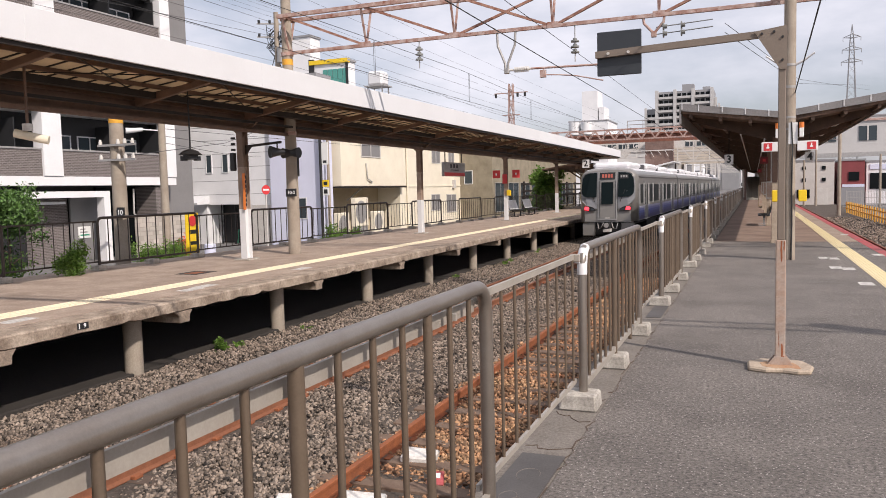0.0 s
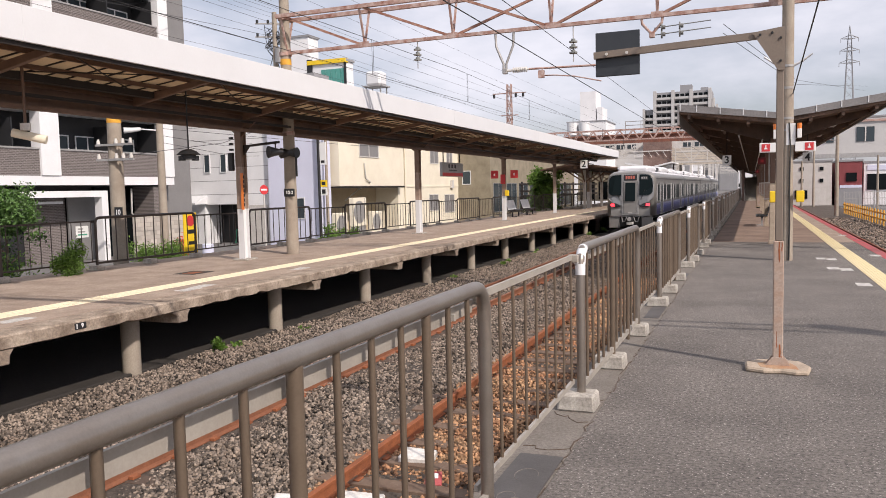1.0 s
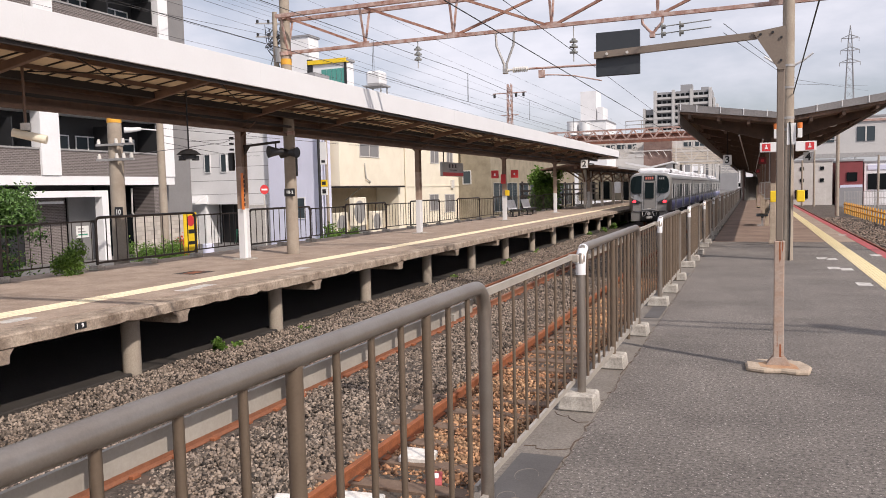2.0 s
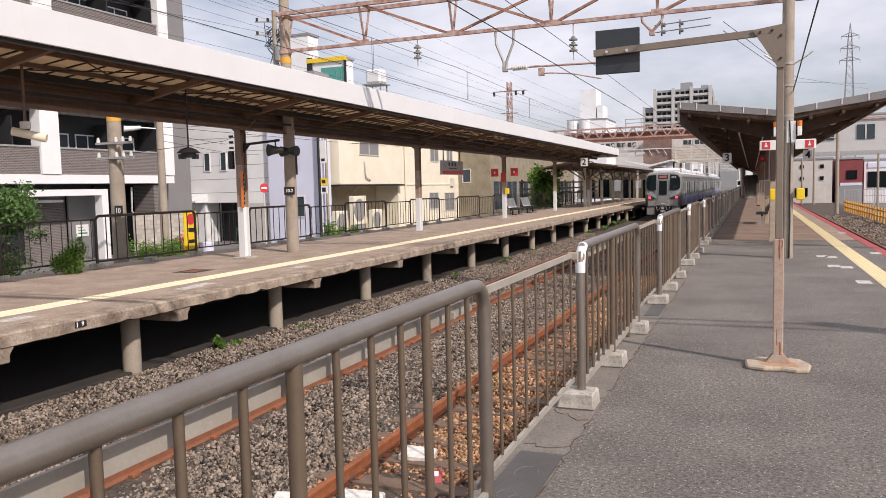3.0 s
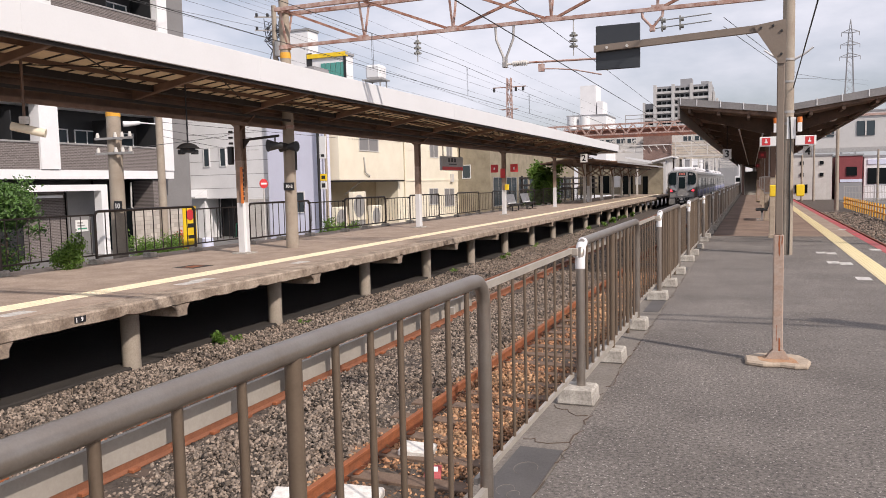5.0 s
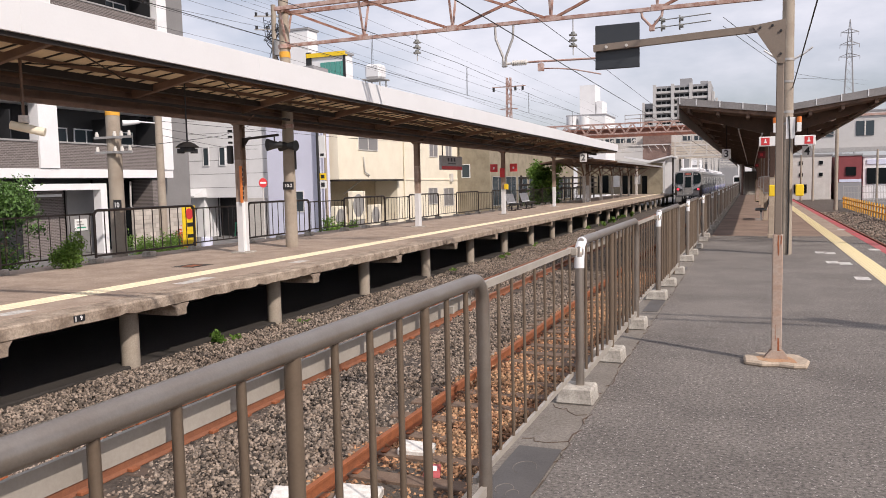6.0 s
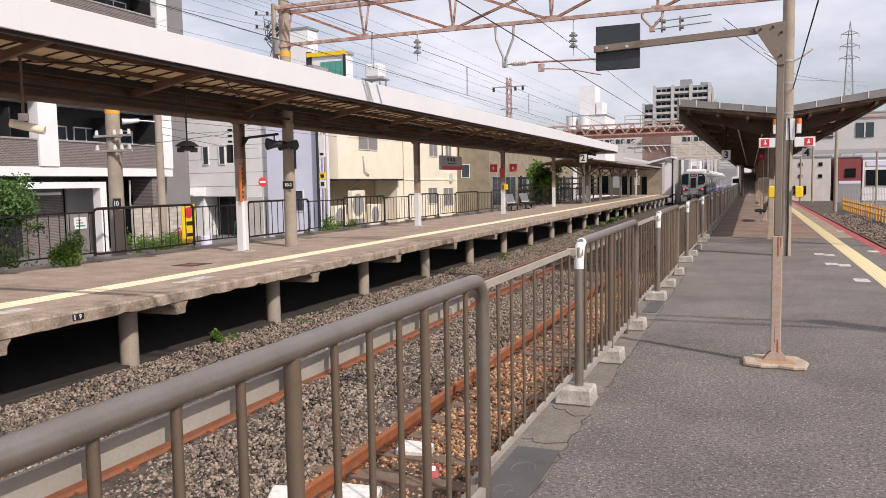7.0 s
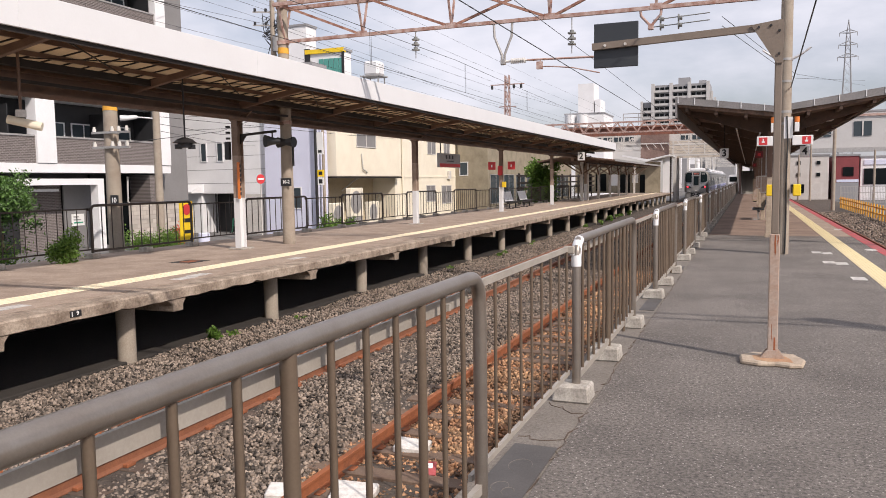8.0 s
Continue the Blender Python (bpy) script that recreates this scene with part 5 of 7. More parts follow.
for z, far in ((5.05, 11.3), (5.25, 10.8)):
    wire("thin wire strung from the gantry over the platform", [(-0.62, 18.62, z), (1.9, 40, z + 1.2), (10.8, 90, far)], 0.008)
wire("twisted black cable running down to the platform pole", [(0.75, 6.0, 4.75), (0.83, 12.0, 4.18), (0.80, 18.5, 3.61)], 0.012)
for y in (14.2, 19.8, 26.0, 33.0, 40.0, 47.0):
    f = ((y - 18.9) / 43.0) % 1.0
    top = 4.82 - 0.72 * f * (1 - f)
    for d in (-0.03, 0.03):
        wire("thin dropper between messenger and contact wire", [(WIRE_A, y + d, top), (WIRE_A, y + d, 4.06)], 0.004)


# ---- houses and far buildings ----
def brickwork(name, base, joint, wide=0.22, high=0.075):
    m = bpy.data.materials.new(name)
    m.use_nodes = True
    n, l = m.node_tree.nodes, m.node_tree.links
    where, turn, tex = n.new("ShaderNodeTexCoord"), n.new("ShaderNodeMapping"), n.new("ShaderNodeTexBrick")
    turn.inputs["Rotation"].default_value = (radians(90), 0, radians(90))
    turn.vector_type = "TEXTURE"
    tex.inputs["Color1"].default_value, tex.inputs["Color2"].default_value = (*base, 1), (*(c * 0.7 for c in base), 1)
    tex.inputs["Mortar"].default_value = (*joint, 1)
    tex.inputs["Scale"].default_value, tex.inputs["Mortar Size"].default_value = 1.0, 0.012
    tex.inputs["Brick Width"].default_value, tex.inputs["Row Height"].default_value = wide, high
    l.new(where.outputs["Object"], turn.inputs["Vector"])
    l.new(turn.outputs["Vector"], tex.inputs["Vector"])
    l.new(tex.outputs["Color"], n["Principled BSDF"].inputs["Base Color"])
    n["Principled BSDF"].inputs["Roughness"].default_value = 0.85
    return m


BRICKS = brickwork("small_brown_brick", (0.145, 0.122, 0.116), (0.25, 0.225, 0.215))
BLOCK_WALL = brickwork("pale_block_wall", (0.55, 0.50, 0.44), (0.36, 0.32, 0.28), 0.45, 0.22)


def window_on(parent, x, y0, y1, z0, z1, pane=None, frame_mat=None, bars=1, sill=False):
    """A framed window on a wall that faces +x."""
    t = 0.06
    bm = bmesh.new()
    for a, b, c, d in ((y0, y1, z0, z0 + t), (y0, y1, z1 - t, z1), (y0, y0 + t, z0 + t, z1 - t), (y1 - t, y1, z0 + t, z1 - t)):
        box(bm, x - 0.02, x + 0.05, a, b, c, d)
    for k in range(1, bars + 1):
        y = y0 + (y1 - y0) * k / (bars + 1)
        box(bm, x - 0.02, x + 0.04, y - t / 2, y + t / 2, z0 + t, z1 - t)
    w = part("window", bm, frame_mat or GREY_STEEL, parent, "aluminium-framed window")
    for k in range(bars + 1):
        a, b = y0 + (y1 - y0) * k / (bars + 1), y0 + (y1 - y0) * (k + 1) / (bars + 1)
        block("pane", pane or PANE, w, x - 0.02, x + 0.012, a + t / 2, b - t / 2, z0 + t, z1 - t)
    if sill:
        block("sill", frame_mat or GREY_STEEL, w, x - 0.02, x + 0.10, y0 - 0.05, y1 + 0.05, z0 - 0.06, z0)


def apartment():
    x = -30.0
    b = thing("apartment_building", "white-framed apartment building with brown brick balconies", "building", kind="")
    y0, y1 = 14.0, 34.8
    # The core's colour carries the shade of the recessed floors and openings.
    block("core", RECESS_SHADE_WALL, b, x - 9.0, x - 1.6, y0, y1, -1.4, 17.5, "recessed wall with its shade in the colour")
    for k in range(4):
        z = 2.38 + 3.42 * k
        block("floor_band", WHITE_WALL, b, x - 1.6, x + 0.04, y0, y1, z, z + 0.42, "white slab edge")
        for a, c in ((y0, 26.1), (27.15, 34.05)):
            block("parapet", BRICKS, b, x - 0.22, x - 0.02, a, c, z + 0.42, z + 1.62, "brown brick balcony parapet")
            block("coping", GREY_STEEL, b, x - 0.26, x + 0.02, a, c, z + 1.62, z + 1.70, "grey metal coping")
        for a, c in ((22.6, 24.4), (27.6, 29.2), (29.6, 31.2), (31.8, 33.6)):
            window_on(b, x - 1.6, a, c, z + 0.5, z + 2.5, PANE, WHITE_PAINT)
        for yy in (24.9, 30.8, 33.9):
            block("partition", RECESS_SHADE_WALL, b, x - 1.6, x - 0.24, yy, yy + 0.06, z + 0.42, z + 3.0, "balcony partition darkened for the recess shade")
    for a, c in ((26.1, 27.15), (34.05, 34.8), (18.0, 18.9)):
        block("pillar", WHITE_WALL, b, x - 0.5, x + 0.10, a, c, 2.82, 17.5, "white pillar")
    block("portal", WHITE_WALL, b, x - 0.35, x + 0.12, 24.0, 29.85, 1.80, 2.10, "white portal beam")
    block("portal", WHITE_WALL, b, x - 0.35, x + 0.12, 29.45, 29.85, -1.4, 1.80, "white portal post")
    block("shutter", GREY_WALL, b, x - 1.2, x - 1.1, 28.5, 30.49, -1.4, 1.95, "grey shutter door")
    block("screen_wall", BRICKS, b, x - 1.55, x - 1.3, 26.3, 28.5, -1.4, 1.95, "brown brick screen wall")
    block("porch", WHITE_WALL, b, x - 1.2, x - 0.4, 24.5, 27.6, 1.5, 1.62, "white porch slab")
    block("entrance", DARK_GLASS, b, x - 1.58, x - 1.45, 30.5, 33.2, -1.4, 2.3, "dark glazed entrance")
    block("side_wall", BRICKS, b, x - 1.5, x - 0.1, 33.3, 34.0, -1.4, 2.3, "brown brick wall")
    for d in (0.0, 0.7):
        bm = bmesh.new()
        tube(bm, [(x - 0.4, 31.3 + d, 2.2), (x - 0.4, 31.25 + d, 0.9), (x - 0.4, 31.45 + d, 0.75)], 0.05, 6)
        part("down_pipe", bm, LIGHT_STEEL, b)
    block("rear_block", GREY_WALL, b, x - 9, x - 0.9, 35.0, 37.3, -1.4, 13.6, "dark grey stair block")
    block("wall", BLOCK_WALL, b, x + 1.0, x + 1.2, 30.5, 34.6, -1.4, 0.75, "pale block garden wall")
    tagged(b, kind="")


apartment()


def plain_house(name, label, wall_mat, x, y0, y1, top, windows=(), depth=8.0, base=-1.4, roof=FAR_GREY, lines=0):
    b = thing(name, label, "building")
    block("wall", wall_mat, b, x - depth, x, y0, y1, base, top, "", 0.02)
    block("roof", roof, b, x - depth - 0.1, x + 0.12, y0 - 0.1, y1 + 0.1, top, top + 0.22, "flat parapet roof")
    for w in windows:
        window_on(b, x, *w)
    for k in range(lines):
        z = base + (top - base) * (k + 1) / (lines + 1)
        block("panel_joint", GREY_WALL, b, x, x + 0.006, y0, y1, z - 0.012, z + 0.012, "panel joint line")
    return b


def front_window(parent, y, x0, x1, z0, z1, bars=0):
    """A framed window on a wall that faces the camera's end of the street."""
    t = 0.06
    bm = bmesh.new()
    for a, b, c, d in ((x0, x1, z0, z0 + t), (x0, x1, z1 - t, z1), (x0, x0 + t, z0 + t, z1 - t), (x1 - t, x1, z0 + t, z1 - t)):
        box(bm, a, b, y - 0.05, y + 0.02, c, d)
    w = part("window", bm, WHITE_PAINT, parent, "white-framed window")
    for k in range(bars + 1):
        a, b = x0 + (x1 - x0) * k / (bars + 1), x0 + (x1 - x0) * (k + 1) / (bars + 1)
        block("pane", PANE, w, a + 0.03, b - 0.03, y - 0.012, y + 0.02, z0 + t, z1 - t)


def street_houses():
    y = 40.5
    h = thing("white_house", "white panelled house with slim windows and a dark garage", "building")
    block("wall", WHITE_WALL, h, -34.2, -27.5, y, y + 8, 1.15, 9.0, "white panelled wall", 0.02)
    block("wall", WHITE_WALL, h, -29.2, -27.5, y, y + 8, -1.4, 1.147)
    block("wall", WHITE_WALL, h, -34.2, -32.5, y, y + 8, -1.4, 1.147)
    block("garage_back", RECESS_SHADE_WALL, h, -32.5, -29.2, y + 1.6, y + 1.7, -1.4, 1.147, "garage back wall with its shade in the colour")
    block("roof", FAR_GREY, h, -34.3, -27.4, y - 0.1, y + 8, 9.0, 9.2)
    for k in range(8):
        z = 1.8 + 0.85 * k
        block("panel_joint", GREY_WALL, h, -34.2, -27.5, y - 0.006, y, z - 0.012, z + 0.012, "panel joint line")
    for x0, x1 in ((-32.45, -31.95), (-31.2, -30.7)):
        front_window(h, y, x0, x1, 3.15, 4.35)
    for x in (-31.6, -30.6, -29.9):
        block("mullion", BLACK, h, x, x + 0.06, y + 0.2, y + 0.26, -1.4, 1.147)
    bm = bmesh.new()
    prism(bm, [(y - 0.01, 1.75), (y - 1.2, 1.3), (y - 1.2, 1.2), (y - 0.01, 1.2)], "x", -33.5, -32.3)
    part("awning", bm, WHITE_PAINT, h, "white awning")
    block("shutter", LIGHT_STEEL, h, -29.1, -27.7, y - 0.03, y - 0.003, -1.4, 1.1, "pale shutter")
    h = thing("lilac_house", "pale lilac rendered house behind the platform", "building")
    block("wall", LILAC_WALL, h, -27.45, -23.95, y - 0.3, y + 1.2, -1.4, 8.6, "pale lilac wall", 0.02)
    block("roof", FAR_GREY, h, -27.5, -23.9, y - 0.4, y + 1.3, 8.6, 8.8)
    front_window(h, y - 0.3, -25.5, -24.9, 0.2, 1.5)
    front_window(h, y - 0.3, -25.7, -25.5, 3.2, 4.6)


street_houses()


def cream_house():
    x = -24.0
    b = thing("cream_house", "cream rendered building with an overhanging upper floor", "building")
    block("wall", CREAM_WALL, b, x - 9, x, 51.5, 68.4, -1.4, 7.4, "cream wall", 0.02)
    block("wall", CREAM_WALL, b, x - 9, x + 0.5, 42.0, 51.497, 2.12, 7.4, "overhanging cream upper floor", 0.02)
    block("wall", TAN_WALL, b, x - 9, x - 1.8, 42.4, 51.497, -1.4, 2.117, "tan wall under the overhang")
    block("soffit_edge", DARK_STEEL, b, x - 0.4, x + 0.54, 41.96, 51.5, 2.02, 2.118, "dark edge under the overhang")
    block("roof", FAR_GREY, b, x - 9.1, x + 0.6, 41.9, 68.5, 7.4, 7.6, "flat roof")
    block("string_course", CREAM_WALL, b, x, x + 0.05, 51.5, 68.4, 2.05, 2.15)
    window_on(b, x + 0.5, 44.6, 47.4, 4.0, 5.6, GREY_WALL, LIGHT_STEEL, 1)
    for y0, y1, z0, z1, n in ((57.3, 59.2, 0.1, 1.45, 1), (60.6, 62.9, -0.15, 1.4, 1), (64.4, 66.3, -0.25, 1.35, 1), (57.6, 59.4, 3.9, 5.2, 1), (65.0, 66.6, 3.9, 5.2, 1), (61.2, 62.6, 3.9, 5.2, 1)):
        window_on(b, x, y0, y1, z0, z1, GREY_WALL, LIGHT_STEEL, n)
    bm = bmesh.new()
    tube(bm, [(x + 0.1, 52.6, -1.4), (x + 0.1, 52.6, 7.4)], 0.06, 8)
    part("down_pipe", bm, CREAM_WALL, b)
    bm = bmesh.new()
    tube(bm, [(x + 0.55, 45.2, 3.6), (x + 0.6, 45.3, 2.6), (x + 0.6, 45.9, 2.4), (x - 0.6, 46.4, 1.9), (x - 1.6, 46.4, 1.2)], 0.05, 6)
    part("pipe", bm, LIGHT_STEEL, b, "pale service pipe")
    block("vent", LIGHT_STEEL, b, x, x + 0.2, 62.0, 62.5, 1.9, 2.6, "pale wall vent", 0.02)
    tagged(b, kind="")


cream_house()


def air_conditioner(x, y, z, long=0.85, high=0.65):
    ob = thing("air_conditioner", "beige outdoor air conditioning unit with a round fan", "air conditioner", x, y, z, "air conditioners behind the platform")
    block("casing", CREAM_WALL, ob, -0.35, 0.0, 0, long, 0, high, "", 0.03)
    bm = bmesh.new()
    drum(bm, 0.004, long * 0.42, high * 0.5, high * 0.4, 0.02, 18, "x")
    part("fan_grille", bm, GREY_STEEL, ob, "dark round fan grille")
    block("panel_line", GREY_STEEL, ob, 0.0, 0.008, long * 0.84, long * 0.86, 0.04, high - 0.04)
    block("stand", GREY_STEEL, ob, -0.3, -0.05, 0.05, long - 0.05, -0.5 if z > -0.8 else -0.06, 0.0)
    return ob


air_conditioner(-22.3, 39.4, -0.85, 1.25, 1.4)
air_conditioner(-22.3, 41.5, -0.35, 1.6, 1.75)
air_conditioner(-22.3, 43.9, -0.85, 1.4, 1.35)


def far_blocks():
    b = plain_house("shop_building", "white building with a yellow roof edge and teal windows", WHITE_WALL, -37.0, 68.0, 69.6, 14.6, (), 4.2)
    block("yellow_edge", SIGN_YELLOW, b, -41.2, -36.9, 67.8, 68.4, 14.45, 14.86, "yellow roof edge")
    for k in range(5):
        block("window", BLUE_GREEN, b, -39.7 + 0.56 * k, -39.2 + 0.56 * k, 67.93, 67.99, 11.9, 13.9, "teal window")
    block("dark_strip", BLACK, b, -41.3, -40.7, 67.9, 67.99, 12.0, 15.0)
    block("dark_strip", BLACK, b, -37.15, -36.9, 67.9, 67.99, 8.0, 14.5)
    plain_house("white_block", "white rooftop block behind the canopy", WHITE_WALL, -43.5, 72.0, 74.0, 18.2, (), 3.4)
    t = thing("water_tank", "white rooftop water tank on a steel stand", "water tank", -44.6, 90, 0)
    block("tank", WHITE_PAINT, t, -1.05, 1.05, -1, 1, 15.2, 17.0, "white tank", 0.25)
    block("tray", GREY_STEEL, t, -1.4, 1.4, -1.2, 1.2, 15.05, 15.2)
    for dx in (-1, 1):
        for dy in (-0.9, 0.9):
            block("leg", GREY_STEEL, t, dx - 0.07, dx + 0.07, dy - 0.07, dy + 0.07, 12.0, 15.05)
    plain_house("grey_block", "grey building under the rooftop tank", FAR_GREY, -40.0, 86.0, 94.0, 11.78, (), 10)
    b = plain_house("white_tower_block", "far white block with rooftop tanks", WHITE_WALL, -24.2, 140.0, 150.0, 13.4, (), 7)
    block("shaft", WHITE_WALL, b, -29.0, -26.2, 141, 146, 13.62, 18.9, "white lift shaft")
    block("shaft", WHITE_WALL, b, -26.0, -25.0, 141, 146, 13.62, 16.0)
    for x in (-30.6, -28.4):
        bm = bmesh.new()
        drum(bm, x + 0.4, 139.6, 12.2, 0.95, 2.2, 16)
        part("tank", bm, WHITE_PAINT, b, "round white tank")
    plain_house("pale_block", "pale office block beyond the footbridge", FAR_WALL, -13.0, 150, 160, 9.5, tuple((150.4 + 1.6 * k, 151.4 + 1.6 * k, z, z + 1.3) for k in range(6) for z in (2, 5, 7.6)), 40)


far_blocks()


def far_town():
    """Plain far houses along the line and across its end."""
    rng = random.Random(12)
    for k in range(16):
        y = 168 + 14 * k
        x = -17 - rng.uniform(0, 5)
        plain_house("far_house", "far pale town house beside the railway", rng.choice((FAR_WALL, WHITE_WALL, CREAM_WALL, FAR_GREY)), x, y, y + rng.uniform(8, 12), rng.uniform(6, 12),
                    tuple((y + 1.5 + 3 * j, y + 3 + 3 * j, z, z + 1.4) for j in range(2) for z in (1.5, 4.2)), rng.uniform(8, 14))
    for k in range(9):
        x = -52 + 9 * k
        plain_house("far_house", "far pale town house across the end of the line", rng.choice((FAR_WALL, WHITE_WALL, FAR_GREY)), x, 420 + rng.uniform(0, 20), 450, rng.uniform(7, 15), (), 8.6)


far_town()


def tower_block():
    b = thing("tower_block", "far grey high-rise apartment block with balconies", "building", -16.7, 361, 0)
    top, wing = 43.2, 36.0
    block("core", FAR_GREY, b, -24.6, 0.0, 1.5, 20, -1.4, top, "grey core wall")
    block("core", FAR_GREY, b, -28.8, -24.6, 2.3, 20, -1.4, wing, "lower grey wing")
    block("plant_room", FAR_GREY, b, -13.5, -8.5, 5, 12, top, top + 3.2, "rooftop plant room")
    block("plant_room", FAR_GREY, b, -4.8, -1.6, 5, 12, top, top + 1.6)
    for x in (-24.0, -16.2, -8.5, -0.7):
        block("fin", FAR_WALL, b, x - 0.65, x + 0.65, -0.6, 1.5, -1.4, top + 0.6, "pale vertical fin")
    block("fin", FAR_WALL, b, -29.3, -28.4, -0.3, 2.3, -1.4, wing + 0.3)
    for k in range(10):
        z = top - 0.6 - 2.9 * k
        for x0, x1 in ((-23.3, -16.9), (-15.5, -9.2), (-7.8, -1.4), (-28.3, -24.7)):
            if x0 < -25 and z > wing - 0.5:
                continue
            bal = block("balcony", FAR_WALL, b, x0, x1, -0.3, -0.1, z - 2.75, z - 1.75, "pale balcony front")
            block("slab", FAR_WALL, b, x0, x1, -0.1, 1.48, z - 2.85, z - 2.72)
            n = 3 if x1 - x0 > 5 else 2
            for j in range(n):
                w = (x1 - x0) / n
                block("window", DARK_GLASS, b, x0 + w * j + 0.25, x0 + w * (j + 1) - 0.25, 1.44, 1.49, z - 2.6, z - 0.4, "dark balcony window")
    for x in (0.2, 1.6):
        block("side_balcony", FAR_WALL, b, x, x + 0.9, 3, 9, -1.4, top - 3 - x * 2, "stepped side balcony stack")


tower_block()


def lattice_mast(x, y, z0, z1, w0, w1, material, label, arms=(), name="lattice_mast", thin=1.0, steps=9):
    ob = thing(name, label, "mast", x, y, 0)
    for sx in (-1, 1):
        for sy in (-1, 1):
            bm = bmesh.new()
            bar(bm, (sx * w0, sy * w0, z0), (sx * w1, sy * w1, z1), (w0 * 0.16 + 0.02) * thin, (w0 * 0.16 + 0.02) * thin)
            part("leg", bm, material, ob)
    bm = bmesh.new()
    for k in range(steps):
        f0, f1 = k / steps, (k + 1) / steps
        a, c = w0 + (w1 - w0) * f0, w0 + (w1 - w0) * f1
        za, zc = z0 + (z1 - z0) * f0, z0 + (z1 - z0) * f1
        for s in (-1, 1):
            bar(bm, (-a, s * a, za), (c, s * c, zc), (0.04 + w0 * 0.03) * thin, (0.04 + w0 * 0.03) * thin)
            bar(bm, (a, s * a, za), (-c, s * c, zc), (0.05 + w0 * 0.05) * thin, (0.05 + w0 * 0.05) * thin)
            bar(bm, (s * a, -a, za), (s * c, c, zc), (0.05 + w0 * 0.05) * thin, (0.05 + w0 * 0.05) * thin)
    tagged(part("lacing", bm, material, ob), kind="stuff")
    for z, half in arms:
        bm = bmesh.new()
        bar(bm, (-half, 0, z), (half, 0, z), 0.12, 0.12)
        part("cross_arm", bm, material, ob)
    return ob


mast = lattice_mast(-30.0, 100, -1.4, 15.6, 0.42, 0.26, GANTRY, "red and white lattice mast with insulators", ((14.4, 2.3), (11.5, 1.2)))
for dx in (-2.1, 0.9, 1.9):
    bm = bmesh.new()
    drum(bm, dx, 0, 14.1, 0.16, 0.5, 8)
    part("insulator", bm, BLACK, mast)
PYLON_STEEL = paint("pylon_steel", (0.30, 0.30, 0.31), None, 0.6, 0.2, amount=0.4, grain_amount=0.05, bump=0)
pylon = lattice_mast(40.6, 400, -1.4, 65.0, 3.3, 0.75, PYLON_STEEL, "far grey lattice power pylon", (), "power_pylon", 0.42, 18)
bm = bmesh.new()
for sx in (-1, 1):
    for sy in (-1, 1):
        bar(bm, (sx * 0.75, sy * 0.75, 65.0), (0, 0, 72.0), 0.22, 0.22)
part("peak", bm, PYLON_STEEL, pylon)
for z, half in ((66.0, 3.6), (60.6, 3.9), (55.2, 4.2)):
    for s in (-1, 1):
        bm = bmesh.new()
        for sy in (-1, 1):
            bar(bm, (0, sy * 1.1, z), (s * half, 0, z + 0.3), 0.2, 0.2)
            bar(bm, (0, sy * 1.1, z + 1.7), (s * half, 0, z + 0.3), 0.16, 0.16)
        part("cross_arm", bm, PYLON_STEEL, pylon)
        bm = bmesh.new()
        tube(bm, [(s * half, 0, z + 0.3), (s * half, 0, z - 1.4)], 0.12, 6)
        part("insulator", bm, PYLON_STEEL, pylon)


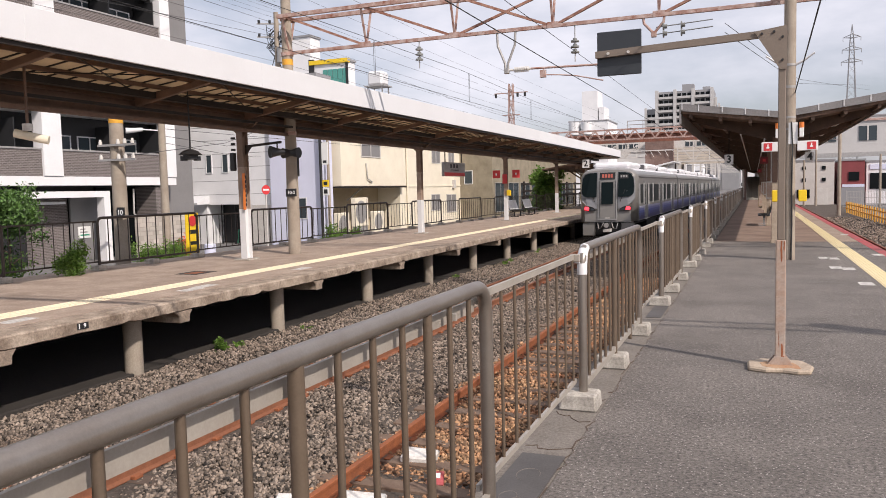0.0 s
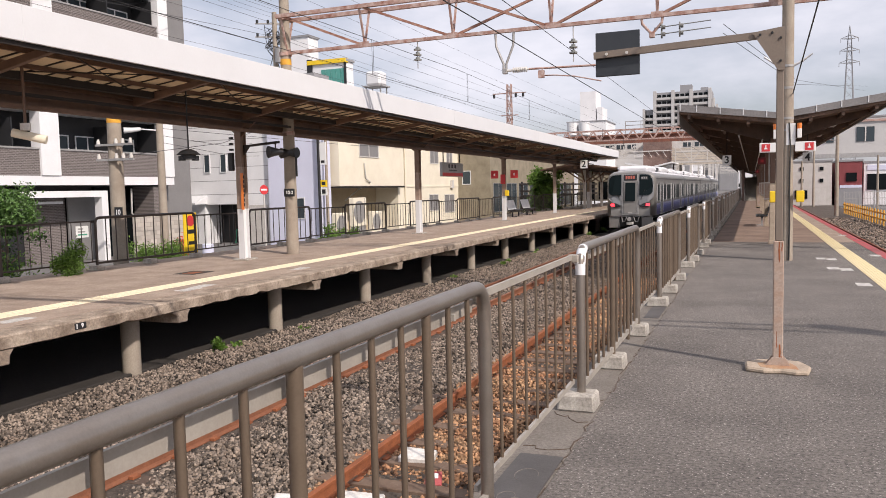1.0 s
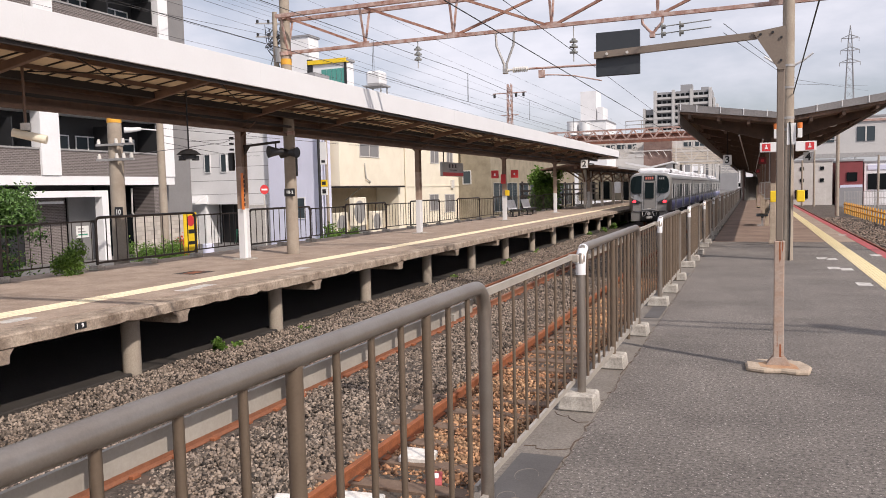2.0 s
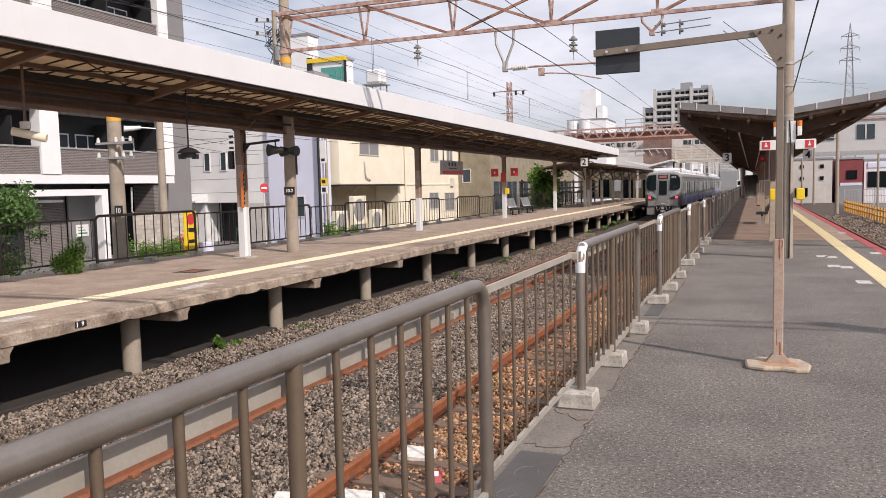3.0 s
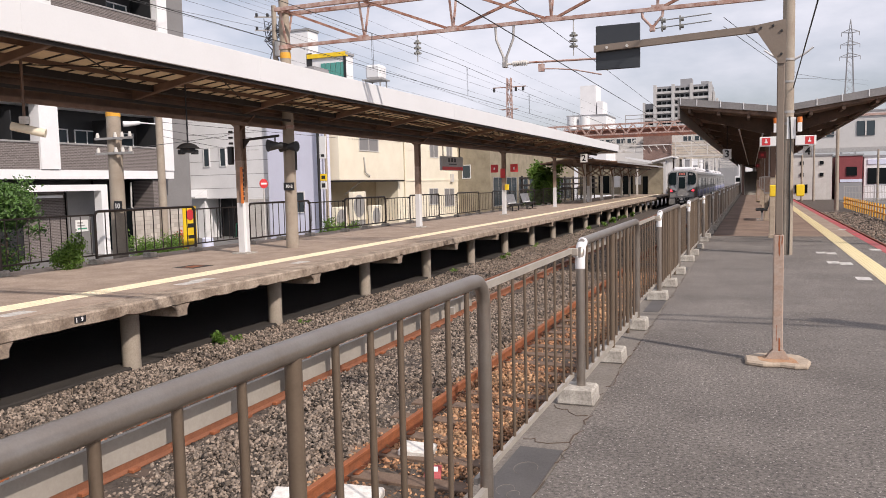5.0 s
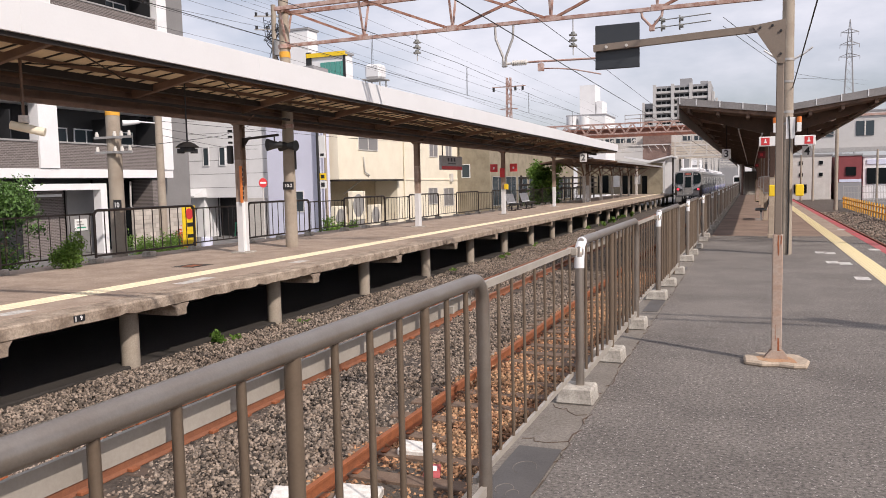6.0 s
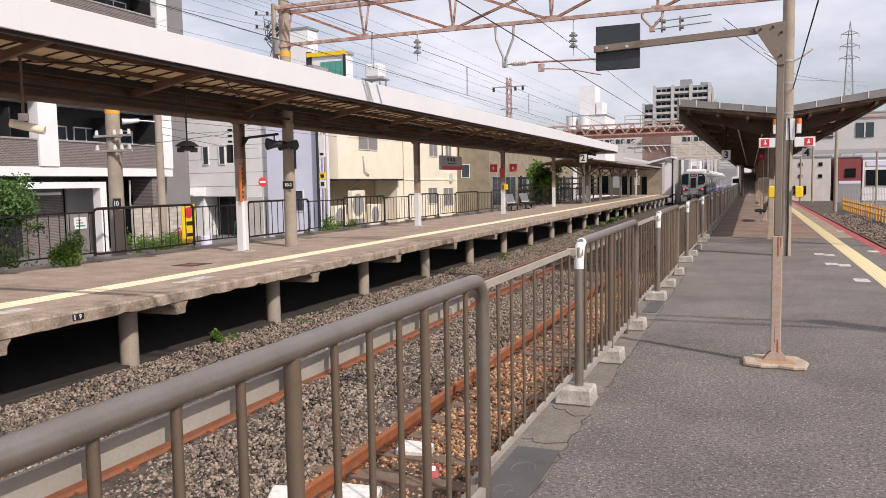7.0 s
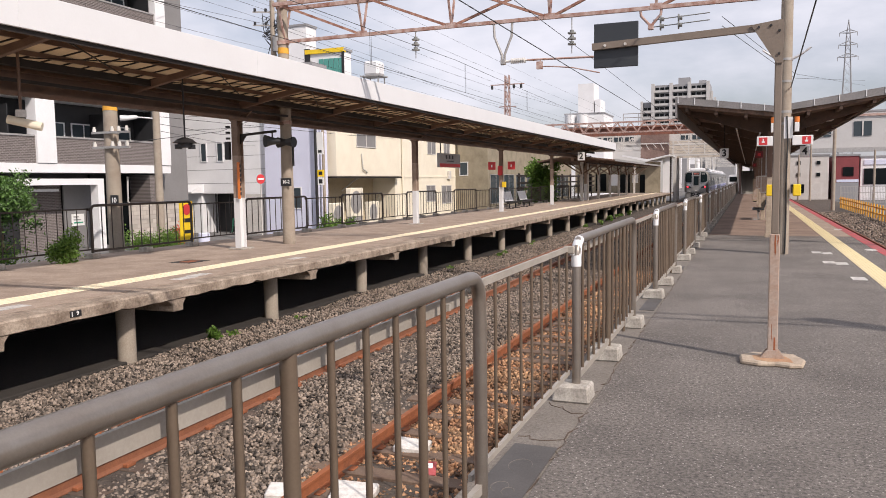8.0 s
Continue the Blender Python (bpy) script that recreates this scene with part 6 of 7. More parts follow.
# ---- footbridge and station end ----
def footbridge():
    b = thing("footbridge", "brown footbridge with pale steel trusses over the tracks", "footbridge", 0, 104, 0)
    block("deck_wall", RUST_DECK, b, -24, 0.5, 0, 3.5, 7.35, 8.35, "rust-brown bridge side")
    block("roof", RUST_DECK, b, -24.2, 0.7, -0.3, 3.8, 8.35, 8.55, "brown rusted roof edge")
    block("house", BRIDGE_BROWN, b, -13.05, -9.6, -1.2, 3.5, 4.2, 7.3, "brown clad stair house")
    block("band", LIGHT_STEEL, b, -24, -13.053, -0.08, 0.3, 5.9, 7.347, "pale window band")
    block("band", LIGHT_STEEL, b, -9.597, 0.5, -0.08, 0.3, 6.45, 7.347, "pale window band")
    for k in range(17):
        x = -23.6 + 1.4 * k
        if x + 1.1 < -13.2 or x > -9.5:
            w = block("window", PANE, b, x, x + 1.1, -0.12, -0.083, 6.60, 7.15, "bridge window")
            block("mullion", LIGHT_STEEL, w, x + 0.5, x + 0.6, -0.14, -0.121, 6.60, 7.15)
    block("siding", SIDING, b, -9.597, 0.5, -0.06, 0.3, 4.3, 6.447, "cream siding wall")
    for k in range(6):
        block("siding_joint", FAR_GREY, b, -9.597, 0.5, -0.072, -0.062, 4.55 + 0.33 * k, 4.59 + 0.33 * k)
    block("stair_base", STAIR_TAN, b, -20.5, -11.75, -6.0, -5.6, 0.0, 3.6, "grimy tan wall under the stairs")
    for x0, x1, z0, z1, glaze in ((-19.9, -18.4, 0.2, 2.4, DARK_GLASS), (-17.9, -16.6, 0.2, 2.4, DARK_GLASS), (-16.1, -15.2, 0.9, 2.3, SIGN_WHITE),
                                  (-14.9, -13.7, 0.0, 2.3, DARK_GLASS), (-13.4, -12.7, 1.2, 2.4, SIGN_WHITE), (-12.5, -11.9, 0.0, 2.2, DARK_GLASS)):
        block("opening" if glaze is DARK_GLASS else "notice_panel", glaze, b, x0, x1, -6.06, -6.003, z0, z1, "dark doorway" if glaze is DARK_GLASS else "white notice panel")
    for k in range(9):
        bm = bmesh.new()
        x = -24 + 1.4 * k
        bar(bm, (x, -0.5, 7.0 if k % 2 else 5.4), (x + 1.4, -0.5, 5.4 if k % 2 else 7.0), 0.11, 0.11)
        part("front_diagonal", bm, LIGHT_STEEL, b, "pale diagonal")
        block("front_post", LIGHT_STEEL, b, x - 0.06, x + 0.06, -0.55, -0.43, 5.4, 7.0)
    block("front_chord", LIGHT_STEEL, b, -24, -9.4, -0.58, -0.42, 5.3, 5.42, "pale lower chord")
    block("front_chord", LIGHT_STEEL, b, -24, -9.4, -1.42, -1.28, 6.1, 6.22, "pale chord")
    for k in range(5):
        bm = bmesh.new()
        bar(bm, (-13.3 + 0.9 * k, -1.35, 6.15), (-12.85 + 0.9 * k, -1.35, 5.35 if k % 2 else 5.6), 0.07, 0.07)
        part("stay", bm, LIGHT_STEEL, b)
    for z in (5.95, 4.62):
        block("truss_chord", LIGHT_STEEL, b, -9.0, 1.0, -1.8, -1.6, z - 0.09, z + 0.09, "pale truss chord")
    for k in range(6):
        x = -9.0 + 1.9 * k
        for a, c in (((4.62, 7.0),) if k % 2 else ((7.0, 4.62),)):
            bm = bmesh.new()
            bar(bm, (x, -1.7, a), (x + 1.9, -1.7, c), 0.11, 0.11)
            part("truss_diagonal", bm, LIGHT_STEEL, b)
        bm = bmesh.new()
        bar(bm, (x, -1.7, 4.62), (x, -1.7, 7.2), 0.13, 0.13)
        part("truss_post", bm, LIGHT_STEEL, b)
    for x in (-8.75, -1.2):
        for dy in (-1.7, 2.5):
            block("leg", LIGHT_STEEL, b, x - 0.18, x + 0.18, dy - 0.18, dy + 0.18, -1.4 if x < -5 else -0.02, 4.66, "pale bridge leg")
    bm = bmesh.new()
    prism(bm, [(-14.2, 4.4), (-11.3, 3.75), (-8.75, 4.38), (-8.75, 4.52), (-11.2, 4.0), (-14.2, 4.6)], "y", -9, -1.5)
    part("stair_roof", bm, WHITE_PAINT, b, "white stair roof")
    block("stair_wall", STAIR_TAN, b, -11.7, -9.95, -7.4, -7.0, 0.0, 3.7, "tan stair wall")
    block("white_wall", WHITE_WALL, b, -9.75, -8.95, -6.4, -5.7, -0.22, 4.4, "white stair wall")
    block("dark_post", DARK_STEEL, b, -8.93, -8.75, -6.3, -6.1, -1.4, 4.3, "dark signal post")
    for k in range(3):
        bm = bmesh.new()
        z = 8.75 + 0.75 * (k + 1) / 1.5
        tube(bm, [(-15.6 + 0.0 * k, 1, z), (-11.6, 1, z)], 0.05, 6)
        part("roof_rail", bm, GREY_STEEL, b)
    for x in (-15.6, -13.6, -11.6):
        bm = bmesh.new()
        tube(bm, [(x, 1, 8.7), (x, 1, 10.3)], 0.05, 6)
        part("roof_post", bm, GREY_STEEL, b)


footbridge()


def far_lattice():
    """Rusty lattice beams and pale catenary frames past the end of the platform."""
    b = thing("signal_gantry", "rusty brown lattice gantry in front of the footbridge", "gantry", 0, 96, 0)
    for z in (7.35, 8.55):
        for dy in (-0.4, 0.4):
            block("chord", GANTRY, b, -27, 0.4, dy - 0.06, dy + 0.06, z - 0.07, z + 0.07)
    for k in range(17):
        x = -27 + 1.6 * k
        for dy in (-0.4, 0.4):
            for a, c in (((x, dy, 7.35), (x + 0.8, dy, 8.55)), ((x + 0.8, dy, 8.55), (x + 1.6, dy, 7.35))):
                bm = bmesh.new()
                bar(bm, a, c, 0.09, 0.09)
                part("diagonal", bm, GANTRY, b)
    for x in (-26.8, 0.2):
        block("leg", GREY_STEEL, b, x - 0.15, x + 0.15, -0.3, 0.3, -1.4 if x < 0 else -0.02, 7.35)
    for k in range(7):
        y = 128 + 22 * k
        g = thing("catenary_gantry", "pale far catenary frame over the tracks", "gantry", 0, y, 0, "far catenary frames")
        for x in (-10.5, 5.5):
            block("post", LIGHT_STEEL, g, x - 0.16, x + 0.16, -0.16, 0.16, -1.4, 7.5)
        for z in (5.2, 6.0):
            block("chord", LIGHT_STEEL, g, -10.5, 5.5, -0.07, 0.07, z - 0.06, z + 0.06)
        for j in range(10):
            bm = bmesh.new()
            x = -10.5 + 1.6 * j
            bar(bm, (x, 0, 5.2 if j % 2 else 6.0), (x + 1.6, 0, 6.0 if j % 2 else 5.2), 0.06, 0.06)
            part("diagonal", bm, LIGHT_STEEL, g)
        for x in (TRACK_A, TRACK_B):
            block("drop_post", GREY_STEEL, g, x + 1.2, x + 1.3, -0.05, 0.05, 3.9, 5.2)


far_lattice()


def second_canopy():
    """The older, lower canopy at the far end of the other platform."""
    c = thing("platform_canopy", "older low canopy on pale posts at the platform's far end", "canopy", kind="structure")
    bm = bmesh.new()
    prism(bm, [(-12.5, 3.42), (-9.3, 3.06), (-9.3, 3.16), (-12.5, 3.56)], "y", 58.5, 90.0)
    prism(bm, [(-12.5, 3.42), (-12.5, 3.56), (-15.2, 3.16), (-15.2, 3.06)], "y", 58.5, 90.0)
    part("roof_sheet", bm, SOFFIT, c, "dark stained roof boarding")
    for k in range(21):
        bm = bmesh.new()
        bar(bm, (-12.5, 59.0 + 1.5 * k, 3.36), (-9.4, 59.0 + 1.5 * k, 3.01), 0.09, 0.10)
        part("rafter", bm, CANOPY_BROWN, c)
    block("fascia", GREY_STEEL, c, -9.3, -9.24, 58.5, 90.0, 3.04, 3.20, "pale thin roof edge")
    bm = bmesh.new()
    box(bm, -0.11, 0.11, -0.11, 0.11, 0, 3.1)
    post = mesh_of("post", bm, LIGHT_STEEL, 0.01)
    bm = bmesh.new()
    for way in ((1.5, 0, 3.1), (-1.5, 0, 3.1), (0, 1.3, 3.15), (0, -1.3, 3.15)):
        bar(bm, (0, 0, 2.1), way, 0.10, 0.10)
    brace = mesh_of("brace", bm, CANOPY_BROWN)
    for y in (62.0, 64.3, 69.5, 75.5, 81.0, 86.5, 92.5):
        piece("post", post, c, -12.45, y, 0)
        piece("brace", brace, c, -12.45, y, 0)
    block("ridge_beam", CANOPY_BROWN, c, -12.6, -12.35, 58.5, 93.0, 3.1, 3.36)
    for x, z in ((-10.6, 2.9), (-11.4, 2.96)):
        block("cable_tray", DARK_STEEL, c, x - 0.05, x + 0.05, 58.5, 90.0, z - 0.04, z + 0.04)


second_canopy()
office = plain_house("station_office", "grimy tan station office with wide dark windows", STAIR_TAN, -21.0, 64.0, 98.0, 5.0,
                     tuple((64.6 + 4 * k, 67.9 + 4 * k, -0.3, 2.3) for k in range(8)), 3.8)
front_window(office, 64.0, -23.6, -22.8, 2.2, 3.4)
rail = thing("pipe_rack", "dark steel pipe rack behind the far platform", "rack", -17.8, 0, 0)
for z in (1.0, 1.5, 2.1):
    block("beam", DARK_STEEL, rail, -0.08, 0.08, 62.0, 96.0, z - 0.08, z + 0.08)
for k in range(9):
    block("post", DARK_STEEL, rail, -0.07, 0.07, 62.5 + 4 * k, 62.64 + 4 * k, -1.4, 2.3)


# ---- right of the near platform ----
def right_side():
    b = plain_house("white_depot", "small off-white depot building by the track", DEPOT_WALL, 9.4, 110, 122, 4.3, (), 4.6)
    for x in (5.9, 8.2):
        for z in (1.7, 3.2):
            block("window", DARK_GLASS, b, x - 0.22, x + 0.22, 109.9, 109.99, z, z + 0.45, "small dark window")
    block("window", DARK_GLASS, b, 5.1, 6.6, 109.9, 109.99, -0.4, 0.7, "dark window")
    block("door", LIGHT_STEEL, b, 7.4, 8.7, 109.9, 109.99, -1.3, 0.9, "pale door")
    b = plain_house("red_shop", "dark red shop building with a square window", RED_WALL, 12.8, 110, 124, 4.2, (), 2.6)
    block("window", DARK_GLASS, b, 11.0, 12.2, 109.9, 109.99, 1.7, 2.8, "dark square window")
    block("lower_wall", FAR_GREY, b, 10.2, 12.8, 109.93, 109.99, -1.4, 0.86, "grey lower wall")
    block("lilac_strip", LILAC_WALL, b, 10.3, 12.8, 109.9, 109.99, 0.9, 1.25)
    b = plain_house("white_shop", "low white shop with a blue sign band", WHITE_WALL, 30.0, 112, 124, 4.0, (), 16.8)
    block("sign_band", LILAC_WALL, b, 13.6, 29, 111.9, 111.99, 3.1, 3.7, "pale blue sign band")
    block("front", DARK_GLASS, b, 13.6, 29, 111.9, 111.99, 0.6, 2.6, "dark shop front")
    b = plain_house("elevated_hall", "long pale elevated hall above the street", FAR_WALL, 60.0, 122, 140, 10.5, (), 54.0, 5.6)
    block("beam", GREY_STEEL, b, 6.0, 60, 121.3, 121.99, 5.0, 5.6, "grey bridge girder")
    block("rail", GANTRY, b, 6.0, 60, 121.8, 121.99, 9.9, 10.2, "reddish roof rail")
    for k in range(9):
        x = 8.4 + 5.0 * k
        w = block("window", PANE, b, x, x + 2.2, 121.9, 121.99, 7.2, 9.2, "wide window")
        block("mullion", LIGHT_STEEL, w, x + 1.02, x + 1.18, 121.84, 121.9, 7.2, 9.2)
    for x in (7.0, 20.0, 34.0, 48.0):
        block("pier", FAR_WALL, b, x, x + 1.2, 125, 128, -1.4, 5.0)
    pole = concrete_pole(6.75, 74.5, 0.17, 0.13, 8.6, "concrete catenary pole beside the far track", -1.4)
    bm = bmesh.new()
    tube(bm, [(0, 0, 6.6), (-2.6, 0, 7.0), (-2.7, 0, 6.6)], 0.04, 6)
    tube(bm, [(0, 0, 7.4), (-2.6, 0, 7.0)], 0.03, 6)
    part("cantilever", bm, GREY_STEEL, pole)
    for x, y, h in ((5.7, 106, 5.8), (6.9, 104, 7.0), (13.2, 100, 6.0)):
        concrete_pole(x, y, 0.14, 0.11, h, "slim pale pole beside the depot", -1.4)
    f = thing("track_fence", "yellow-orange steel barrier fence beside the track", "fence", 8.0, 0, 0)
    bm = bmesh.new()
    tube(bm, [(0, 0, -1.4), (0, 0, -0.22)], 0.05, 8)
    post = mesh_of("post", bm, FENCE_YELLOW)
    for k in range(28):
        piece("post", post, f, 0, 46 + 1.3 * k, 0)
    for z in (-0.45, -0.85):
        block("rail", FENCE_YELLOW, f, -0.03, 0.03, 45.5, 82, z - 0.05, z + 0.05)
    g = thing("mesh_fence", "grey-green steel mesh fence before the shops", "fence", 0, 98, 0)
    for k in range(14):
        block("post", GREY_STEEL, g, 9.6 + 1.5 * k, 9.68 + 1.5 * k, -0.04, 0.04, -1.4, 0.6)
    for z in (-0.9, -0.2, 0.5):
        block("rail", GREY_STEEL, g, 9.6, 29.2, -0.02, 0.02, z - 0.03, z + 0.03)
    bm = bmesh.new()
    for k in range(130):
        x = 9.7 + 0.15 * k
        box(bm, x, x + 0.03, -0.01, 0.01, -1.35, 0.55)
    tagged(part("bar", bm, GREY_STEEL, g), kind="stuff")


right_side()


# ---- platform furniture of the far side ----
def bench(y):
    ob = thing("bench", "row of slatted pale seats on a dark frame by the fence", "bench", -13.55, y, 0, "platform benches")
    for k in range(3):
        seat = block("seat", BLACK, ob, -0.22, 0.25, 0.05 + 0.62 * k, 0.55 + 0.62 * k, 0.40, 0.45, "dark seat", 0.01)
        for j in range(4):
            bm = bmesh.new()
            yy = 0.08 + 0.62 * k + 0.13 * j
            bar(bm, (-0.20, yy, 0.46), (-0.42, yy + 0.12, 1.02), 0.07, 0.02)
            part("back_slat", bm, WHITE_PAINT, ob, "pale back slat")
    block("frame", BLACK, ob, -0.05, 0.03, 0.0, 1.9, 0.30, 0.39)
    for d in (0.25, 1.6):
        block("leg", BLACK, ob, -0.05, 0.03, d, d + 0.07, 0.0, 0.30)
        block("foot", BLACK, ob, -0.24, 0.26, d, d + 0.07, 0.0, 0.04)


bench(45.2)
bench(48.5)


def near_bench():
    ob = thing("bench", "dark bench in the shade of the near canopy", "bench", 0.42, 33.0, 0)
    for k in range(3):
        y = 0.62 * k
        block("seat", SIGN_DARK, ob, -0.28, 0.16, y, y + 0.52, 0.40, 0.45, "dark moulded seat", 0.02)
        bm = bmesh.new()
        bar(bm, (0.14, y + 0.26, 0.46), (0.26, y + 0.26, 0.86), 0.5, 0.03)
        part("backrest", bm, SIGN_DARK, ob)
    block("beam", BLACK, ob, -0.09, -0.01, 0, 1.76, 0.33, 0.395)
    for y in (0.25, 1.45):
        block("leg", GREY_STEEL, ob, -0.08, -0.02, y, y + 0.06, 0.03, 0.33)
        block("foot", GREY_STEEL, ob, -0.25, 0.2, y, y + 0.06, 0, 0.03)


near_bench()


def hanging_signs():
    s = thing("station_name_sign", "grey station name board with a red band hung from the canopy", "sign", -13.4, 33.5, -0.05)
    board = block("board", GREY_STEEL, s, -0.06, 0.06, 0, 2.8, 2.42, 3.08, "", 0.01)
    block("red_band", SIGN_RED, board, 0.06, 0.066, 0.05, 2.75, 2.44, 2.60)
    for y, w in ((0.8, 0.22), (1.2, 0.22), (1.6, 0.22)):
        block("text_bar", BLACK, board, 0.06, 0.066, y, y + w, 2.82, 3.0)
    block("text_bar", BLACK, board, 0.06, 0.066, 0.9, 1.9, 2.70, 2.74)
    for y in (0.3, 2.5):
        block("hanger", DARK_STEEL, s, -0.02, 0.02, y - 0.02, y + 0.02, 3.08, 4.17)
    s = thing("emergency_sign", "red emergency button signs on the canopy column", "sign", -12.5, 40.4, 0)
    for d in (-0.75, 0.35):
        board = block("board", SIGN_RED, s, 0.1 + d, 0.5 + d, -0.26, -0.2, 2.30, 2.72, "red board")
        block("symbol", SIGN_WHITE, board, 0.26 + d, 0.34 + d, -0.266, -0.26, 2.44, 2.56)
    block("stripe_plate", SIGN_RED, s, -0.13, 0.13, -0.2, -0.17, 2.0, 2.5, "red striped plate")
    block("yellow_box", SIGN_YELLOW, s, 0.1, 0.3, -0.2, -0.05, 1.35, 1.65, "yellow call box", 0.01)
    s = thing("column_sign", "orange strip sign with dark letters on a column", "sign", -12.39, 16.93, 0)
    block("strip", ORANGE, s, -0.02, 0.06, -0.018, -0.002, 1.33, 2.28, "orange strip")
    for k in range(7):
        block("text_bar", BLACK, s, 0.062, 0.09, -0.018, -0.002, 1.42 + 0.12 * k, 1.50 + 0.12 * k)


hanging_signs()


def tube_lamp(x, y):
    ob = thing("hanging_lamp", "pale enclosed tube lamp hung on a rod from the canopy", "lamp", x, y, 0)
    bm = bmesh.new()
    tube(bm, [(0, 0, 2.95), (0, 0, 4.1)], 0.025, 6)
    part("rod", bm, CANOPY_BROWN, ob)
    bm = bmesh.new()
    drum(bm, 0, 0, 2.95, 0.085, 0.12, 12)
    part("joint", bm, LIGHT_STEEL, ob)
    bm = bmesh.new()
    tube(bm, [(-0.22, -0.08, 2.86), (0.22, 0.22, 2.73)], 0.075, 12)
    part("housing", bm, CREAM_WALL, ob, "beige lamp housing")
    return ob


tube_lamp(-11.5, 9.75)


def pendant(x, y, z):
    ob = thing("pendant_lamp", "black pendant lamp with a broad shade", "lamp", x, y, z)
    bm = bmesh.new()
    tube(bm, [(0, 0, 0.0), (0, 0, 1.53)], 0.016, 6)
    part("rod", bm, BLACK, ob)
    bm = bmesh.new()
    tube(bm, [(0, 0, 0.14), (0, 0, 0.10), (0, 0, 0.02)], 0.07, 14, 0.26)
    drum(bm, 0, 0, -0.03, 0.16, 0.10)
    for d in (-0.14, 0.14):
        drum(bm, d * 0.7, d * 0.7, -0.06, 0.08, 0.10)
    part("shade", bm, BLACK, ob)
    return ob


pendant(-11.5, 13.85, 2.60)


def loudspeakers():
    ob = thing("loudspeaker", "dark horn loudspeaker on an arm of the column", "loudspeaker", -12.4, 17.1, 0)
    bm = bmesh.new()
    bar(bm, (0, 0, 2.98), (1.1, 0, 3.05), 0.05, 0.06)
    prism(bm, [(0.0, 2.75), (0.0, 2.98), (0.2, 2.98)], "y", -0.02, 0.02)
    part("arm", bm, DARK_STEEL, ob)
    bm = bmesh.new()
    tube(bm, [(0.86, -0.15, 2.80), (0.95, -0.02, 2.80), (1.1, 0.15, 2.80)], 0.16, 14, 0.06)
    part("horn", bm, BLACK, ob)
    bm = bmesh.new()
    tube(bm, [(0.98, 0, 2.85), (0.98, 0, 3.04)], 0.02, 6)
    part("stem", bm, BLACK, ob)
    ob = thing("loudspeaker", "dark grey horn loudspeakers clamped to the pole", "loudspeaker", -12.2, 18.95, 0)
    for s in (-1, 1):
        bm = bmesh.new()
        tube(bm, [(0.12 + 0.0, -0.19, 2.86), (0.12 + s * 0.26, -0.2, 2.86)], 0.08, 12, 0.15)
        part("horn", bm, BLACK, ob)
    bm = bmesh.new()
    tube(bm, [(0.28, -0.1, 2.75), (0.28, -0.1, 2.2)], 0.03, 6)
    part("cable", bm, BLACK, ob)
    ob = thing("junction_box", "black electrical fittings on the column's side", "junction box", -12.68, 16.95, 0)
    block("case", BLACK, ob, -0.10, 0.04, -0.05, 0.08, 2.35, 2.82, "", 0.02)
    for z in (2.9, 3.05, 3.2):
        bm = bmesh.new()
        drum(bm, 0.0, 0, z, 0.06, 0.05)
        part("fitting", bm, BLACK, ob)


loudspeakers()


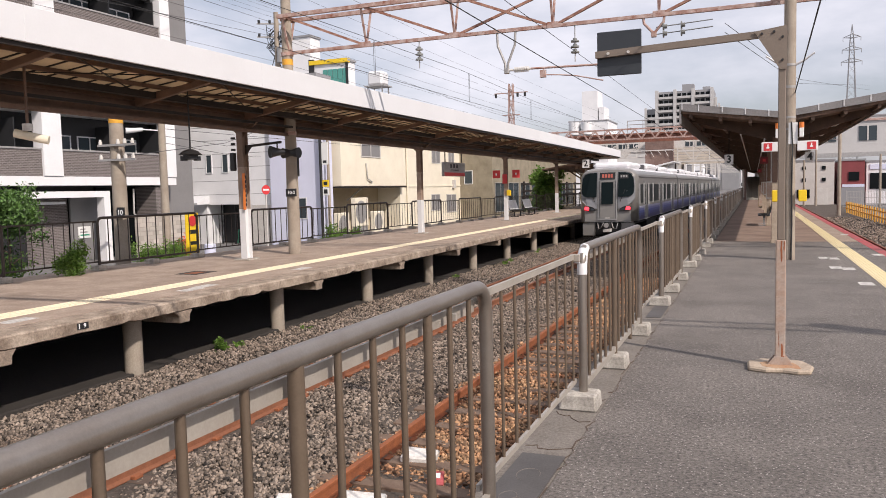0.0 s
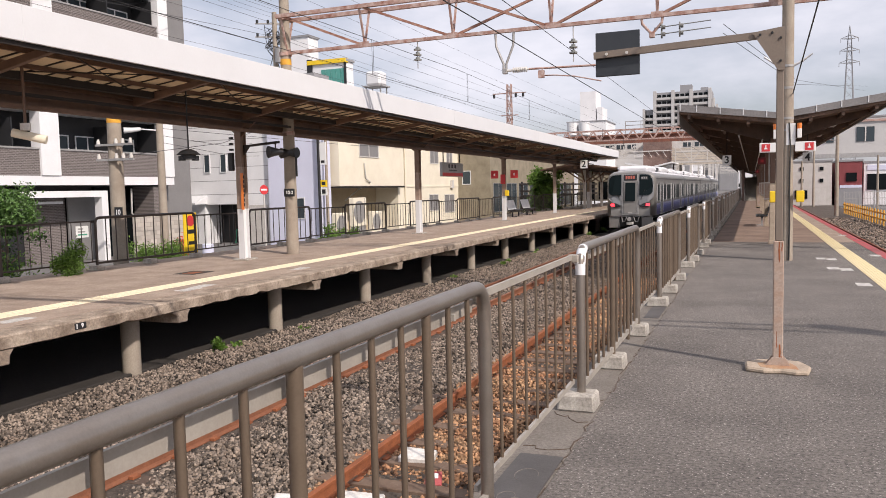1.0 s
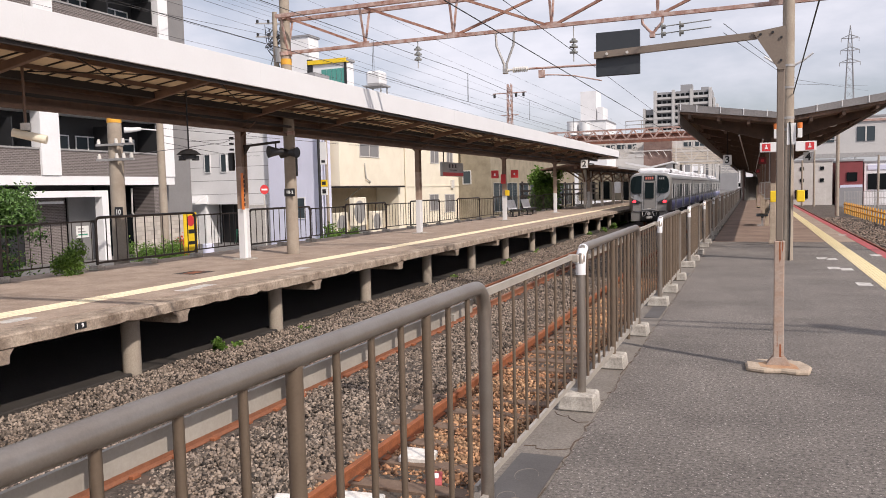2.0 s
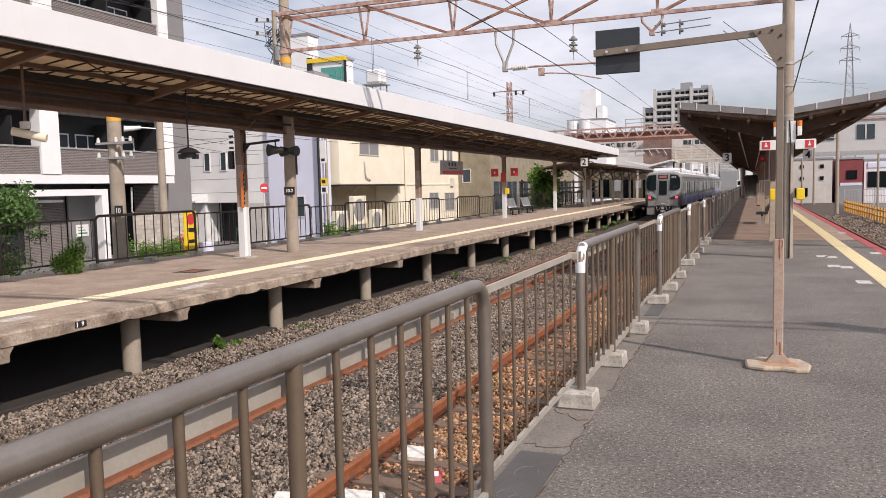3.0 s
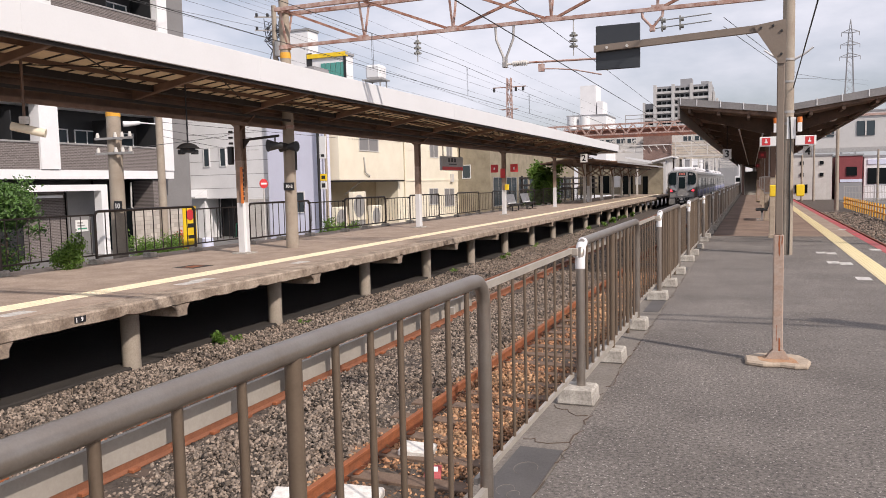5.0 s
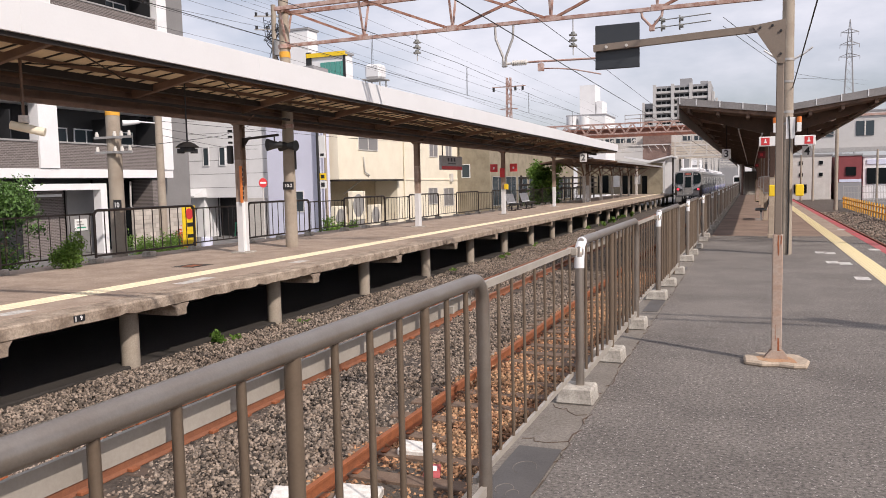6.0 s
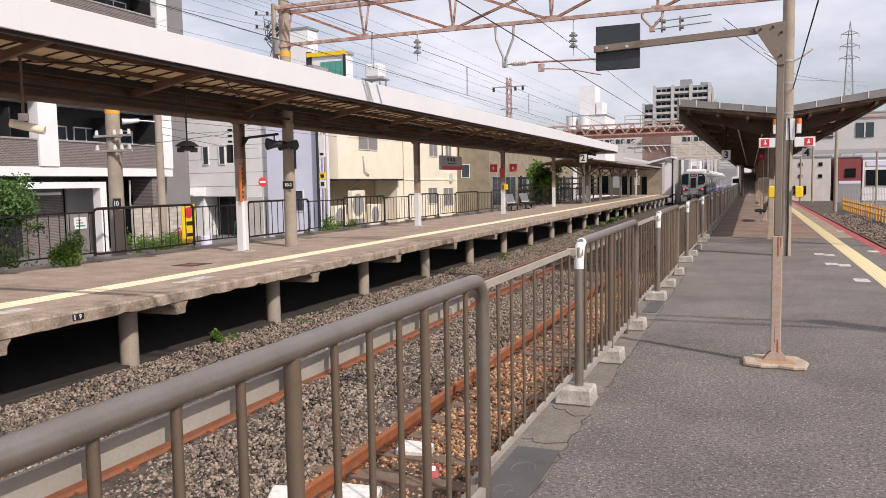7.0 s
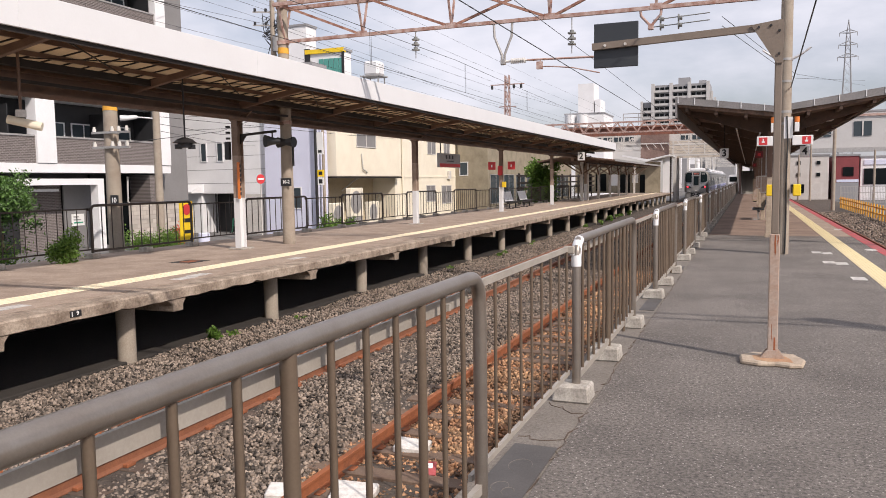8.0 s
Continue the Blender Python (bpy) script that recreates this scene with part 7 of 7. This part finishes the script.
# ---- street behind the far platform ----
def street():
    ten = concrete_pole(-17.0, 17.35, 0.22, 0.19, 5.8, "thick concrete pole with a number plate behind the fence", -1.4)
    for z in (4.2, 4.62):
        bm = bmesh.new()
        bar(bm, (-0.45, -0.26, z), (0.85, -0.2, z), 0.06, 0.06)
        part("bracket", bm, GREY_STEEL, ten)
        for d in (-0.4, 0.25, 0.5, 0.78):
            bm = bmesh.new()
            drum(bm, d, -0.22, z + 0.075, 0.05, 0.09, 8)
            drum(bm, d, -0.22, z + 0.145, 0.035, 0.05, 8)
            part("insulator", bm, PORCELAIN, ten)
        bm = bmesh.new()
        drum(bm, 0, 0, z, 0.215, 0.06, 18)
        part("band", bm, GREY_STEEL, ten)
    plate = block("number_plate", BLACK, ten, 0.10, 0.36, -0.25, -0.21, 2.55, 2.85)
    letters("10", 0.2, SIGN_WHITE, plate, Matrix.Translation((0.22, -0.254, 2.70)) @ pose(0, 0, 0, 90, 0, 0))
    bm = bmesh.new()
    drum(bm, 0, 0, 5.35, 0.20, 0.2, 18)
    part("yellow_band", bm, FENCE_YELLOW, ten, "yellow cap band")
    lamp = concrete_pole(-24.0, 27.1, 0.19, 0.15, 6.3, "concrete street pole with a white street lamp", -1.4)
    bm = bmesh.new()
    tube(bm, [(0, 0, 6.0), (-0.5, -0.6, 6.05)], 0.03, 6)
    tube(bm, [(-0.5, -0.6, 6.05), (-0.7, -0.9, 6.0), (-0.9, -1.15, 5.98)], 0.08, 10, 0.13)
    part("street_lamp", bm, WHITE_PAINT, lamp, "white street lamp head")
    for x, y, h in ((-26.5, 36.6, 6.0), (-23.6, 40.6, 7.5)):
        concrete_pole(x, y, 0.1, 0.08, h, "slim pole behind the platform", -1.4)
    def behind_house(x, y, z):
        """The utility pole stands behind the white house; its lines end there too."""
        return (x * 1.36, y * 1.36, 1.7 + (z - 1.7) * 1.36) if (x, y) == (-24, 36.3) else (x, y, z)

    util = concrete_pole(-32.64, 49.37, 0.17, 0.13, 12.9, "tall utility pole with crossarms and tangled wires", -2.52)
    util.scale = (1.36, 1.36, 1.36)
    for z in (11.6, 12.3):
        bm = bmesh.new()
        bar(bm, (-0.9, -0.5, z), (0.7, 0.4, z), 0.07, 0.07)
        part("cross_arm", bm, GREY_STEEL, util)
        for d in (-0.8, -0.3, 0.5):
            bm = bmesh.new()
            drum(bm, d, d * 0.55, z + 0.1, 0.07, 0.18, 8)
            part("insulator", bm, BLACK, util)
    rng = random.Random(2)
    for k in range(22):
        a = [rng.uniform(-0.75, 0.55) for _ in range(6)]
        top = rng.uniform(11.2, 12.4)
        bm = bmesh.new()
        tube(bm, [(a[0], 0.1, top), (a[1], -0.1, top - 0.5), (a[2], 0.1, top - 0.9 + 0.3 * a[4]), (a[3] * 0.5, 0, top - rng.uniform(0.8, 1.8))], 0.02, 5)
        part("cable_loop", bm, BLACK, util)
    bm = bmesh.new()
    drum(bm, 0.3, 0, 10.6, 0.28, 0.8, 14)
    part("transformer", bm, GREY_STEEL, util)
    for x, y, z, x2, y2, z2 in ((-24, 36.3, 10.9, -24.3, 2, 11.6), (-24, 36.3, 10.2, -25, 2, 9.2), (-24, 36.3, 10.9, -22, 110, 11.0), (-24, 36.3, 10.2, -24, 110, 9.0),
                                (-24, 27.1, 4.4, -30, 44, 5.2), (-24, 27.1, 4.1, -30, 46, 4.4), (-24, 36.3, 5.0, -33, 52, 4.8), (-17, 17.4, 2.9, -24, 36.3, 5.6), (-24, 27.1, 4.7, -23, 60, 5.4)):
        wire("slack black service cable over the street", [behind_house(x, y, z), ((x + x2) / 2, (y + y2) / 2, (z + z2) / 2 - 0.35), behind_house(x2, y2, z2)], 0.011)
    for k in range(6):
        wire("thin service wire fanning out from the utility pole", [behind_house(-24, 36.3, 12.3 - 0.22 * k), (-25.5 - 0.5 * k, 20, 12.9 - 0.1 * k), (-27 - 0.8 * k, 2, 13.6 + 0.25 * k)], 0.007)
    sign = thing("no_entry_sign", "round red no-entry sign with a white bar", "road sign", -26.0, 37.6, 0)
    bm = bmesh.new()
    tube(bm, [(0, 0, -1.4), (0, 0, 2.3)], 0.04, 8)
    part("pole", bm, LIGHT_STEEL, sign)
    bm = bmesh.new()
    drum(bm, 0.05, -0.02, 2.0, 0.27, 0.02, 24, "x")
    disc = part("disc", bm, SIGN_RED, sign)
    disc.rotation_euler = (0, 0, radians(-25))
    block("white_bar", SIGN_WHITE, disc, 0.061, 0.068, -0.21, 0.17, 1.95, 2.05)
    for text_x, y0, y1, z0, z1, colour in ((-18, 21.25, 21.9, -0.25, 1.15, SIGN_YELLOW),):
        ban = thing("yellow_banner", "yellow notice banner with red markings behind the fence", "banner", text_x, y0, 0)
        block("cloth", colour, ban, -0.02, 0.02, 0, y1 - y0, z0, z1, "", 0.004)
        bm = bmesh.new()
        drum(bm, 0.026, 0.33, z1 - 0.28, 0.19, 0.012, 20, "x")
        part("red_mark", bm, SIGN_RED, ban, "round red mark")
        block("text_bar", BLACK, ban, 0.02, 0.026, 0.2, 0.5, z1 - 0.72, z1 - 0.58)
        block("text_bar", BLACK, ban, 0.02, 0.026, 0.2, 0.5, z0 + 0.3, z0 + 0.42)
        block("post", GREY_STEEL, ban, -0.05, -0.021, 0.3, 0.36, -1.4, z1)
    for y0, y1 in ((20.0, 25.0), (25.5, 31.0), (31.5, 37.0)):
        tagged(block("road_line", WHITE_PAINT, None, -22.0, -21.8, y0, y1, -1.37, -1.352), "white painted line along the side street", "road marking", kind="structure")
    bar_ob = thing("barrier", "green tubular barrier before the garage", "barrier", -31.0, 41.5, -1.36, "green barriers")
    bm = bmesh.new()
    tube(bm, [(0, 0, 0), (0, 0.15, 0.85), (0, 1.35, 0.85), (0, 1.5, 0)], 0.05, 8)
    part("tube", bm, GREEN_PAINT, bar_ob)
    copy_thing(bar_ob, pose(-31.0, 43.6, -1.36))
    bin_ob = thing("plastic_drum", "pale blue plastic drum at the street side", "drum", -24.5, 30.6, -1.36)
    bm = bmesh.new()
    drum(bm, 0, 0, 0.38, 0.27, 0.76, 16)
    part("body", bm, LILAC_WALL, bin_ob, "", 0.03)
    for y0, y1, z0, z1, label in ((28.87, 29.64, -0.22, 0.36, "white notice board on the grey shutter door"),
                                  (30.08, 30.44, -0.10, 0.45, "small white notice on the grey shutter door")):
        nb = thing("notice_board", label, "sign", -31.08, 0, 0)
        block("board", SIGN_WHITE, nb, -0.02, 0.02, y0, y1, z0, z1, "", 0.003)
        for k in range(3):
            z = z0 + (z1 - z0) * (0.2 + 0.25 * k)
            block("text_bar", GREY_STEEL if k else GREEN_PAINT, nb, 0.02, 0.026, y0 + 0.1, y1 - 0.1 - 0.12 * k, z, z + 0.07)



street()


def side_sign():
    ob = thing("pole_sign", "dark pole with stacked yellow and white sign boards", "sign", -23.75, 40.0, 0)
    bm = bmesh.new()
    tube(bm, [(0, 0, -1.4), (0, 0, 6.4)], 0.09, 10)
    part("pole", bm, BLACK, ob)
    for z0, z1, colour in ((4.9, 5.3, SIGN_YELLOW), (3.4, 4.7, SIGN_WHITE), (2.1, 2.5, SIGN_YELLOW), (1.6, 2.05, SIGN_WHITE)):
        board = block("board", colour, ob, 0.1, 0.5, -0.04, 0.04, z0, z1, "coloured sign board")
        block("text_bar", BLACK, board, 0.18, 0.42, -0.046, -0.04, z0 + 0.1, z1 - 0.1 if z1 - z0 < 1 else z0 + 0.25)


side_sign()


# ---- plants ----
def leaf_cloud(name, material, parent, centre, spread, count, leaf, seed, long=1.6):
    """Many small bent leaves round a few clumps, with an uneven outline."""
    rng = np.random.default_rng(seed)
    clumps = rng.normal(size=(max(5, count // 120), 3)) * 0.48
    pick = clumps[rng.integers(0, len(clumps), count)]
    at = (pick + rng.normal(size=(count, 3)) * 0.24) * np.array(spread) + np.array(centre)
    a = rng.normal(size=(count, 3))
    a /= np.linalg.norm(a, axis=1, keepdims=True)
    b = np.cross(a, rng.normal(size=(count, 3)))
    b /= np.linalg.norm(b, axis=1, keepdims=True)
    n = np.cross(a, b)
    s = leaf * rng.uniform(0.6, 1.3, (count, 1))
    verts = np.stack([at - a * s * long * 0.5, at + b * s * 0.4 + n * s * 0.12, at + a * s * long * 0.5, at - b * s * 0.4 + n * s * 0.12], 1).reshape(-1, 3)
    faces = [(4 * i, 4 * i + 1, 4 * i + 2, 4 * i + 3) for i in range(count)]
    data = bpy.data.meshes.new(name)
    data.from_pydata(verts.tolist(), [], faces)
    data.materials.append(material)
    ob = new(name, data)
    ob.parent = parent
    return ob


def shrub(name, label, x, y, z, spread, count, leaf, seed, material=None, trunk=0.04, group="", lift=1.0):
    ob = thing(name, label, "tree" if "tree" in name else "bush", x, y, z, group)
    rng = random.Random(seed)
    bm = bmesh.new()
    top = spread[2] * (lift + 0.1)
    tube(bm, [(0, 0, -0.05), (0.03, 0.02, top * 0.5), (0, 0.05, top)], trunk, 8, trunk * 0.4)
    for k in range(6):
        a = rng.uniform(0, 6.28)
        h = top * rng.uniform(0.25, 0.7)
        tube(bm, [(0, 0, h), (math.cos(a) * spread[0] * 0.3, math.sin(a) * spread[1] * 0.3, h + spread[2] * 0.25), (math.cos(a) * spread[0] * 0.6, math.sin(a) * spread[1] * 0.6, h + spread[2] * 0.5)], trunk * 0.4, 5, trunk * 0.15)
    part("trunk", bm, BARK, ob)
    crown = leaf_cloud("crown", material or LEAF, ob, (0, 0, spread[2] * lift), spread, count, leaf, seed)
    return ob


shrub("tree", "leafy green young tree behind the platform fence", -17.9, 14.35, -1.36, (0.58, 0.58, 0.50), 17000, 0.065, 11, MID_LEAF, 0.06, "", 5.6)
shrub("bush", "low light green bush growing at the platform fence", -14.25, 12.95, 0.0, (0.27, 0.30, 0.32), 3200, 0.042, 12)
shrub("bush", "dark green bush below the young tree", -18.2, 14.0, -1.36, (0.55, 0.65, 0.75), 7000, 0.06, 19, DARK_LEAF, 0.05, "", 1.5)
shrub("bush", "yellow-green bush at the foot of the fence", -16.0, 12.4, -1.36, (0.5, 0.9, 0.85), 4000, 0.055, 13)
for k, (y, seed) in enumerate(((23.6, 14), (24.5, 15), (25.3, 16))):
    shrub("bush", "green and yellow flower bed bush by the street", -22.0, y, -1.36, (0.5, 0.6, 0.62), 2200, 0.06, seed, LEAF, 0.03, "flower bed bushes")
shrub("bush", "orange-red flowering bush by the street", -22.0, 26.0, -1.36, (0.45, 0.45, 0.62), 1600, 0.06, 17, FLOWER, 0.03)
for x, y, seed in ((-29.0, 49.0, 22), (-21.5, 37.6, 23), (-20.5, 36.6, 24), (-19.0, 35.0, 25)):
    shrub("bush", "tall green weeds beyond the fence", x, y, -1.36, (0.6, 0.9, 0.5), 1500, 0.1, seed, LEAF, 0.03, "weeds beyond the fence")


def palm():
    ob = thing("palm_tree", "dark green bushy palm behind the platform bench", "tree", -15.35, 59.6, -1.36)
    bm = bmesh.new()
    tube(bm, [(0, 0, -0.05), (0.1, 0, 1.5), (0, 0, 3.2)], 0.24, 12, 0.2)
    part("trunk", bm, BARK, ob)
    rng = random.Random(8)
    verts, faces = [], []
    for k in range(70):
        a, lift = rng.uniform(0, 6.28), rng.uniform(-0.1, 1.3)
        size = rng.uniform(0.7, 1.35)
        base = Vector((0, rng.uniform(-0.8, 1.6), rng.uniform(1.6, 4.0)))
        out = Vector((math.cos(a), math.sin(a), 0))
        side = Vector((-out.y, out.x, 0))
        for j in range(14):
            f = (j + 1) / 14
            p = base + out * size * f + Vector((0, 0, lift * f * size * 0.6 - 1.1 * f * f))
            for s in (-1, 1):
                i = len(verts)
                q = p + side * s * 0.4 * math.sin(math.pi * (0.15 + 0.8 * f)) + out * 0.2 + Vector((0, 0, -0.1))
                verts += [tuple(p - out * 0.05), tuple(p + out * 0.16), tuple(q)]
                faces.append((i, i + 1, i + 2))
    data = bpy.data.meshes.new("fronds")
    data.from_pydata(verts, [], faces)
    data.materials.append(LEAF)
    crown = new("fronds", data)
    crown.parent = ob
    leaf_cloud("undergrowth", MID_LEAF, ob, (0.2, 0.6, 1.6), (0.9, 2.2, 1.3), 2800, 0.18, 31)
    leaf_cloud("crown", LEAF, ob, (0.0, 0.3, 3.6), (0.85, 1.1, 1.0), 3200, 0.17, 32)


palm()
for x, y, s, seed in ((-9.05, 11.6, 0.16, 41), (-9.0, 11.95, 0.1, 42), (-8.85, 14.1, 0.08, 43), (-9.0, 23.5, 0.12, 46), (-8.9, 28.4, 0.10, 44), (-8.95, 29.3, 0.12, 45), (-8.9, 33.4, 0.12, 47), (-9.0, 46, 0.16, 50), (-9.0, 51, 0.18, 51), (-9.1, 55, 0.22, 48), (-9.1, 59, 0.2, 49), (-9.0, 64, 0.2, 52)):
    shrub("weed", "small bright green weed growing in the ballast", x, y, BED_Z + 0.02, (s, s * 1.4, s), 160, s * 0.5, seed, LEAF, 0.008, "weeds in the ballast")


# ---- things on the disused track ----
def track_clutter():
    for x, y, w, l, turn in ((-3.40, 7.62, 0.20, 0.28, 12), (-3.40, 6.25, 0.22, 0.36, 18), (-4.05, 6.05, 0.16, 0.26, 25), (-2.55, 6.1, 0.18, 0.34, 8)):
        ob = thing("concrete_slab", "pale broken concrete slab lying in the ballast", "slab", x, y, BED_Z + 0.0, "slabs on the disused track")
        ob.rotation_euler = (0.08, 0.05, radians(turn))
        bm = bmesh.new()
        prism(bm, [(-w, -l * 0.5), (w * 0.8, -l * 0.55), (w, l * 0.4), (-w * 0.9, l * 0.5)], "z", 0.0, 0.10)
        part("slab", bm, SLAB_WHITE, ob, "", 0.015)
    ob = thing("marker_board", "small red marker board with a white figure on the track", "marker", -2.95, 6.95, BED_Z)
    board = block("board", RED_PAINT, ob, -0.085, 0.085, -0.02, 0.02, 0.02, 0.19, "", 0.005)
    board.rotation_euler = (radians(-58), 0, 0.3)
    block("text_bar", SIGN_WHITE, board, -0.05, 0.05, -0.026, -0.02, 0.10, 0.16)


track_clutter()


# ---- a second train far up the line ----
def far_train():
    ob = thing("oncoming_train", "far white commuter train with a dark front", "train", -3.6, 230, RAIL_Z)
    half = arch(1.45, 0.95, 3.55, 0.42)
    outline = half + [(-x, z) for x, z in half[-2::-1]]
    bm = bmesh.new()
    prism(bm, outline, "y", 0, 38)
    part("car_body", bm, TRAIN_WHITE, ob, "pale car body")
    block("front_window", DARK_GLASS, ob, -1.2, 1.2, -0.04, -0.003, 1.7, 3.0, "dark front window")
    block("front_skirt", UNDERFLOOR, ob, -1.2, 1.2, -0.02, 37, 0.2, 0.93, "dark underframe")
    for s in (-1, 1):
        for k in range(5):
            block("window", DARK_GLASS, ob, *sorted((s * 1.45, s * 1.46)), 2 + 7 * k, 7 + 7 * k, 1.8, 2.7)
    return ob


second_train = far_train()


# ---- movement ----
def motions():
    # the train draws away at an even pace; far off another one comes nearer
    rows = [(0.0, -6.75, 38.7), (0.5, -6.70, 42.4), (1.0, -6.66, 46.5), (1.5, -6.62, 50.7), (3.0, -6.50, 62.9),
            (4.0, -6.43, 71.2), (6.0, -6.26, 86.4), (8.0, -6.05, 100.5)]
    turns = {0.0: -0.55, 0.5: -0.42, 1.0: -0.30, 1.5: -0.2, 3.0: -0.05, 4.0: 0.0, 6.0: 0.05, 8.0: 0.0}
    walk(train, [(t, pose(x, y, RAIL_Z + 0.10, 0, 0, turns[t])) for t, x, y in rows])
    walk(second_train, [(t, pose(-3.6, 330 - 14.0 * t, RAIL_Z)) for t in (0.0, 2.0, 4.0, 6.0, 8.0)])


motions()
